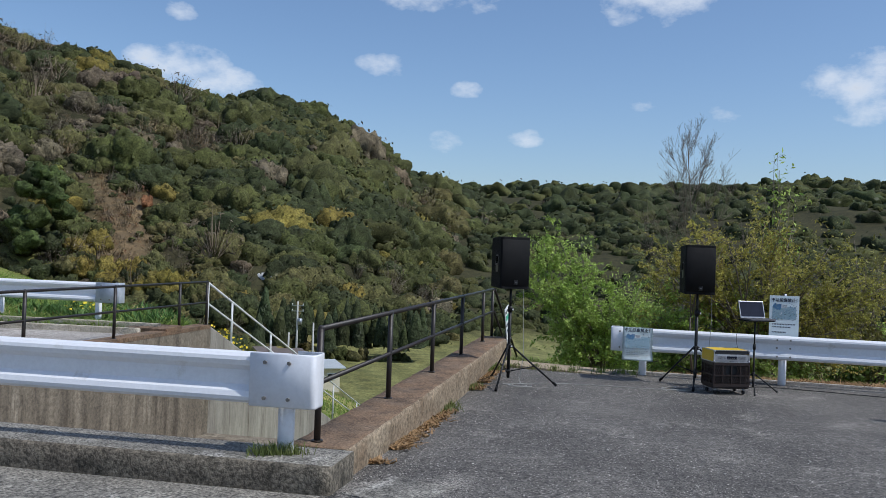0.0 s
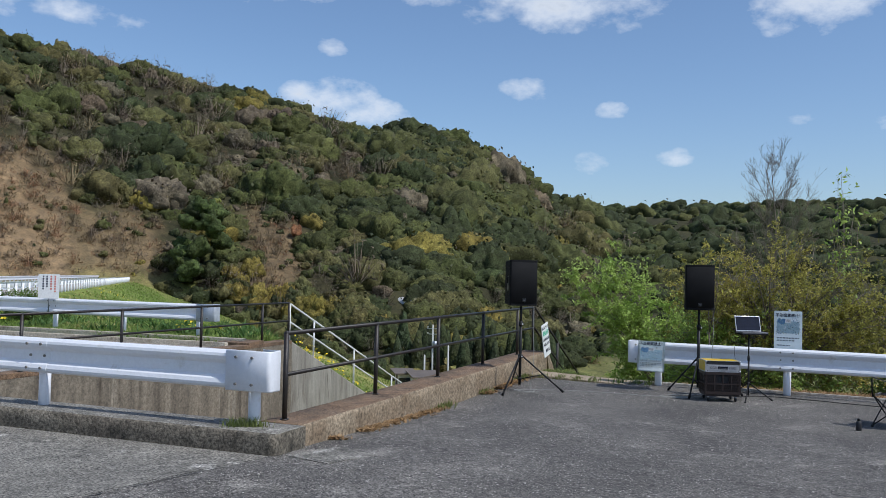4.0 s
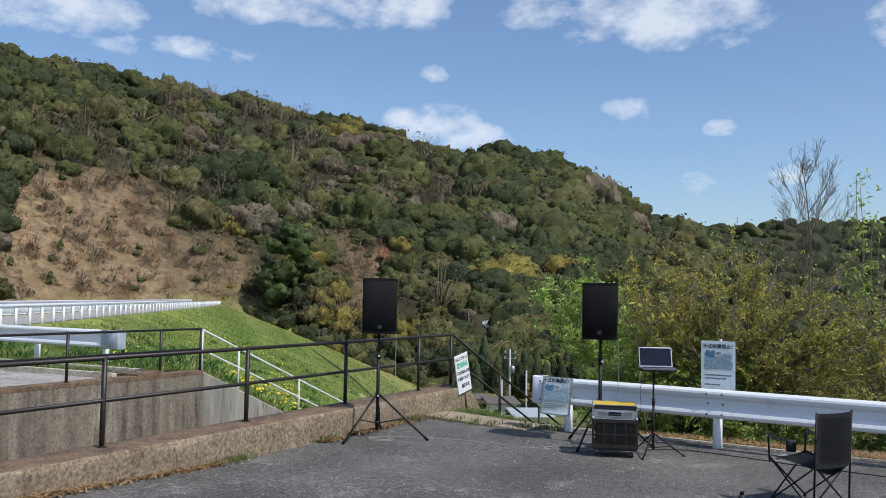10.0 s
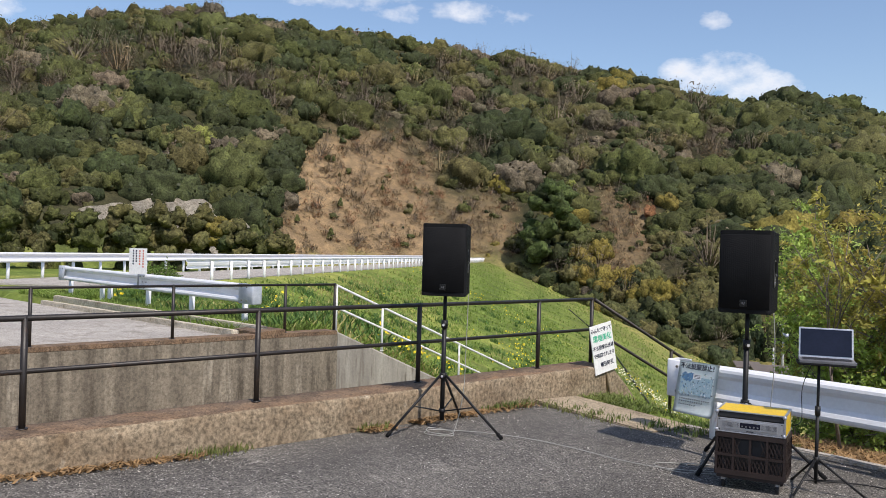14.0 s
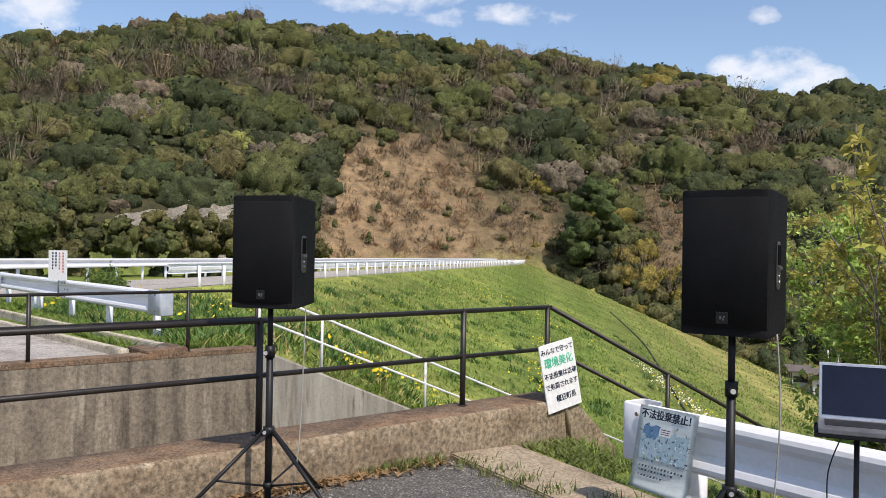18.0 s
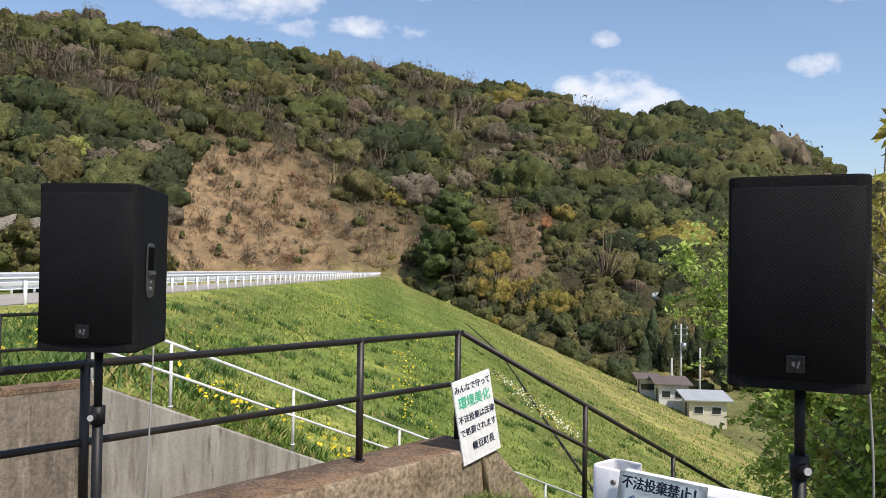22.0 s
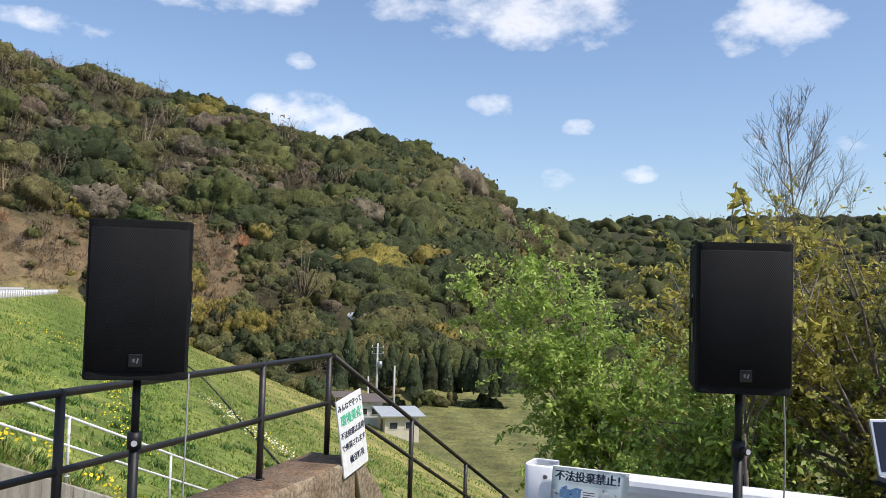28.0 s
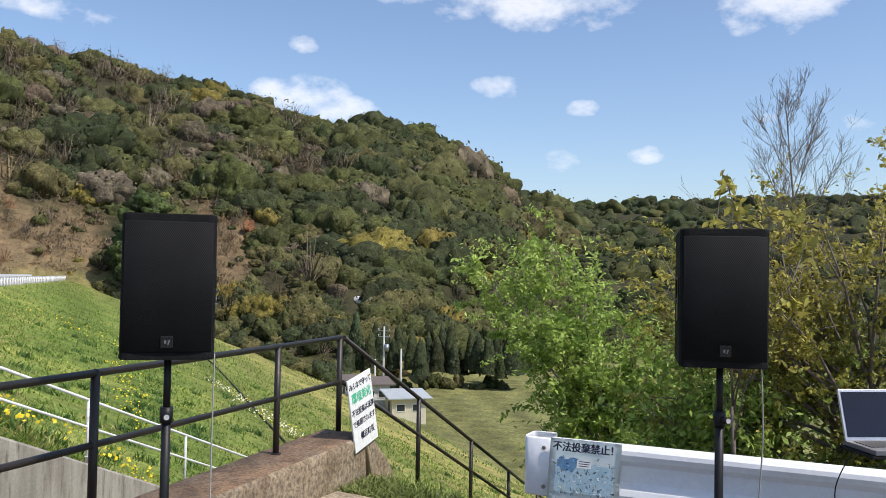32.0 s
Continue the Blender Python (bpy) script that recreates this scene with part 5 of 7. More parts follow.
def wrapped_poster():
    """The poster taped over the guardrail's end; its lower edge curls out."""
    d = Vector((0.9963, -0.0855, 0))
    n = Vector((-0.0855, -0.9963, 0))
    ob = thing("poster", (2.2, 7.33, 0.3), "laminated poster taped over the guardrail's end, curling at the bottom", "sign")
    w, h = 0.44, 0.5
    o = Vector((0.02, 0.004, 0.42)) - Vector((0, 0, h - 0.0)) + Vector((0, 0, 0.012))

    def surf(a, b):
        """a across 0..1, b down 0..1"""
        out = 0.017 + 0.105 * b
        curl = max(0.0, b - 0.72)
        return o + d * (a * w + curl * 0.05 * a) + Vector((0, 0, h * (1 - b) + curl * 0.05)) + n * (out + curl * curl * 0.9 * (0.4 + 0.6 * a) - curl * 0.08)
    bm = bmesh.new()
    G = [[bm.verts.new(surf(i / 10, j / 20)) for i in range(11)] for j in range(21)]
    for j in range(20):
        for i in range(10):
            bm.faces.new((G[j][i], G[j + 1][i], G[j + 1][i + 1], G[j][i + 1])).smooth = True
    bmesh.ops.solidify(bm, geom=bm.faces[:], thickness=0.002)
    sheet_ob = part("sheet", bm, M_PAPER, ob)
    u = (surf(0, 0) - surf(0, 0.6)).normalized()
    n = d.cross(u)
    letters("不法投棄禁止！", 0.061, M_INK, sheet_ob, surf(0.04, 0.15) + n * 0.004, d, u, spacing=0.93, bold=0.07)
    poster_picture(sheet_ob, surf(0, 0.68) + n * 0.004, d, u, n, w, 0.0, 0.235, random.Random(8))
    m = Matrix((d, u, n)).transposed().to_4x4()
    for k, b in enumerate((0.745, 0.8, 0.87)):
        for j in range(14 - 3 * k):
            part("writing_bar", box(bmesh.new(), surf(0.14 + 0.055 * j, b) + n * 0.004, (0.012, 0.012, 0.001), 0, m @ Matrix.Rotation(-0.2 - 1.6 * (b - 0.72), 4, "X")), M_INK if j % 3 else M_GREYINK, sheet_ob)
    return ob


wrapped_poster()


def dam_sign():
    ob = thing("warning_sign", (-10.935, 7.72, 0.9), "small white sign with red writing fixed to the guardrail", "sign", turn=25)
    b = part("board", box(bmesh.new(), (0, 0, 0.38), (0.46, 0.012, 0.55), 0.002), M_BOARD, ob)
    for k, (x, s, mat) in enumerate(((0.14, 0.42, M_REDINK), (0.05, 0.36, M_REDINK), (-0.04, 0.3, M_INK), (-0.12, 0.34, M_INK))):
        for j in range(int(s / 0.055)):
            part("writing_bar", box(bmesh.new(), (x, -0.008, 0.6 - 0.055 * j), (0.034, 0.003, 0.036)), mat, b)
    part("bracket", tube(bmesh.new(), [(0, 0.02, -0.2), (0, 0.02, 0.6)], 0.014, 8), M_GALV, ob)
    return ob


dam_sign()


# ---- crate, amplifier, laptop stand, chair ----
M_CRATE = material("dark brown plastic crate", (0.022, 0.014, 0.012), (0.03, 0.019, 0.016), 6, 0.5, 0.1, 60)
M_YELLOW = material("yellow painted lid", (0.75, 0.5, 0.02), (0.68, 0.44, 0.02), 4, 0.45, 0.05, 40, c3=(0.4, 0.27, 0.02), stain=0.08)
M_SILVER = material("brushed aluminium panel", (0.55, 0.55, 0.57), (0.45, 0.45, 0.47), 8, 0.35, 0.05, 80, metal=0.7)
M_DARKPLASTIC = material("dark plastic", (0.02, 0.02, 0.022), (0.03, 0.03, 0.032), 7, 0.45, 0.1, 80)
M_DISPLAY = material("dark display glass", (0.008, 0.01, 0.02), (0.012, 0.014, 0.028), 5, 0.15, 0, 60, spec=0.35)
M_RUBBER = material("black rubber", (0.015, 0.015, 0.015), (0.025, 0.025, 0.025), 7, 0.7, 0.2, 80)


def crate():
    ob = thing("plastic_crate", (3.565, 6.135, 0.0), "dark brown plastic lattice crate on castors", "crate", turn=18)
    W, D, H, z0 = 0.49, 0.36, 0.32, 0.105
    part("dolly", box(bmesh.new(), (0, 0, 0.09), (W * 0.98, D * 0.98, 0.022), 0.004), M_CRATE, ob)
    part("base", box(bmesh.new(), (0, 0, z0 + 0.01), (W - 0.01, D - 0.01, 0.02), 0.004), M_CRATE, ob)
    for nm, c, s, ax in (("front_panel", (0, -D / 2, 0), W, 0), ("back_panel", (0, D / 2, 0), W, 0), ("side_panel", (-W / 2, 0, 0), D, 1), ("side_panel", (W / 2, 0, 0), D, 1)):
        panel = new(nm)
        panel.parent = ob

        def bar(kind, u, z, su, sz, t=0.012):
            cc = (u, c[1], z) if ax == 0 else (c[0], u, z)
            ss = (su, t, sz) if ax == 0 else (t, su, sz)
            part(kind, box(bmesh.new(), cc, ss, 0.0), M_CRATE, panel)
        for z, th in ((z0 + 0.02, 0.04), (z0 + 0.15, 0.018), (z0 + H - 0.02, 0.035)):
            bar("rail", 0, z, s, th, 0.02)
        for k in range(5):
            bar("stile", -s / 2 + s * k / 4 * 0.985 + 0.004, z0 + H / 2, 0.016, H, 0.018)
        bm = bmesh.new()
        m = 18 if s > 0.4 else 12
        for k in range(m):
            for sg in (-1, 1):
                for zc in (z0 + 0.09, z0 + 0.215):
                    u = -s / 2 + s * (k + 0.5) / m
                    if zc > z0 + 0.2 and abs(u) < 0.07 and ax == 0:
                        continue
                    cc = (u, c[1], zc) if ax == 0 else (c[0], u, zc)
                    ss = (0.006, 0.008, 0.13) if ax == 0 else (0.008, 0.006, 0.13)
                    box(bm, cc, ss, 0, Matrix.Rotation(sg * 0.38, 4, "Y" if ax == 0 else "X"))
        lattice = part("lattice", bm, M_CRATE, panel)
        lattice["kind"] = "stuff"
    # added dark filler for unknown contents; hides bright ground behind the lattice
    part("contents_box", box(bmesh.new(), (0, 0, z0 + H * 0.46), (W - 0.06, D - 0.06, H * 0.8), 0.01), M_DARKPLASTIC, ob, "plain dark box standing for the crate's contents")
    for sx in (-1, 1):
        for sy in (-1, 1):
            p = part("caster", box(bmesh.new(), (sx * (W / 2 - 0.05), sy * (D / 2 - 0.05), 0.066), (0.03, 0.035, 0.028), 0.004), M_GALV, ob)
            part("wheel", tube(bmesh.new(), [(sx * (W / 2 - 0.05) - 0.011, sy * (D / 2 - 0.05), 0.03), (sx * (W / 2 - 0.05) + 0.011, sy * (D / 2 - 0.05), 0.03)], 0.03, 16), M_RUBBER, p)
    return ob


crate()


def amplifier():
    ob = thing("amplifier_case", (3.56, 6.135, 0.427), "yellow flight case with aluminium edges holding a silver power amplifier", "amplifier", turn=18.5)
    W, D, H, e = 0.5, 0.38, 0.162, 0.016
    f0 = -D / 2
    part("bottom_panel", box(bmesh.new(), (0, 0, 0.006), (W - 0.01, D - 0.01, 0.01), 0.001), M_DARKPLASTIC, ob)
    part("top_panel", box(bmesh.new(), (0, 0.0, H - 0.006), (W - 0.03, D - 0.03, 0.009), 0.001), M_YELLOW, ob, "yellow painted top")
    part("back_panel", box(bmesh.new(), (0, D / 2 - 0.005, H / 2), (W - 0.02, 0.008, H - 0.02), 0.001), M_YELLOW, ob)
    for s in (-1, 1):
        part("side_panel", box(bmesh.new(), (s * (W / 2 - 0.005), 0, H / 2), (0.008, D - 0.03, H - 0.02), 0.001), M_YELLOW, ob, "yellow painted side")
        for v in (0.004, H - 0.004):
            part("edge_profile", box(bmesh.new(), (s * (W / 2 - e / 2), 0, v), (e, D, 0.012), 0.002), M_SILVER, ob)
        for v in (f0 + 0.005, D / 2 - 0.005):
            part("edge_profile", box(bmesh.new(), (s * (W / 2 - 0.006), v, H / 2), (0.013, 0.013, H), 0.002), M_SILVER, ob)
            for w in (0.012, H - 0.012):
                bm = bmesh.new()
                bmesh.ops.create_uvsphere(bm, u_segments=10, v_segments=6, radius=0.016, matrix=Matrix.Translation((s * (W / 2 - 0.009), v, w)))
                part("corner_ball", bm, M_SILVER, ob)
    for v in (0.004, H - 0.003):
        for u in (f0 + 0.005, D / 2 - 0.005):
            part("edge_profile", box(bmesh.new(), (0, u, v), (W, 0.013, 0.009), 0.002), M_SILVER, ob)
    # dark strip stands in for the shadow above the recessed amplifier
    part("front_shadow_strip", box(bmesh.new(), (0, f0 + 0.012, H - 0.028), (W - 0.026, 0.012, 0.04), 0.001), M_DARKPLASTIC, ob, "black strip in place of the shadow inside the front")
    part("amplifier_body", box(bmesh.new(), (0, 0.02, 0.058), (W - 0.03, D - 0.06, 0.09), 0.002), M_DARKPLASTIC, ob)
    f = part("front_panel", box(bmesh.new(), (0, f0 + 0.008, 0.058), (W - 0.028, 0.012, 0.096), 0.003), M_SILVER, ob, "brushed aluminium front panel")
    part("raised_frame", box(bmesh.new(), (0, f0 + 0.0, 0.061), (W - 0.11, 0.008, 0.066), 0.002), M_SILVER, f)
    for s in (-1, 1):
        part("vent", box(bmesh.new(), (s * 0.135, f0 - 0.0045, 0.062), (0.105, 0.003, 0.036), 0.001), M_JACK, f)
        for k in range(13):
            part("vent_slat", box(bmesh.new(), (s * 0.135 - 0.048 + 0.008 * k, f0 - 0.0065, 0.062), (0.0035, 0.003, 0.034)), M_SILVER, f)
        for w in (0.02, 0.096):
            part("screw", tube(bmesh.new(), [(s * 0.222, f0 + 0.004, w), (s * 0.222, f0 - 0.001, w)], 0.005, 8), M_DARKPLASTIC, f)
    p = part("control_panel", box(bmesh.new(), (0, f0 - 0.0045, 0.062), (0.145, 0.004, 0.04), 0.001), M_DISPLAY, f)
    for k in range(5):
        part("knob", tube(bmesh.new(), [(-0.055 + 0.0275 * k, f0 - 0.006, 0.056), (-0.055 + 0.0275 * k, f0 - 0.016, 0.056)], 0.006, 10), M_JACK, p)
    part("label_bar", box(bmesh.new(), (0.0, f0 + 0.001, 0.0185), (0.05, 0.003, 0.006)), M_DARKPLASTIC, f)
    return ob


amplifier()


def laptop_stand():
    ob = thing("laptop_stand", (3.957, 6.345, 0), "thin black tripod stand carrying a laptop", "stand")
    part("lower_tube", tube(bmesh.new(), [(0, 0, 0.07), (0, 0, 0.62)], 0.0135, 12), M_BLACKTUBE, ob)
    part("pole", tube(bmesh.new(), [(0, 0, 0.5), (0, 0, 0.969)], 0.0105, 12), M_BLACKTUBE, ob)
    part("collar", tube(bmesh.new(), [(0, 0, 0.58), (0, 0, 0.65)], 0.02, 12), M_BLACKTUBE, ob)
    part("collar", tube(bmesh.new(), [(0, 0, 0.22), (0, 0, 0.27)], 0.021, 12), M_BLACKTUBE, ob)
    part("plate", box(bmesh.new(), (0.03, 0.04, 0.972), (0.4, 0.25, 0.014), 0.004, Matrix.Rotation(radians(26), 4, "Z")), M_BLACK, ob)
    for a in (-95, 18, 142):
        f = Vector((math.cos(radians(a)) * 0.34, math.sin(radians(a)) * 0.34, 0.012))
        leg = part("leg", tube(bmesh.new(), [(f.x * 0.06, f.y * 0.06, 0.245), f], 0.009, 10), M_BLACKTUBE, ob)
        part("rubber_foot", tube(bmesh.new(), [f * 0.96 + Vector((0, 0, 0.008)), f * 1.03 - Vector((0, 0, 0.004))], 0.013, 10), M_RUBBER, leg)
        part("brace", tube(bmesh.new(), [(0, 0, 0.09), f.lerp(Vector((0, 0, 0.245)), 0.45)], 0.005, 8), M_BLACKTUBE, ob)
    return ob


laptop_stand()


def laptop():
    ob = thing("laptop", (3.99, 6.4, 0.9795), "open silver laptop with a dark screen on the stand", "laptop", turn=26)
    part("base", box(bmesh.new(), (0, -0.015, 0.012), (0.39, 0.245, 0.022), 0.004), M_JACK, ob, "dark grey keyboard base")
    part("keyboard", box(bmesh.new(), (0, 0.0, 0.0245), (0.34, 0.13, 0.003), 0.001), M_DARKPLASTIC, ob)
    rot = Matrix.Rotation(radians(-17), 4, "X")
    hinge = Vector((0, 0.095, 0.02))
    lid = part("screen_lid", box(bmesh.new(), hinge + rot @ Vector((0, 0, 0.118)), (0.385, 0.012, 0.236), 0.003, rot), M_SILVER, ob)
    part("screen", box(bmesh.new(), hinge + rot @ Vector((0, -0.0075, 0.12)), (0.36, 0.003, 0.206), 0.0, rot), M_DISPLAY, lid, "dark glossy screen")
    return ob


laptop()

M_CLOTH = material("black nylon cloth", (0.012, 0.012, 0.014), (0.02, 0.02, 0.023), 9, 0.75, 0.5, 120)


def camp_chair():
    ob = thing("camp_chair", (5.745, 4.77, 0.0), "black folding camp chair with a sagging cloth seat", "chair", turn=-120)
    # local: front of the chair towards -y
    w, d = 0.25, 0.22

    def cloth(name, fn, n=8):
        bm = bmesh.new()
        G = [[bm.verts.new(fn(i / n, j / n)) for i in range(n + 1)] for j in range(n + 1)]
        for j in range(n):
            for i in range(n):
                bm.faces.new((G[j][i], G[j][i + 1], G[j + 1][i + 1], G[j + 1][i])).smooth = True
        bmesh.ops.solidify(bm, geom=bm.faces[:], thickness=0.006)
        part(name, bm, M_CLOTH, ob)
    cloth("seat", lambda a, b: (-w + 2 * w * a, -d + 2 * d * b, 0.42 - 0.07 * math.sin(math.pi * a) * (0.4 + 0.6 * b) - 0.05 * b))
    cloth("backrest", lambda a, b: (-w + 2 * w * a, d + 0.012 + 0.02 * b + 0.05 * math.sin(math.pi * a), 0.37 + 0.47 * b))
    for s in (-1, 1):
        part("back_post", tube(bmesh.new(), [(s * w, d, 0.02), (s * w, d + 0.01, 0.42), (s * w, d + 0.03, 0.85)], 0.009, 8), M_BLACKTUBE, ob)
        part("front_post", tube(bmesh.new(), [(s * w, -d, 0.36), (s * (w + 0.02), -d, 0.58)], 0.009, 8), M_BLACKTUBE, ob)
        part("side_brace", tube(bmesh.new(), [(s * w, -d, 0.02), (s * w, d + 0.01, 0.38)], 0.008, 8), M_BLACKTUBE, ob)
        part("side_brace", tube(bmesh.new(), [(s * w, d - 0.03, 0.02), (s * w, -d, 0.4)], 0.008, 8), M_BLACKTUBE, ob)
        part("front_brace", tube(bmesh.new(), [(s * w, -d, 0.02), (-s * w, -d, 0.4)], 0.008, 8), M_BLACKTUBE, ob)
        part("back_brace", tube(bmesh.new(), [(s * w, d - 0.03, 0.02), (-s * w, d, 0.4)], 0.008, 8), M_BLACKTUBE, ob)
        bm = bmesh.new()
        G = [[bm.verts.new((s * (w + 0.02 + (i - 0.5) * 0.07), -d + (2 * d + 0.06) * j / 6, 0.61 - 0.05 * math.sin(math.pi * j / 6) + 0.02 * j / 6)) for i in (0, 1)] for j in range(7)]
        for p, q in zip(G, G[1:]):
            bm.faces.new((p[0], p[1], q[1], q[0]))
        bmesh.ops.solidify(bm, geom=bm.faces[:], thickness=0.006)
        part("armrest", bm, M_CLOTH, ob)
        for yy in (-d, d):
            part("foot", tube(bmesh.new(), [(s * w, yy, 0.0), (s * w, yy, 0.03)], 0.015, 10), M_RUBBER, ob)
    part("cup_holder", tube(bmesh.new(), [(w + 0.03, 0.02, 0.49), (w + 0.03, 0.02, 0.585)], 0.042, 14), M_CLOTH, ob)
    part("seat_tag", box(bmesh.new(), (0.08, -d - 0.004, 0.385), (0.16, 0.004, 0.035), 0.001, None), M_KNOB, ob, "pale grey tag on the seat's edge")
    return ob


camp_chair()


def bottle():
    ob = thing("drink_bottle", (5.25, 4.29, 0.0), "small dark drink bottle standing on the asphalt", "bottle")
    bm = bmesh.new()
    prof = [(0.0, 0), (0.03, 0), (0.033, 0.006), (0.033, 0.085), (0.028, 0.105), (0.015, 0.118), (0.0, 0.118)]
    vs = [bm.verts.new((r, 0, z)) for r, z in prof]
    es = [bm.edges.new(p) for p in zip(vs, vs[1:])]
    bmesh.ops.spin(bm, geom=vs + es, cent=(0, 0, 0), axis=(0, 0, 1), angle=math.tau, steps=16)
    bmesh.ops.remove_doubles(bm, verts=bm.verts[:], dist=0.0005)
    part("body", bm, M_DARKPLASTIC, ob, smooth=True)
    part("cap", tube(bmesh.new(), [(0, 0, 0.116), (0, 0, 0.142)], 0.017, 12), M_BLACK, ob)
    return ob


bottle()


def cable(name, pts, r, mat, label):
    """A slack cable through points."""
    P = [Vector(p) for p in pts]
    out = []
    for i in range(len(P) - 1):
        p0, p1, p2, p3 = P[max(i - 1, 0)], P[i], P[i + 1], P[min(i + 2, len(P) - 1)]
        for k in range(8):
            t = k / 8
            out.append(0.5 * ((2 * p1) + (p2 - p0) * t + (2 * p0 - 5 * p1 + 4 * p2 - p3) * t * t + (3 * p1 - p0 - 3 * p2 + p3) * t ** 3))
    out.append(P[-1])
    ob = part(name, tube(bmesh.new(), out, r, 7), mat, None)
    return tagged(ob, label, "cable")


M_CABLE = material("grey cable", (0.3, 0.3, 0.27), (0.36, 0.35, 0.32), 9, 0.5, 0, 60)
g = 0.012
cable("cable", [(0.86, 5.72, 1.31), (0.87, 5.7, 0.9), (0.89, 5.66, 0.4), (0.86, 5.6, 0.05 + g), (0.98, 5.4, 0.02 + g), (0.8, 5.3, 0.025 + g), (0.66, 5.45, 0.02 + g), (0.9, 5.5, 0.02 + g), (1.05, 5.35, 0.022 + g),
                (0.85, 5.22, 0.025 + g), (0.75, 5.42, 0.02 + g), (1.1, 5.72, 0.015 + g), (1.5, 5.9, 0.008 + g), (2.0, 5.95, 0.006 + g), (2.5, 5.92, 0.008 + g), (2.9, 6.0, 0.006 + g), (3.3, 6.3, 0.004 + g)], 0.004, M_CABLE, "thin grey cable coiled on the asphalt")
cable("cable", [(3.42, 6.72, 1.3), (3.43, 6.74, 0.9), (3.4, 6.72, 0.3), (3.45, 6.6, g), (3.1, 6.45, g), (2.8, 6.2, g), (2.75, 6.05, g), (3.0, 6.0, g), (3.2, 6.15, g), (3.35, 6.3, g)], 0.004, M_CABLE, "thin grey cable hanging from a loudspeaker")
cable("cable", [(3.85, 6.52, 0.985), (3.75, 6.55, 0.75), (3.77, 6.5, 0.5), (3.72, 6.46, 0.45)], 0.003, M_RUBBER, "black cable hanging from the laptop")
cable("cable", [(3.8, 6.6, g), (4.2, 6.85, g), (4.9, 6.75, g), (5.5, 6.6, g), (6.5, 6.45, g), (9.0, 6.2, g)], 0.006, M_RUBBER, "black power cable along the asphalt")


# ---- trees by the yard ----
M_LEAF_G = leaf_material("fresh green leaves", (0.3, 0.42, 0.08), (0.43, 0.53, 0.14), back=0.4)
M_LEAF_Y = leaf_material("yellow green leaves", (0.34, 0.34, 0.07), (0.48, 0.4, 0.1), back=0.4, vary=0.42)
M_LEAF_O = leaf_material("olive leaves", (0.17, 0.18, 0.045), (0.26, 0.22, 0.07), back=0.35)
M_LEAF_D = leaf_material("dark shrub leaves", (0.1, 0.17, 0.035), (0.16, 0.23, 0.05), back=0.3)


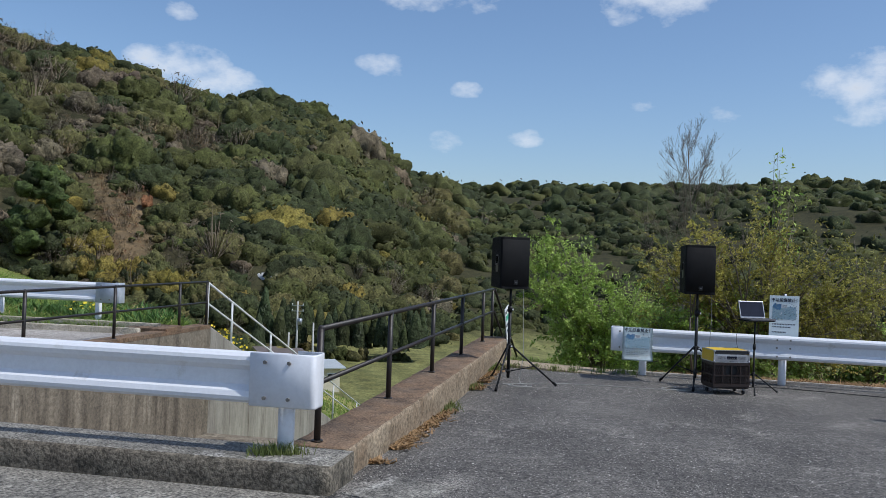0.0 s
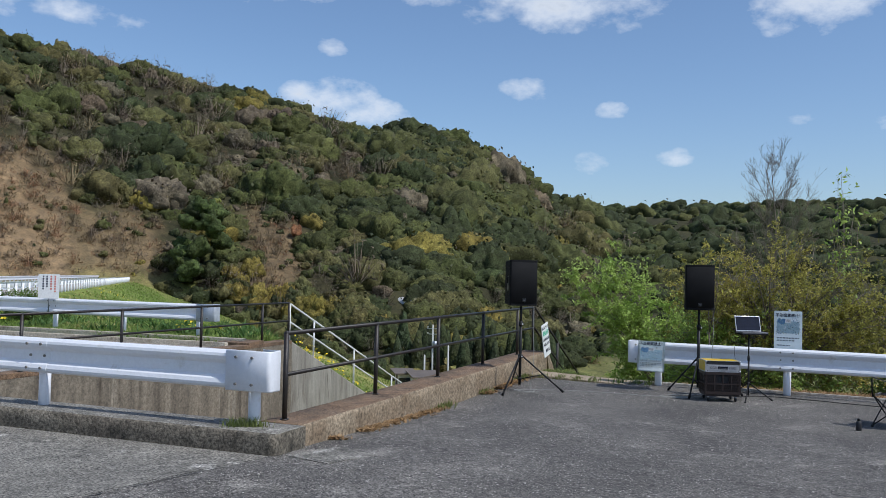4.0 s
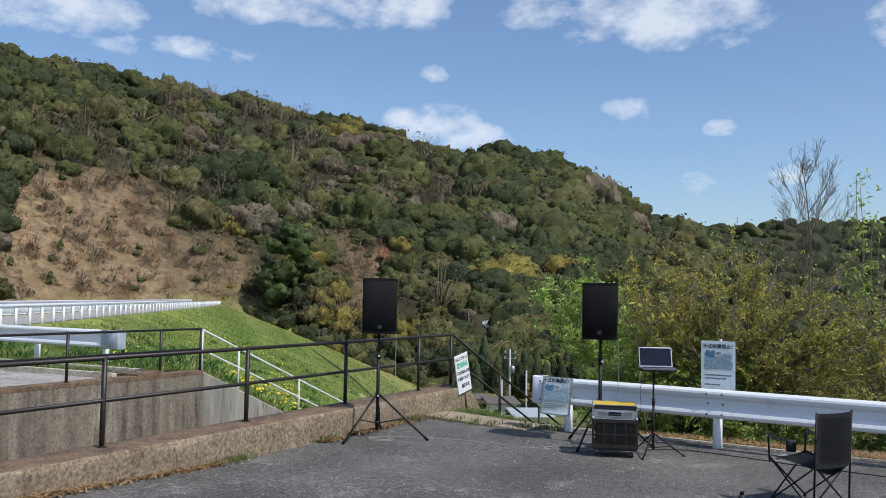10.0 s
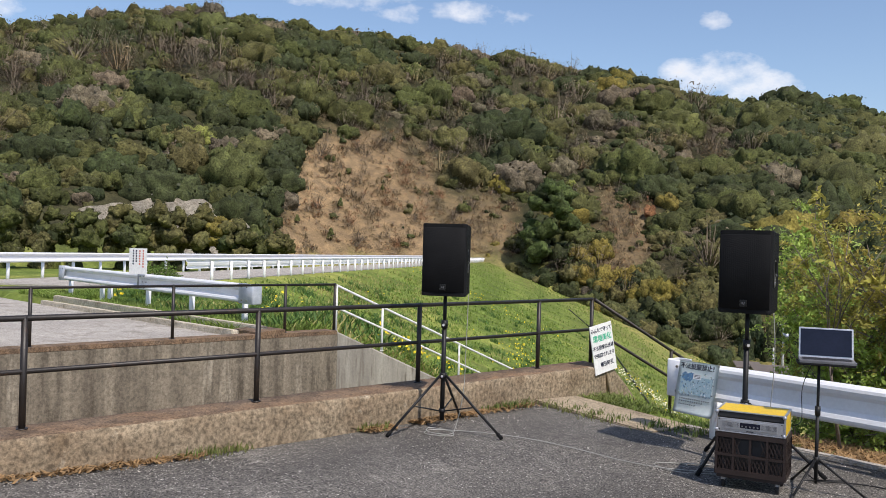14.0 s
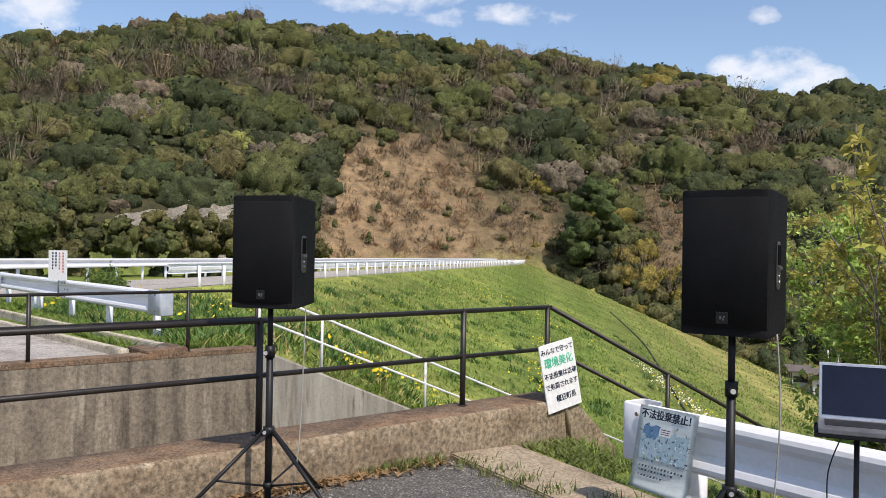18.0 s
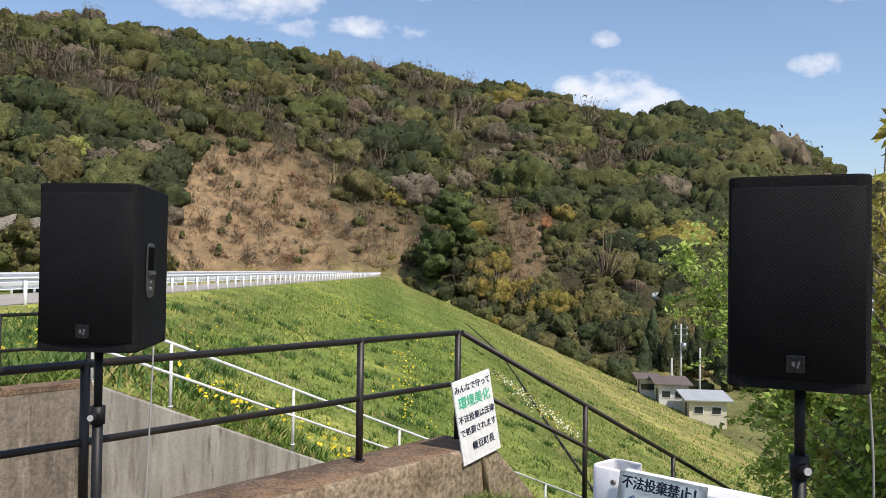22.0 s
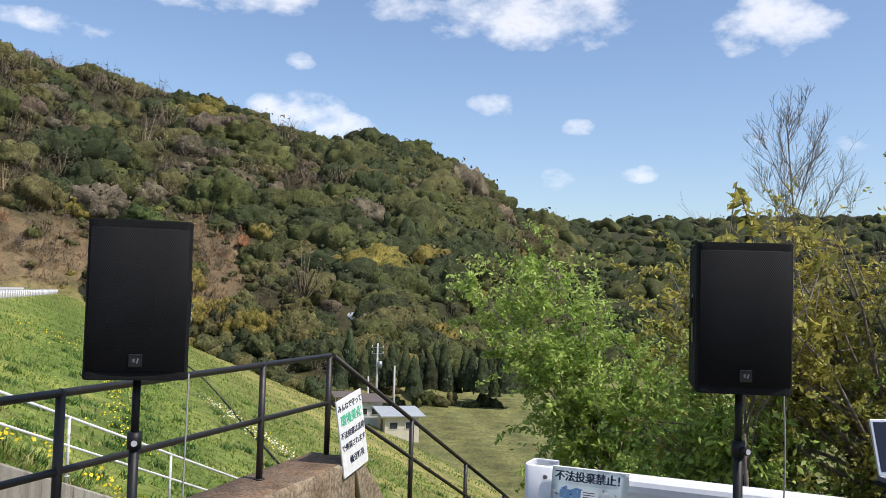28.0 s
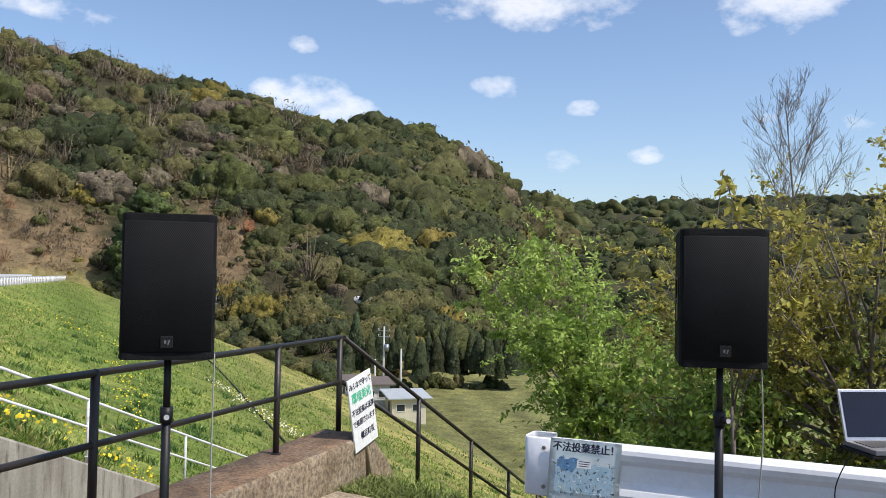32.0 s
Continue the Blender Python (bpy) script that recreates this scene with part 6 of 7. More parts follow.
def tree(name, base, crowns, leaf, label, n_leaf=5000, size=0.055, trunk=0.09, seed=1, limbs=26, bare=False, drop=0.8, twig=60):
    """Trunk, limbs that reach into the crown's lobes, and leaves along the twigs. crowns: (x, y, z, rx, ry, rz)."""
    rng = np.random.default_rng(seed)
    b = Vector(base)
    ob = thing(name, base, label, "tree")
    lobes = np.array(crowns, float)
    mid = Vector(lobes[:, :3].mean(0))
    fork = b.lerp(mid, 0.72 if bare else 0.45)
    fork += Vector(rng.normal(0, 0.08, 3))
    part("trunk", tube(bmesh.new(), [b - b, b.lerp(fork, 0.5) + Vector(rng.normal(0, 0.04, 3)) - b, fork - b], trunk, 10, r2=trunk * 0.6), M_BARK, ob)
    bm = bmesh.new()
    tips = []

    def spray(q, d, length, r, level):
        """A curved twig from q along d, with finer ones off it."""
        pts, p, dd = [q], q, d.normalized()
        for _ in range(3):
            dd = (dd + Vector(rng.normal(0, 0.16, 3)) + Vector((0, 0, 0.1 if bare else -0.06))).normalized()
            p = p + dd * length / 3
            pts.append(p)
        tube(bm, [v - b for v in pts], r, 4, r2=max(0.0012, r * 0.35))
        tips.extend(zip(pts, pts[1:]))
        if level:
            for _ in range(4 if bare else 3):
                i = int(rng.integers(0, 3))
                st = pts[i].lerp(pts[i + 1], rng.uniform(0, 1))
                side = Vector(rng.normal(0, 1, 3))
                spray(st, dd + side.normalized() * (0.55 if bare else 0.9), length * rng.uniform(0.45, 0.75), r * 0.55, level - 1)

    for i in range(limbs):
        lb = lobes[i % len(lobes)]
        d = rng.normal(0, 1, 3)
        d /= np.linalg.norm(d)
        d[2] = abs(d[2]) if bare else d[2]
        tip = Vector(lb[:3] + d * lb[3:] * rng.uniform(0.5, 0.95))
        s = fork.lerp(b, rng.uniform(-0.15, 0.25))
        m1 = s.lerp(tip, 0.35) + Vector((0, 0, 0.12 * (tip - s).length)) * rng.uniform(0, 1) + Vector(rng.normal(0, 0.08, 3))
        m2 = s.lerp(tip, 0.7) + Vector(rng.normal(0, 0.1, 3))
        tube(bm, [s - b, m1 - b, m2 - b, tip - b], trunk * (0.16 if bare else 0.26), 6, r2=0.004)
        out = (Vector(d) * 0.8 + (tip - m2).normalized()).normalized()
        size_l = float(min(lb[3:]))
        for k in range(twig // 10):
            u = rng.uniform(0.3, 1)
            q = m1.lerp(m2, (u - 0.3) / 0.4) if u < 0.7 else m2.lerp(tip, (u - 0.7) / 0.3)
            e = out + Vector(rng.normal(0, 0.55, 3)) + Vector((0, 0, 0.7 if bare else 0.1))
            spray(q, e, size_l * rng.uniform(0.35, 0.75), 0.0045 if bare else 0.0045, 2 if bare else 1)
    part("branchwork", bm, M_BARK, ob)
    if bare:
        return ob
    n1 = int(n_leaf * drop)
    # leaves along the twigs, and some on the lobes' skins
    T = np.array([[*(p - b), *(e - b)] for p, e in tips])
    pick_t = rng.integers(0, len(T), n1)
    u = rng.uniform(0, 1.1, (n1, 1))
    P1 = T[pick_t, :3] * (1 - u) + T[pick_t, 3:] * u + rng.normal(0, size * 0.65, (n1, 3))
    n2 = n_leaf - n1
    L = lobes[rng.integers(0, len(lobes), n2)]
    d = rng.normal(0, 1, (n2, 3))
    d /= np.linalg.norm(d, axis=1)[:, None]
    lump = 0.82 + 0.2 * np.sin(d[:, 0] * 7 + L[:, 0] * 3) * np.cos(d[:, 1] * 6 + L[:, 2] * 5) + 0.12 * np.sin(d[:, 2] * 11)
    P2 = L[:, :3] + d * L[:, 3:] * (lump * rng.uniform(0.6, 1.0, n2) ** 0.7)[:, None] - np.array(base)
    P = np.r_[P1, P2]
    nr = rng.normal(0, 0.5, (len(P), 3)) + [0, -0.1, 0.5]
    qv, qf = cards(P, nr, size, rng, slim=0.55, tilt=0.4)
    lv = new("crown", np_mesh("crown", qv, qf, [leaf]))
    lv.parent = ob
    return ob


def bank(x, y):
    return float(land(np.array(x), np.array(y))[0])


tree("tree", (1.8, 14.2, bank(1.8, 14.2)), [(0.05, 14.0, 1.85, 0.85, 0.7, 0.55), (0.95, 13.8, 1.55, 0.9, 0.9, 0.95), (1.6, 13.6, 0.8, 1.25, 1.0, 1.15), (1.7, 13.5, -0.5, 1.3, 1.0, 0.9), (2.6, 13.2, 0.5, 1.1, 0.9, 1.1), (2.7, 12.9, -0.9, 1.0, 0.8, 0.8)],
     M_LEAF_G, "small tree in fresh green leaf on the bank", 50000, 0.037, 0.07, 3, 70, drop=0.93)
tree("tree", (4.3, 9.7, bank(4.3, 9.7)), [(3.0, 8.9, 1.4, 0.55, 0.6, 0.85), (3.6, 9.0, 1.65, 0.75, 0.7, 0.8), (4.4, 9.1, 1.9, 0.9, 0.8, 0.95), (5.2, 9.2, 1.85, 0.9, 0.8, 0.95), (4.6, 9.3, 0.9, 1.0, 0.7, 0.7), (5.4, 9.3, 0.5, 1.0, 0.8, 0.7), (6.0, 9.3, 1.3, 0.9, 0.8, 0.95)],
     M_LEAF_Y, "broad tree in yellow-green young leaf behind the guardrail", 52000, 0.023, 0.08, 5, 90, drop=0.97)
tree("sapling", (3.35, 8.4, bank(3.35, 8.4)), [(3.2, 8.0, 2.2, 0.1, 0.1, 0.35), (3.35, 8.3, 1.8, 0.3, 0.2, 0.3), (3.7, 8.4, 2.1, 0.15, 0.1, 0.3)], M_LEAF_Y, "slim upright shoots with sparse yellow leaves", 240, 0.045, 0.02, 15, 7, drop=0.8, twig=30)
tree("tree", (6.6, 12.0, bank(6.6, 12.0)), [(6.3, 11.4, 1.5, 1.3, 1.1, 1.2), (7.4, 11.6, 1.1, 1.4, 1.1, 1.3), (6.0, 11.2, 0.4, 1.2, 1.0, 1.1), (8.3, 11.8, 0.6, 1.3, 1.1, 1.2)],
     M_LEAF_O, "broad tree in sparse olive leaf behind the guardrail", 7000, 0.05, 0.09, 6, 50, drop=0.9)
tree("tree", (10.3, 12.4, bank(10.3, 12.4)), [(10.0, 11.8, 1.3, 1.5, 1.2, 1.4), (11.4, 12.0, 1.0, 1.4, 1.2, 1.4), (9.3, 11.8, 0.4, 1.2, 1.0, 1.2)], M_LEAF_O, "broad tree in sparse olive leaf behind the guardrail", 4200, 0.055, 0.09, 7, 34, drop=0.9)
tree("tree", (5.9, 15.6, bank(5.9, 15.6)), [(5.9, 15.5, 4.2, 0.3, 0.3, 0.45), (5.6, 15.5, 3.5, 0.45, 0.3, 0.4), (6.2, 15.4, 3.3, 0.5, 0.3, 0.35), (5.9, 15.5, 2.4, 0.6, 0.4, 0.6)], M_LEAF_G, "slender young tree with sparse new leaves", 420, 0.06, 0.04, 8, 12, drop=0.85)
tree("tree", (3.5, 9.6, bank(3.5, 9.6)), [(3.1, 9.0, 0.75, 0.75, 0.6, 0.6), (3.9, 9.0, 0.6, 0.9, 0.6, 0.6), (2.7, 9.3, 0.2, 0.7, 0.6, 0.6), (3.6, 9.1, -0.1, 1.0, 0.6, 0.6), (4.7, 9.1, 0.15, 0.9, 0.6, 0.6)],
     M_LEAF_G, "low bushy tree in fresh green leaf behind the guardrail", 19000, 0.033, 0.05, 17, 55, drop=0.9)


def bare_tree(base, top, spread, seed, label):
    """A leafless tree: a leader with ascending boughs that divide three times."""
    rng = np.random.default_rng(seed)
    b = Vector(base)
    ob = thing("tree", base, label, "tree")
    h = top - b.z
    stem = [Vector((0.1 * math.sin(k * 1.7), 0.08 * math.cos(k * 2.3), h * k / 6)) for k in range(7)]
    part("trunk", tube(bmesh.new(), stem, 0.085, 8, r2=0.008), M_BARK, ob)
    bm = bmesh.new()

    def grow(q, d, length, r, level):
        pts, p = [q], q
        for _ in range(3):
            d = (d + Vector(rng.normal(0, 0.1, 3)) + Vector((0, 0, 0.16))).normalized()
            p = p + d * length / 3
            pts.append(p)
        tube(bm, pts, r, 4, r2=max(0.003, r * 0.3), cap=False)
        if level:
            for k in range(6 if level > 1 else 4):
                i = int(rng.integers(0, 3))
                side = Vector(rng.normal(0, 1, 3)).normalized()
                grow(pts[i].lerp(pts[i + 1], rng.uniform(0.2, 1)), d + side * 0.75, length * rng.uniform(0.4, 0.65), r * 0.5, level - 1)
    for k in range(17):
        u = 0.56 + 0.42 * k / 16
        i = min(5, int(u * 6))
        a = k * 2.4
        q = stem[i].lerp(stem[i + 1], u * 6 - i)
        grow(q, Vector((math.cos(a), math.sin(a), 0.6 + 0.9 * (k / 16))), spread * (1.15 - 0.75 * k / 16), 0.015, 3)
    part("branchwork", bm, M_BARK, ob)
    return ob


bare_tree((4.25, 21.8, bank(4.25, 21.8)), 5.3, 1.9, 9, "tall bare tree with fine upright twigs")
# undergrowth on the bank
rngu = np.random.default_rng(21)
for i in range(13):
    ux, uy = 3.2 + i * 0.6 + rngu.uniform(-0.3, 0.3), 10.2 + rngu.uniform(-0.5, 1.1)
    uz = bank(ux, uy)
    tree("shrub", (ux, uy, uz), [(ux, uy, uz + 0.75, 0.75, 0.6, 0.75), (ux + 0.4, uy - 0.1, uz + 0.5, 0.6, 0.5, 0.6)], M_LEAF_D if i % 3 else M_LEAF_G, "low leafy shrub on the bank behind the guardrail", 1700, 0.036, 0.025, 50 + i, 10, twig=30)
tree("shrub", (-13.6, 9.5, 0.24), [(-13.6, 9.5, 0.75, 0.66, 0.5, 0.5), (-13.3, 9.5, 0.62, 0.55, 0.45, 0.42)], M_LEAF_D, "round clipped green shrub by the dam road", 6000, 0.03, 0.03, 90, 10, drop=0.25)


# ---- grass and flowers ----
M_BLADE = leaf_material("grass blades", (0.17, 0.26, 0.045), (0.25, 0.32, 0.08), back=0.3)
M_CLUMP = leaf_material("dark clump leaves", (0.075, 0.15, 0.035), (0.11, 0.19, 0.05), back=0.25)
M_STRAW = leaf_material("straw-coloured grass", (0.34, 0.31, 0.11), (0.42, 0.36, 0.15), back=0.25)
M_WEED = leaf_material("weed leaves", (0.11, 0.17, 0.04), (0.2, 0.21, 0.07), back=0.25)
M_DRY = leaf_material("dry leaves and stalks", (0.26, 0.16, 0.075), (0.34, 0.22, 0.11), back=0.15)
M_PETAL = leaf_material("yellow petals", (0.8, 0.6, 0.02), (0.85, 0.68, 0.06), back=0.2, vary=0.15)
M_WPETAL = leaf_material("pale petals", (0.75, 0.74, 0.6), (0.8, 0.78, 0.5), back=0.2, vary=0.15)


def blades(name, label, P, height, width, mat, seed, lean=0.35, cat="grass"):
    rng = np.random.default_rng(seed)
    n = len(P)
    a = rng.uniform(0, math.tau, n)
    s = np.c_[np.cos(a), np.sin(a), np.zeros(n)]
    ln = rng.normal(0, lean, (n, 3)) * [1, 1, 0]
    h = height * rng.uniform(0.5, 1.3, (n, 1))
    tip = P + (ln + [0, 0, 1]) * h
    midp = P + (ln * 0.35 + [0, 0, 0.55]) * h
    w = width * rng.uniform(0.7, 1.3, (n, 1))
    v = np.stack([P - s * w, P + s * w, midp + s * w * 0.8, midp - s * w * 0.8], 1).reshape(-1, 3)
    v2 = np.stack([midp - s * w * 0.8, midp + s * w * 0.8, tip + s * w * 0.12, tip - s * w * 0.12], 1).reshape(-1, 3)
    f = np.arange(4 * n).reshape(n, 4)
    ob = new(name, np_mesh(name, np.r_[v, v2], np.r_[f, f + 4 * n], [mat]))
    return tagged(ob, label, cat, kind="stuff")


def scatter(n, rng, fx, fy, ok=None, zf=None):
    x, y = fx(n), fy(n)
    z = land(x, y)[0] if zf is None else zf(x, y)
    k = np.ones(n, bool) if ok is None else ok(x, y, z)
    return np.c_[x, y, z - 0.01][k]


rg = np.random.default_rng(31)
clump = lambda x, y: bumps(x, y, 0.35, 2.0) + 0.5 * bumps(x, y, 0.9, 5.0) > -0.35
# turf on the near shoulder of the dam, thinning with distance
P = scatter(60000, rg, lambda n: rg.uniform(-17, -5.55, n), lambda n: 7.25 + rg.exponential(4.0, n), lambda x, y, z: clump(x, y) & (y < 24) & ((x < -6) | (y > 7.7)))
blades("turf", "long spring grass on the dam's shoulder", P, 0.13, 0.011, M_BLADE, 1, lean=0.75)
P = scatter(50000, rg, lambda n: rg.uniform(-45, -5.55, n), lambda n: rg.uniform(9, 60, n), lambda x, y, z: (dam_coords(x, y)[1] > 0.9) & (bumps(x, y, 1.2, 7.0) > -0.2))
blades("turf", "tufted grass on the dam slope", P, 0.12, 0.024, M_BLADE, 2, lean=0.7)
P = scatter(40000, rg, lambda n: rg.uniform(-110, -5.6, n), lambda n: rg.uniform(12, 130, n), lambda x, y, z: (dam_coords(x, y)[1] > 0.9) & (dam_coords(x, y)[1] < 46) & (bumps(x, y, 2.5, 3.0) > -0.3) & (z > -13.9))
blades("turf", "coarse grass tufts on the far dam slope", P, 0.18, 0.05, M_BLADE, 12)
# straw-coloured patches, and darker clumps of bulbs and weeds, over the slope
P = scatter(42000, rg, lambda n: rg.uniform(-45, -5.55, n), lambda n: 8 + rg.exponential(14, n), lambda x, y, z: (dam_coords(x, y)[1] > 0.9) & (y < 75) & (bumps(x, y, 2.1, 8.0) + 0.6 * bumps(x, y, 0.6, 2.0) > 0.25))
blades("turf", "straw-coloured dry grass in patches on the slope", P, 0.15, 0.022, M_STRAW, 13, lean=0.7)
C = scatter(620, rg, lambda n: rg.uniform(-40, -5.8, n), lambda n: 8 + rg.exponential(11, n), lambda x, y, z: (dam_coords(x, y)[1] > 1.5) & (y < 60))
C = np.repeat(C, 46, axis=0)
C[:, :2] += rg.normal(0, 0.16, (len(C), 2)) * np.repeat(rg.uniform(0.5, 1.8, len(C) // 46), 46)[:, None]
C[:, 2] = land(C[:, 0], C[:, 1])[0] - 0.01
C = C[C[:, 0] < -5.6]
blades("leaf_clumps", "dark green leaf clumps dotted over the slope", C, 0.24, 0.02, M_CLUMP, 14, lean=0.55, cat="weeds")
# weeds at the yard's edge, dry leaves and stalks under the guardrail
edge = lambda x, y: ((x > 2.3) | (y > 8.25 - 0.16 * (x - 0.4))) & (y > 7.72 - 0.075 * (x - 2.1))
P = scatter(40000, rg, lambda n: rg.uniform(0.25, 9.5, n), lambda n: rg.uniform(7.55, 10.2, n), lambda x, y, z: clump(x, y) & edge(x, y) & ((x < 2.9) | (bumps(x, y, 0.45, 6.0) > 0.3) | (y > 8.7)))
blades("weeds", "green weeds along the yard's edge and bank", P, 0.07, 0.009, M_WEED, 3, lean=0.95)
P = scatter(1500, rg, lambda n: rg.uniform(0.3, 4.5, n), lambda n: rg.uniform(7.6, 9.4, n), lambda x, y, z: edge(x, y) & (bumps(x, y, 0.3, 2.0) > 0.1))
blades("weeds", "taller grass tufts at the yard's edge", P, 0.13, 0.005, M_BLADE, 15, lean=0.5)
P = scatter(21000, rg, lambda n: rg.uniform(2.7, 9.5, n), lambda n: rg.uniform(7.3, 9.1, n), lambda x, y, z: (bumps(x, y, 0.5, 9.0) > -0.45) & (y > 7.72 - 0.075 * (x - 2.1)))
P[:, 2] += 0.01
blades("dead_weeds", "dry brown leaves and stalks under the guardrail", P, 0.085, 0.014, M_DRY, 4, lean=1.5, cat="dead leaves")


def on_lot(x, y):
    return lot_z(x, y) + 0.012


P = np.c_[0.3 + np.abs(rg.normal(0, 0.07, 4400)), np.r_[rg.uniform(0.0, 7.6, 2800), rg.normal(5.1, 0.55, 1000), rg.normal(0.5, 0.5, 600)]]
keep = bumps(P[:, 0] * 0.2, P[:, 1], 0.5, 3.0) > -0.05
P = P[keep]
blades("leaf_litter", "dry brown leaf litter along the kerb", np.c_[P, on_lot(P[:, 0], P[:, 1])], 0.03, 0.012, M_DRY, 5, lean=1.6, cat="leaf litter")
spots = [(0.31, 6.75), (0.33, 6.95), (0.36, 7.15), (0.32, 3.5), (0.33, 3.25), (0.3, 5.0), (0.6, 7.4), (0.9, 7.35), (1.2, 7.3), (1.9, 7.4), (2.2, 7.45), (2.4, 7.42), (1.5, 7.32)]
P = np.concatenate([np.c_[rg.normal(x, 0.06, 70), rg.normal(y, 0.12, 70)] for x, y in spots])
P[:, 0] = np.clip(P[:, 0], 0.31, 3)
blades("kerb_weeds", "tufts of weed growing along the kerb", np.c_[P, on_lot(P[:, 0], P[:, 1])], 0.07, 0.005, M_WEED, 6)
P = np.concatenate([np.c_[rg.normal(x, 0.05, 90), rg.normal(y, 0.04, 90)] for x, y in [(-0.13, -0.46), (-0.02, -0.42), (-0.2, -0.5)]])
blades("kerb_weeds", "dull green tuft at the foot of a guardrail post", np.c_[P, np.full(len(P), 0.33)], 0.08, 0.004, M_WEED, 7, cat="weeds")


def flowers(name, label, P, mat, size, seed, lift=0.25):
    rng = np.random.default_rng(seed)
    P = P + np.c_[np.zeros((len(P), 2)), lift * rng.uniform(0.6, 1.3, len(P))]
    qv, qf = cards(P, np.tile([0.3, -0.4, 0.7], (len(P), 1)), size, rng, slim=1.2, tilt=0.5)
    tagged(new(name, np_mesh(name, qv, qf, [mat])), label, "flowers", kind="stuff")


P = scatter(2400, rg, lambda n: rg.uniform(-30, -5.6, n), lambda n: 7.8 + rg.exponential(7, n), lambda x, y, z: (bumps(x, y, 0.7, 4.0) + 0.5 * bumps(x, y, 2.0, 1.0) > 0.55) & (dam_coords(x, y)[1] > 1.2))
flowers("rape_flowers", "yellow rape flowers dotted over the turf", P, M_PETAL, 0.035, 1, 0.32)
P = scatter(260, rg, lambda n: rg.normal(-5.95, 0.25, n), lambda n: rg.uniform(10.5, 19, n), lambda x, y, z: x < -5.55)
flowers("rape_flowers", "yellow rape flowers along the channel wall", P, M_PETAL, 0.03, 2, 0.4)
def flower_row(x0, y0, x1, y1, n, spread, seed):
    """Clumps strung along a line down the slope."""
    r = np.random.default_rng(seed)
    u = np.clip(np.round(r.uniform(0, 1, n) * 13) / 13 + r.normal(0, 0.018, n), 0, 1)
    x, y = x0 + (x1 - x0) * u + r.normal(0, spread, n), y0 + (y1 - y0) * u + r.normal(0, spread, n)
    return np.c_[x, y, land(x, y)[0]]


flowers("white_flowers", "pale daffodils planted in a row across the slope", flower_row(-28, 48.2, -15.6, 37.5, 240, 0.45, 1), M_WPETAL, 0.05, 3, 0.35)
flowers("rape_flowers", "yellow flowers planted in a row across the slope", flower_row(-28, 39.7, -15, 24.9, 150, 0.5, 2), M_PETAL, 0.045, 4, 0.35)
flowers("rape_flowers", "yellow flowers planted in a row across the slope", flower_row(-28, 48.4, -15.8, 37.9, 90, 0.5, 3), M_PETAL, 0.045, 5, 0.3)
flowers("rape_flowers", "yellow flowers planted in a row across the slope", flower_row(-31.8, 46.9, -48, 50.6, 110, 1.5, 4), M_PETAL, 0.055, 6, 0.3)
drain = [(x, y, float(land(x, y)[0]) + 0.06) for x, y in [(-60, 86), (-41.7, 67), (-31, 54.5), (-21.2, 42.5), (-12.8, 32.4), (-8, 26.5)]]
cable("slope_pipe", drain, 0.05, M_RUBBER, "black hose laid down the dam slope")


# ---- valley buildings and poles ----
M_HUTWALL = material("cream hut wall", (0.62, 0.57, 0.42), (0.56, 0.52, 0.4), 0.8, 0.85, 0.2, 12, c3=(0.4, 0.36, 0.27), stain=0.1)
M_HUTWHITE = material("white hut wall", (0.7, 0.7, 0.68), (0.62, 0.62, 0.6), 0.8, 0.85, 0.2, 12)
M_ROOFGREY = material("grey sheet roof", (0.42, 0.45, 0.46), (0.36, 0.39, 0.4), 0.7, 0.6, 0.2, 8)
M_ROOFBROWN = material("brown sheet roof", (0.16, 0.13, 0.11), (0.12, 0.1, 0.085), 0.7, 0.7, 0.2, 8)
M_CONCPOLE = material("concrete pole", (0.5, 0.5, 0.48), (0.43, 0.43, 0.41), 1.0, 0.85, 0.2, 12)
M_GLASSDARK = material("dark window glass", (0.02, 0.025, 0.03), (0.03, 0.035, 0.04), 2, 0.1, 0, 10, spec=0.6)
M_FILM = material("greenhouse film", (0.55, 0.55, 0.53), (0.42, 0.43, 0.42), 0.8, 0.6, 0.1, 6)


def polar(th, r):
    x, y = CX - math.sin(radians(th)) * r, CY + math.cos(radians(th)) * r
    return x, y, bank(x, y)


def hut(th, r, W, D, H, wall, roof, label, turn, z=None):
    x, y, z0 = polar(th, r)
    ob = thing("hut", (x, y, z0 - 0.05), label, "hut", turn=turn)
    part("wall", box(bmesh.new(), (0, 0, H / 2 - 0.3), (W, D, H + 0.6), 0.02), wall, ob)
    bm = box(bmesh.new(), (0, 0, 0), (W + 1.1, D + 1.1, 0.16), 0.03, Matrix.Rotation(radians(5), 4, "X"))
    bmesh.ops.translate(bm, vec=(0, 0, H + 0.2), verts=bm.verts[:])
    part("roof", bm, roof, ob)
    for k, xx in enumerate((-W * 0.25, W * 0.22)):
        w = part("window", box(bmesh.new(), (xx, -D / 2 - 0.02, H * 0.6), (1.0, 0.08, 0.8), 0.01), M_HUTWHITE, ob)
        part("pane", box(bmesh.new(), (xx, -D / 2 - 0.065, H * 0.6), (0.84, 0.02, 0.64)), M_GLASSDARK, w)
    d = part("door", box(bmesh.new(), (-W / 2 - 0.02, -D * 0.1, 1.0), (0.08, 0.9, 2.0), 0.01), M_ROOFBROWN, ob)
    return ob


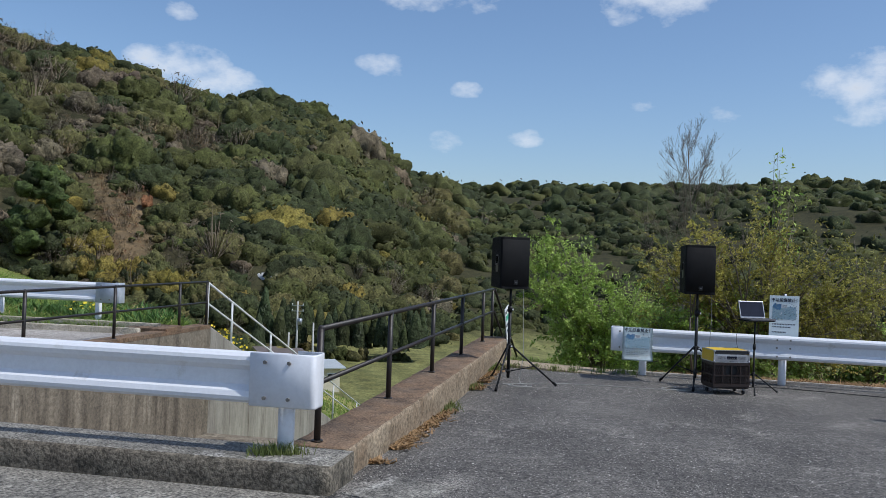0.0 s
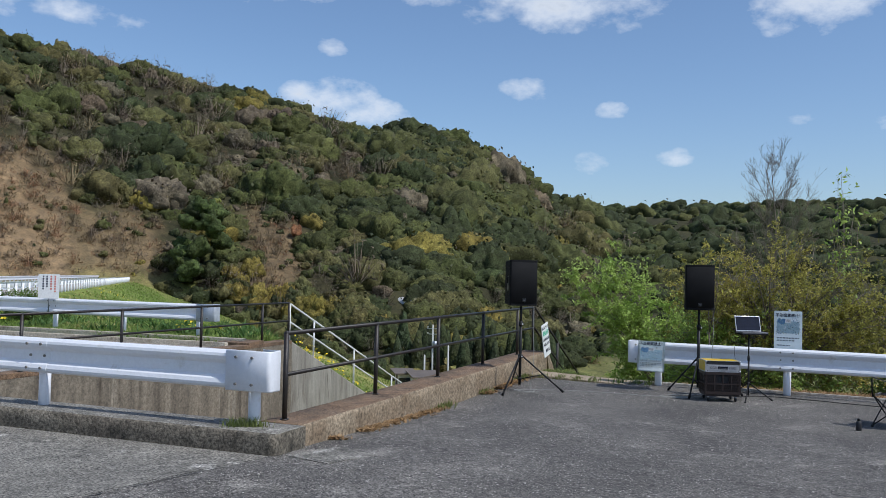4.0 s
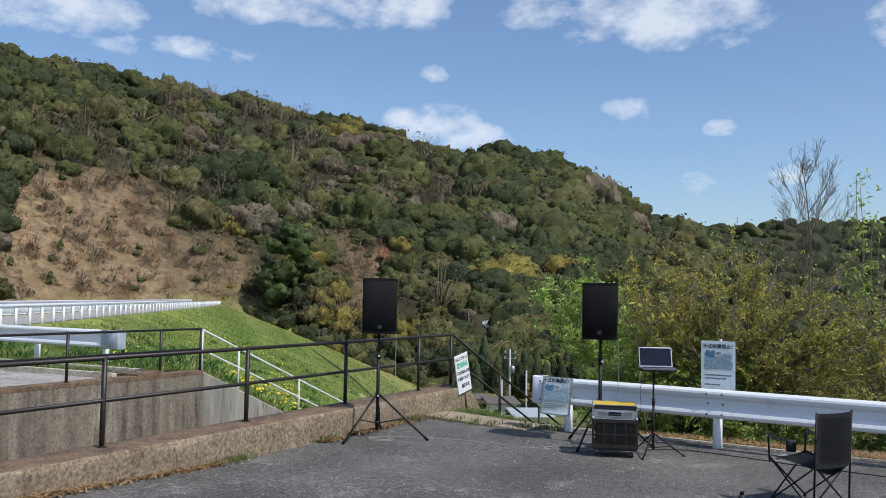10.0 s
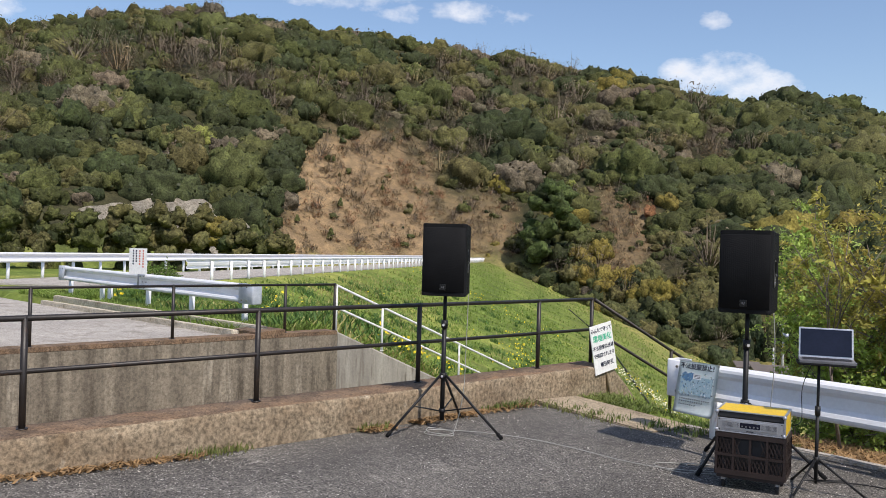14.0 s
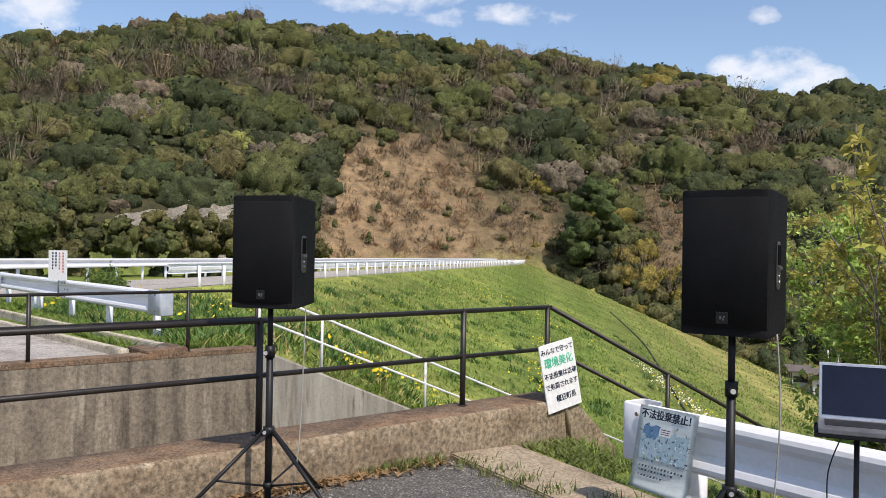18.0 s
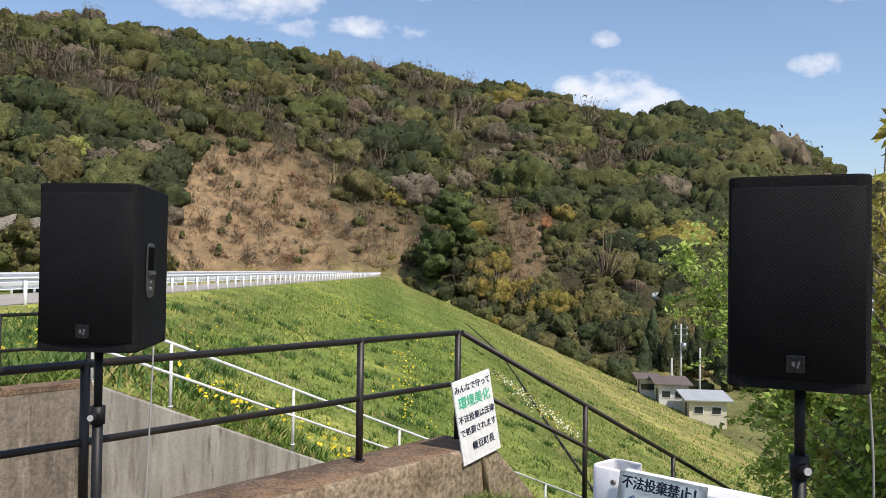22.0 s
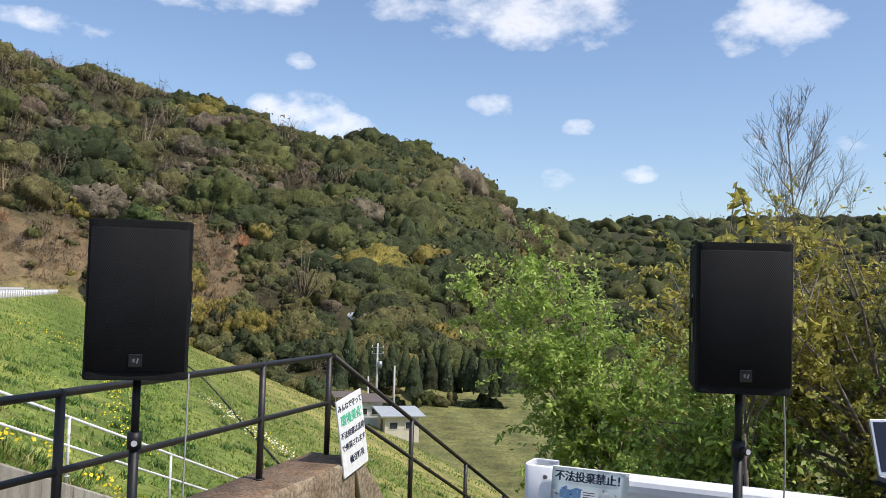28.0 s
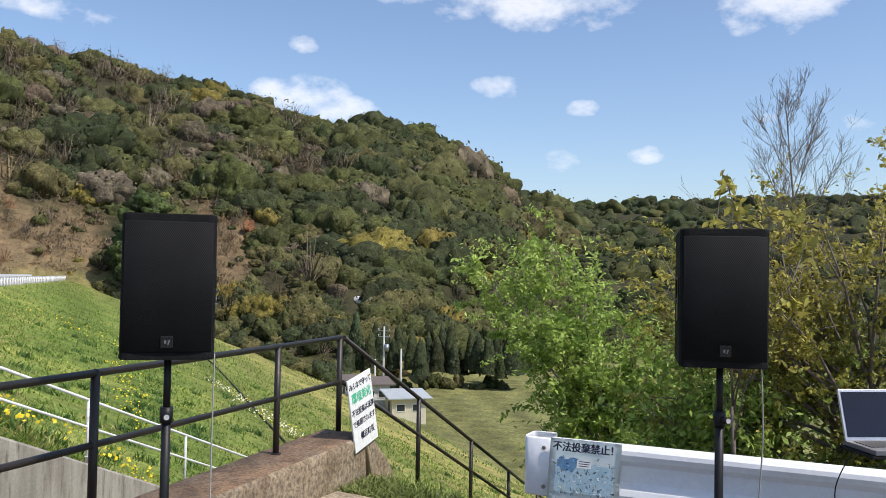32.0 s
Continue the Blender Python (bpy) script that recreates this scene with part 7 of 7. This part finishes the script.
hut(22.1, 94, 3.7, 3.6, 2.5, M_HUTWALL, M_ROOFGREY, "cream hut with a pale grey roof at the dam's foot", 35)
hut(24.15, 98, 2.9, 3.2, 2.6, M_HUTWHITE, M_ROOFBROWN, "white hut with a brown roof at the dam's foot", 35)
hut(25.6, 101, 1.8, 2.2, 2.0, M_HUTWHITE, M_ROOFBROWN, "small shed with a brown roof at the dam's foot", 35)


def utility_pole(th, r, H, arms, label):
    x, y, z = polar(th, r)
    ob = thing("utility_pole", (x, y, z), label, "pole", "utility poles")
    part("pole", tube(bmesh.new(), [(0, 0, -0.5), (0, 0, H)], 0.16, 10, r2=0.1), M_CONCPOLE, ob)
    for k in range(arms):
        part("crossarm", box(bmesh.new(), (0, 0, H - 0.5 - 0.7 * k), (1.6, 0.1, 0.1), 0.01), M_GALV, ob)
        for u in (-0.7, 0, 0.7):
            part("insulator", tube(bmesh.new(), [(u, 0, H - 0.45 - 0.7 * k), (u, 0, H - 0.25 - 0.7 * k)], 0.06, 8), M_HUTWHITE, ob)
    if arms:
        part("transformer", tube(bmesh.new(), [(0.35, 0, H - 2.9), (0.35, 0, H - 2.1)], 0.28, 12), M_GALV, ob)
    return ob


utility_pole(23.55, 103, 9.4, 2, "concrete utility pole with a transformer below the dam")
utility_pole(22.4, 104, 6.8, 0, "plain concrete pole below the dam")
utility_pole(24.1, 103, 5.2, 0, "short plain pole below the dam")


def greenhouse():
    x, y, z = polar(25.0, 151)
    ob = thing("greenhouse", (x, y, z - 2.6), "pale film greenhouse tunnel among the trees", "greenhouse", turn=-30)
    pr = [(-2.2, -1)] + [(2.2 * -math.cos(k * math.pi / 10), 1.2 + 1.6 * math.sin(k * math.pi / 10)) for k in range(11)] + [(2.2, -1)]
    part("film_cover", prism(bmesh.new(), pr, (-4, 0, 0), (1, 0, 0), 8), M_FILM, ob, smooth=False)
    for k in range(5):
        bm = tube(bmesh.new(), [(-4 + 2 * k, u, v) for u, v in pr], 0.05, 6)
        part("hoop", bm, M_GALV, ob)
    return ob


greenhouse()


def retaining_wall():
    ob = thing("retaining_wall", (0, 0, 0), "pale sprayed concrete slope facing on the hillside", "wall", kind="structure")
    for th0, th1, r, z0, z1 in ((57.8, 72.4, 138, -1.2, 9.4), (60.8, 67.4, 146, 5.0, 10.6)):
        bm = bmesh.new()
        n = 30
        lo, hi = [], []
        for i in range(n + 1):
            th = th0 + (th1 - th0) * i / n
            x, y, _ = polar(th, r)
            x2, y2, _ = polar(th, r + 5)
            e = math.sin(math.pi * i / n) ** 0.4
            lo.append(bm.verts.new((x, y, z0)))
            hi.append(bm.verts.new((x2, y2, z0 + (z1 - z0) * e * (0.85 + 0.2 * noise.noise((th * 0.7, 0, 0))))))
        for i in range(n):
            bm.faces.new((lo[i], lo[i + 1], hi[i + 1], hi[i]))
        bmesh.ops.solidify(bm, geom=bm.faces[:], thickness=0.5)
        part("facing", bm, M_RETAIN, ob)


M_RETAIN = material("sprayed concrete", (0.5, 0.45, 0.37), (0.38, 0.34, 0.28), 0.25, 0.9, 0.5, 3, c3=(0.22, 0.19, 0.14), speck=0.3)
retaining_wall()
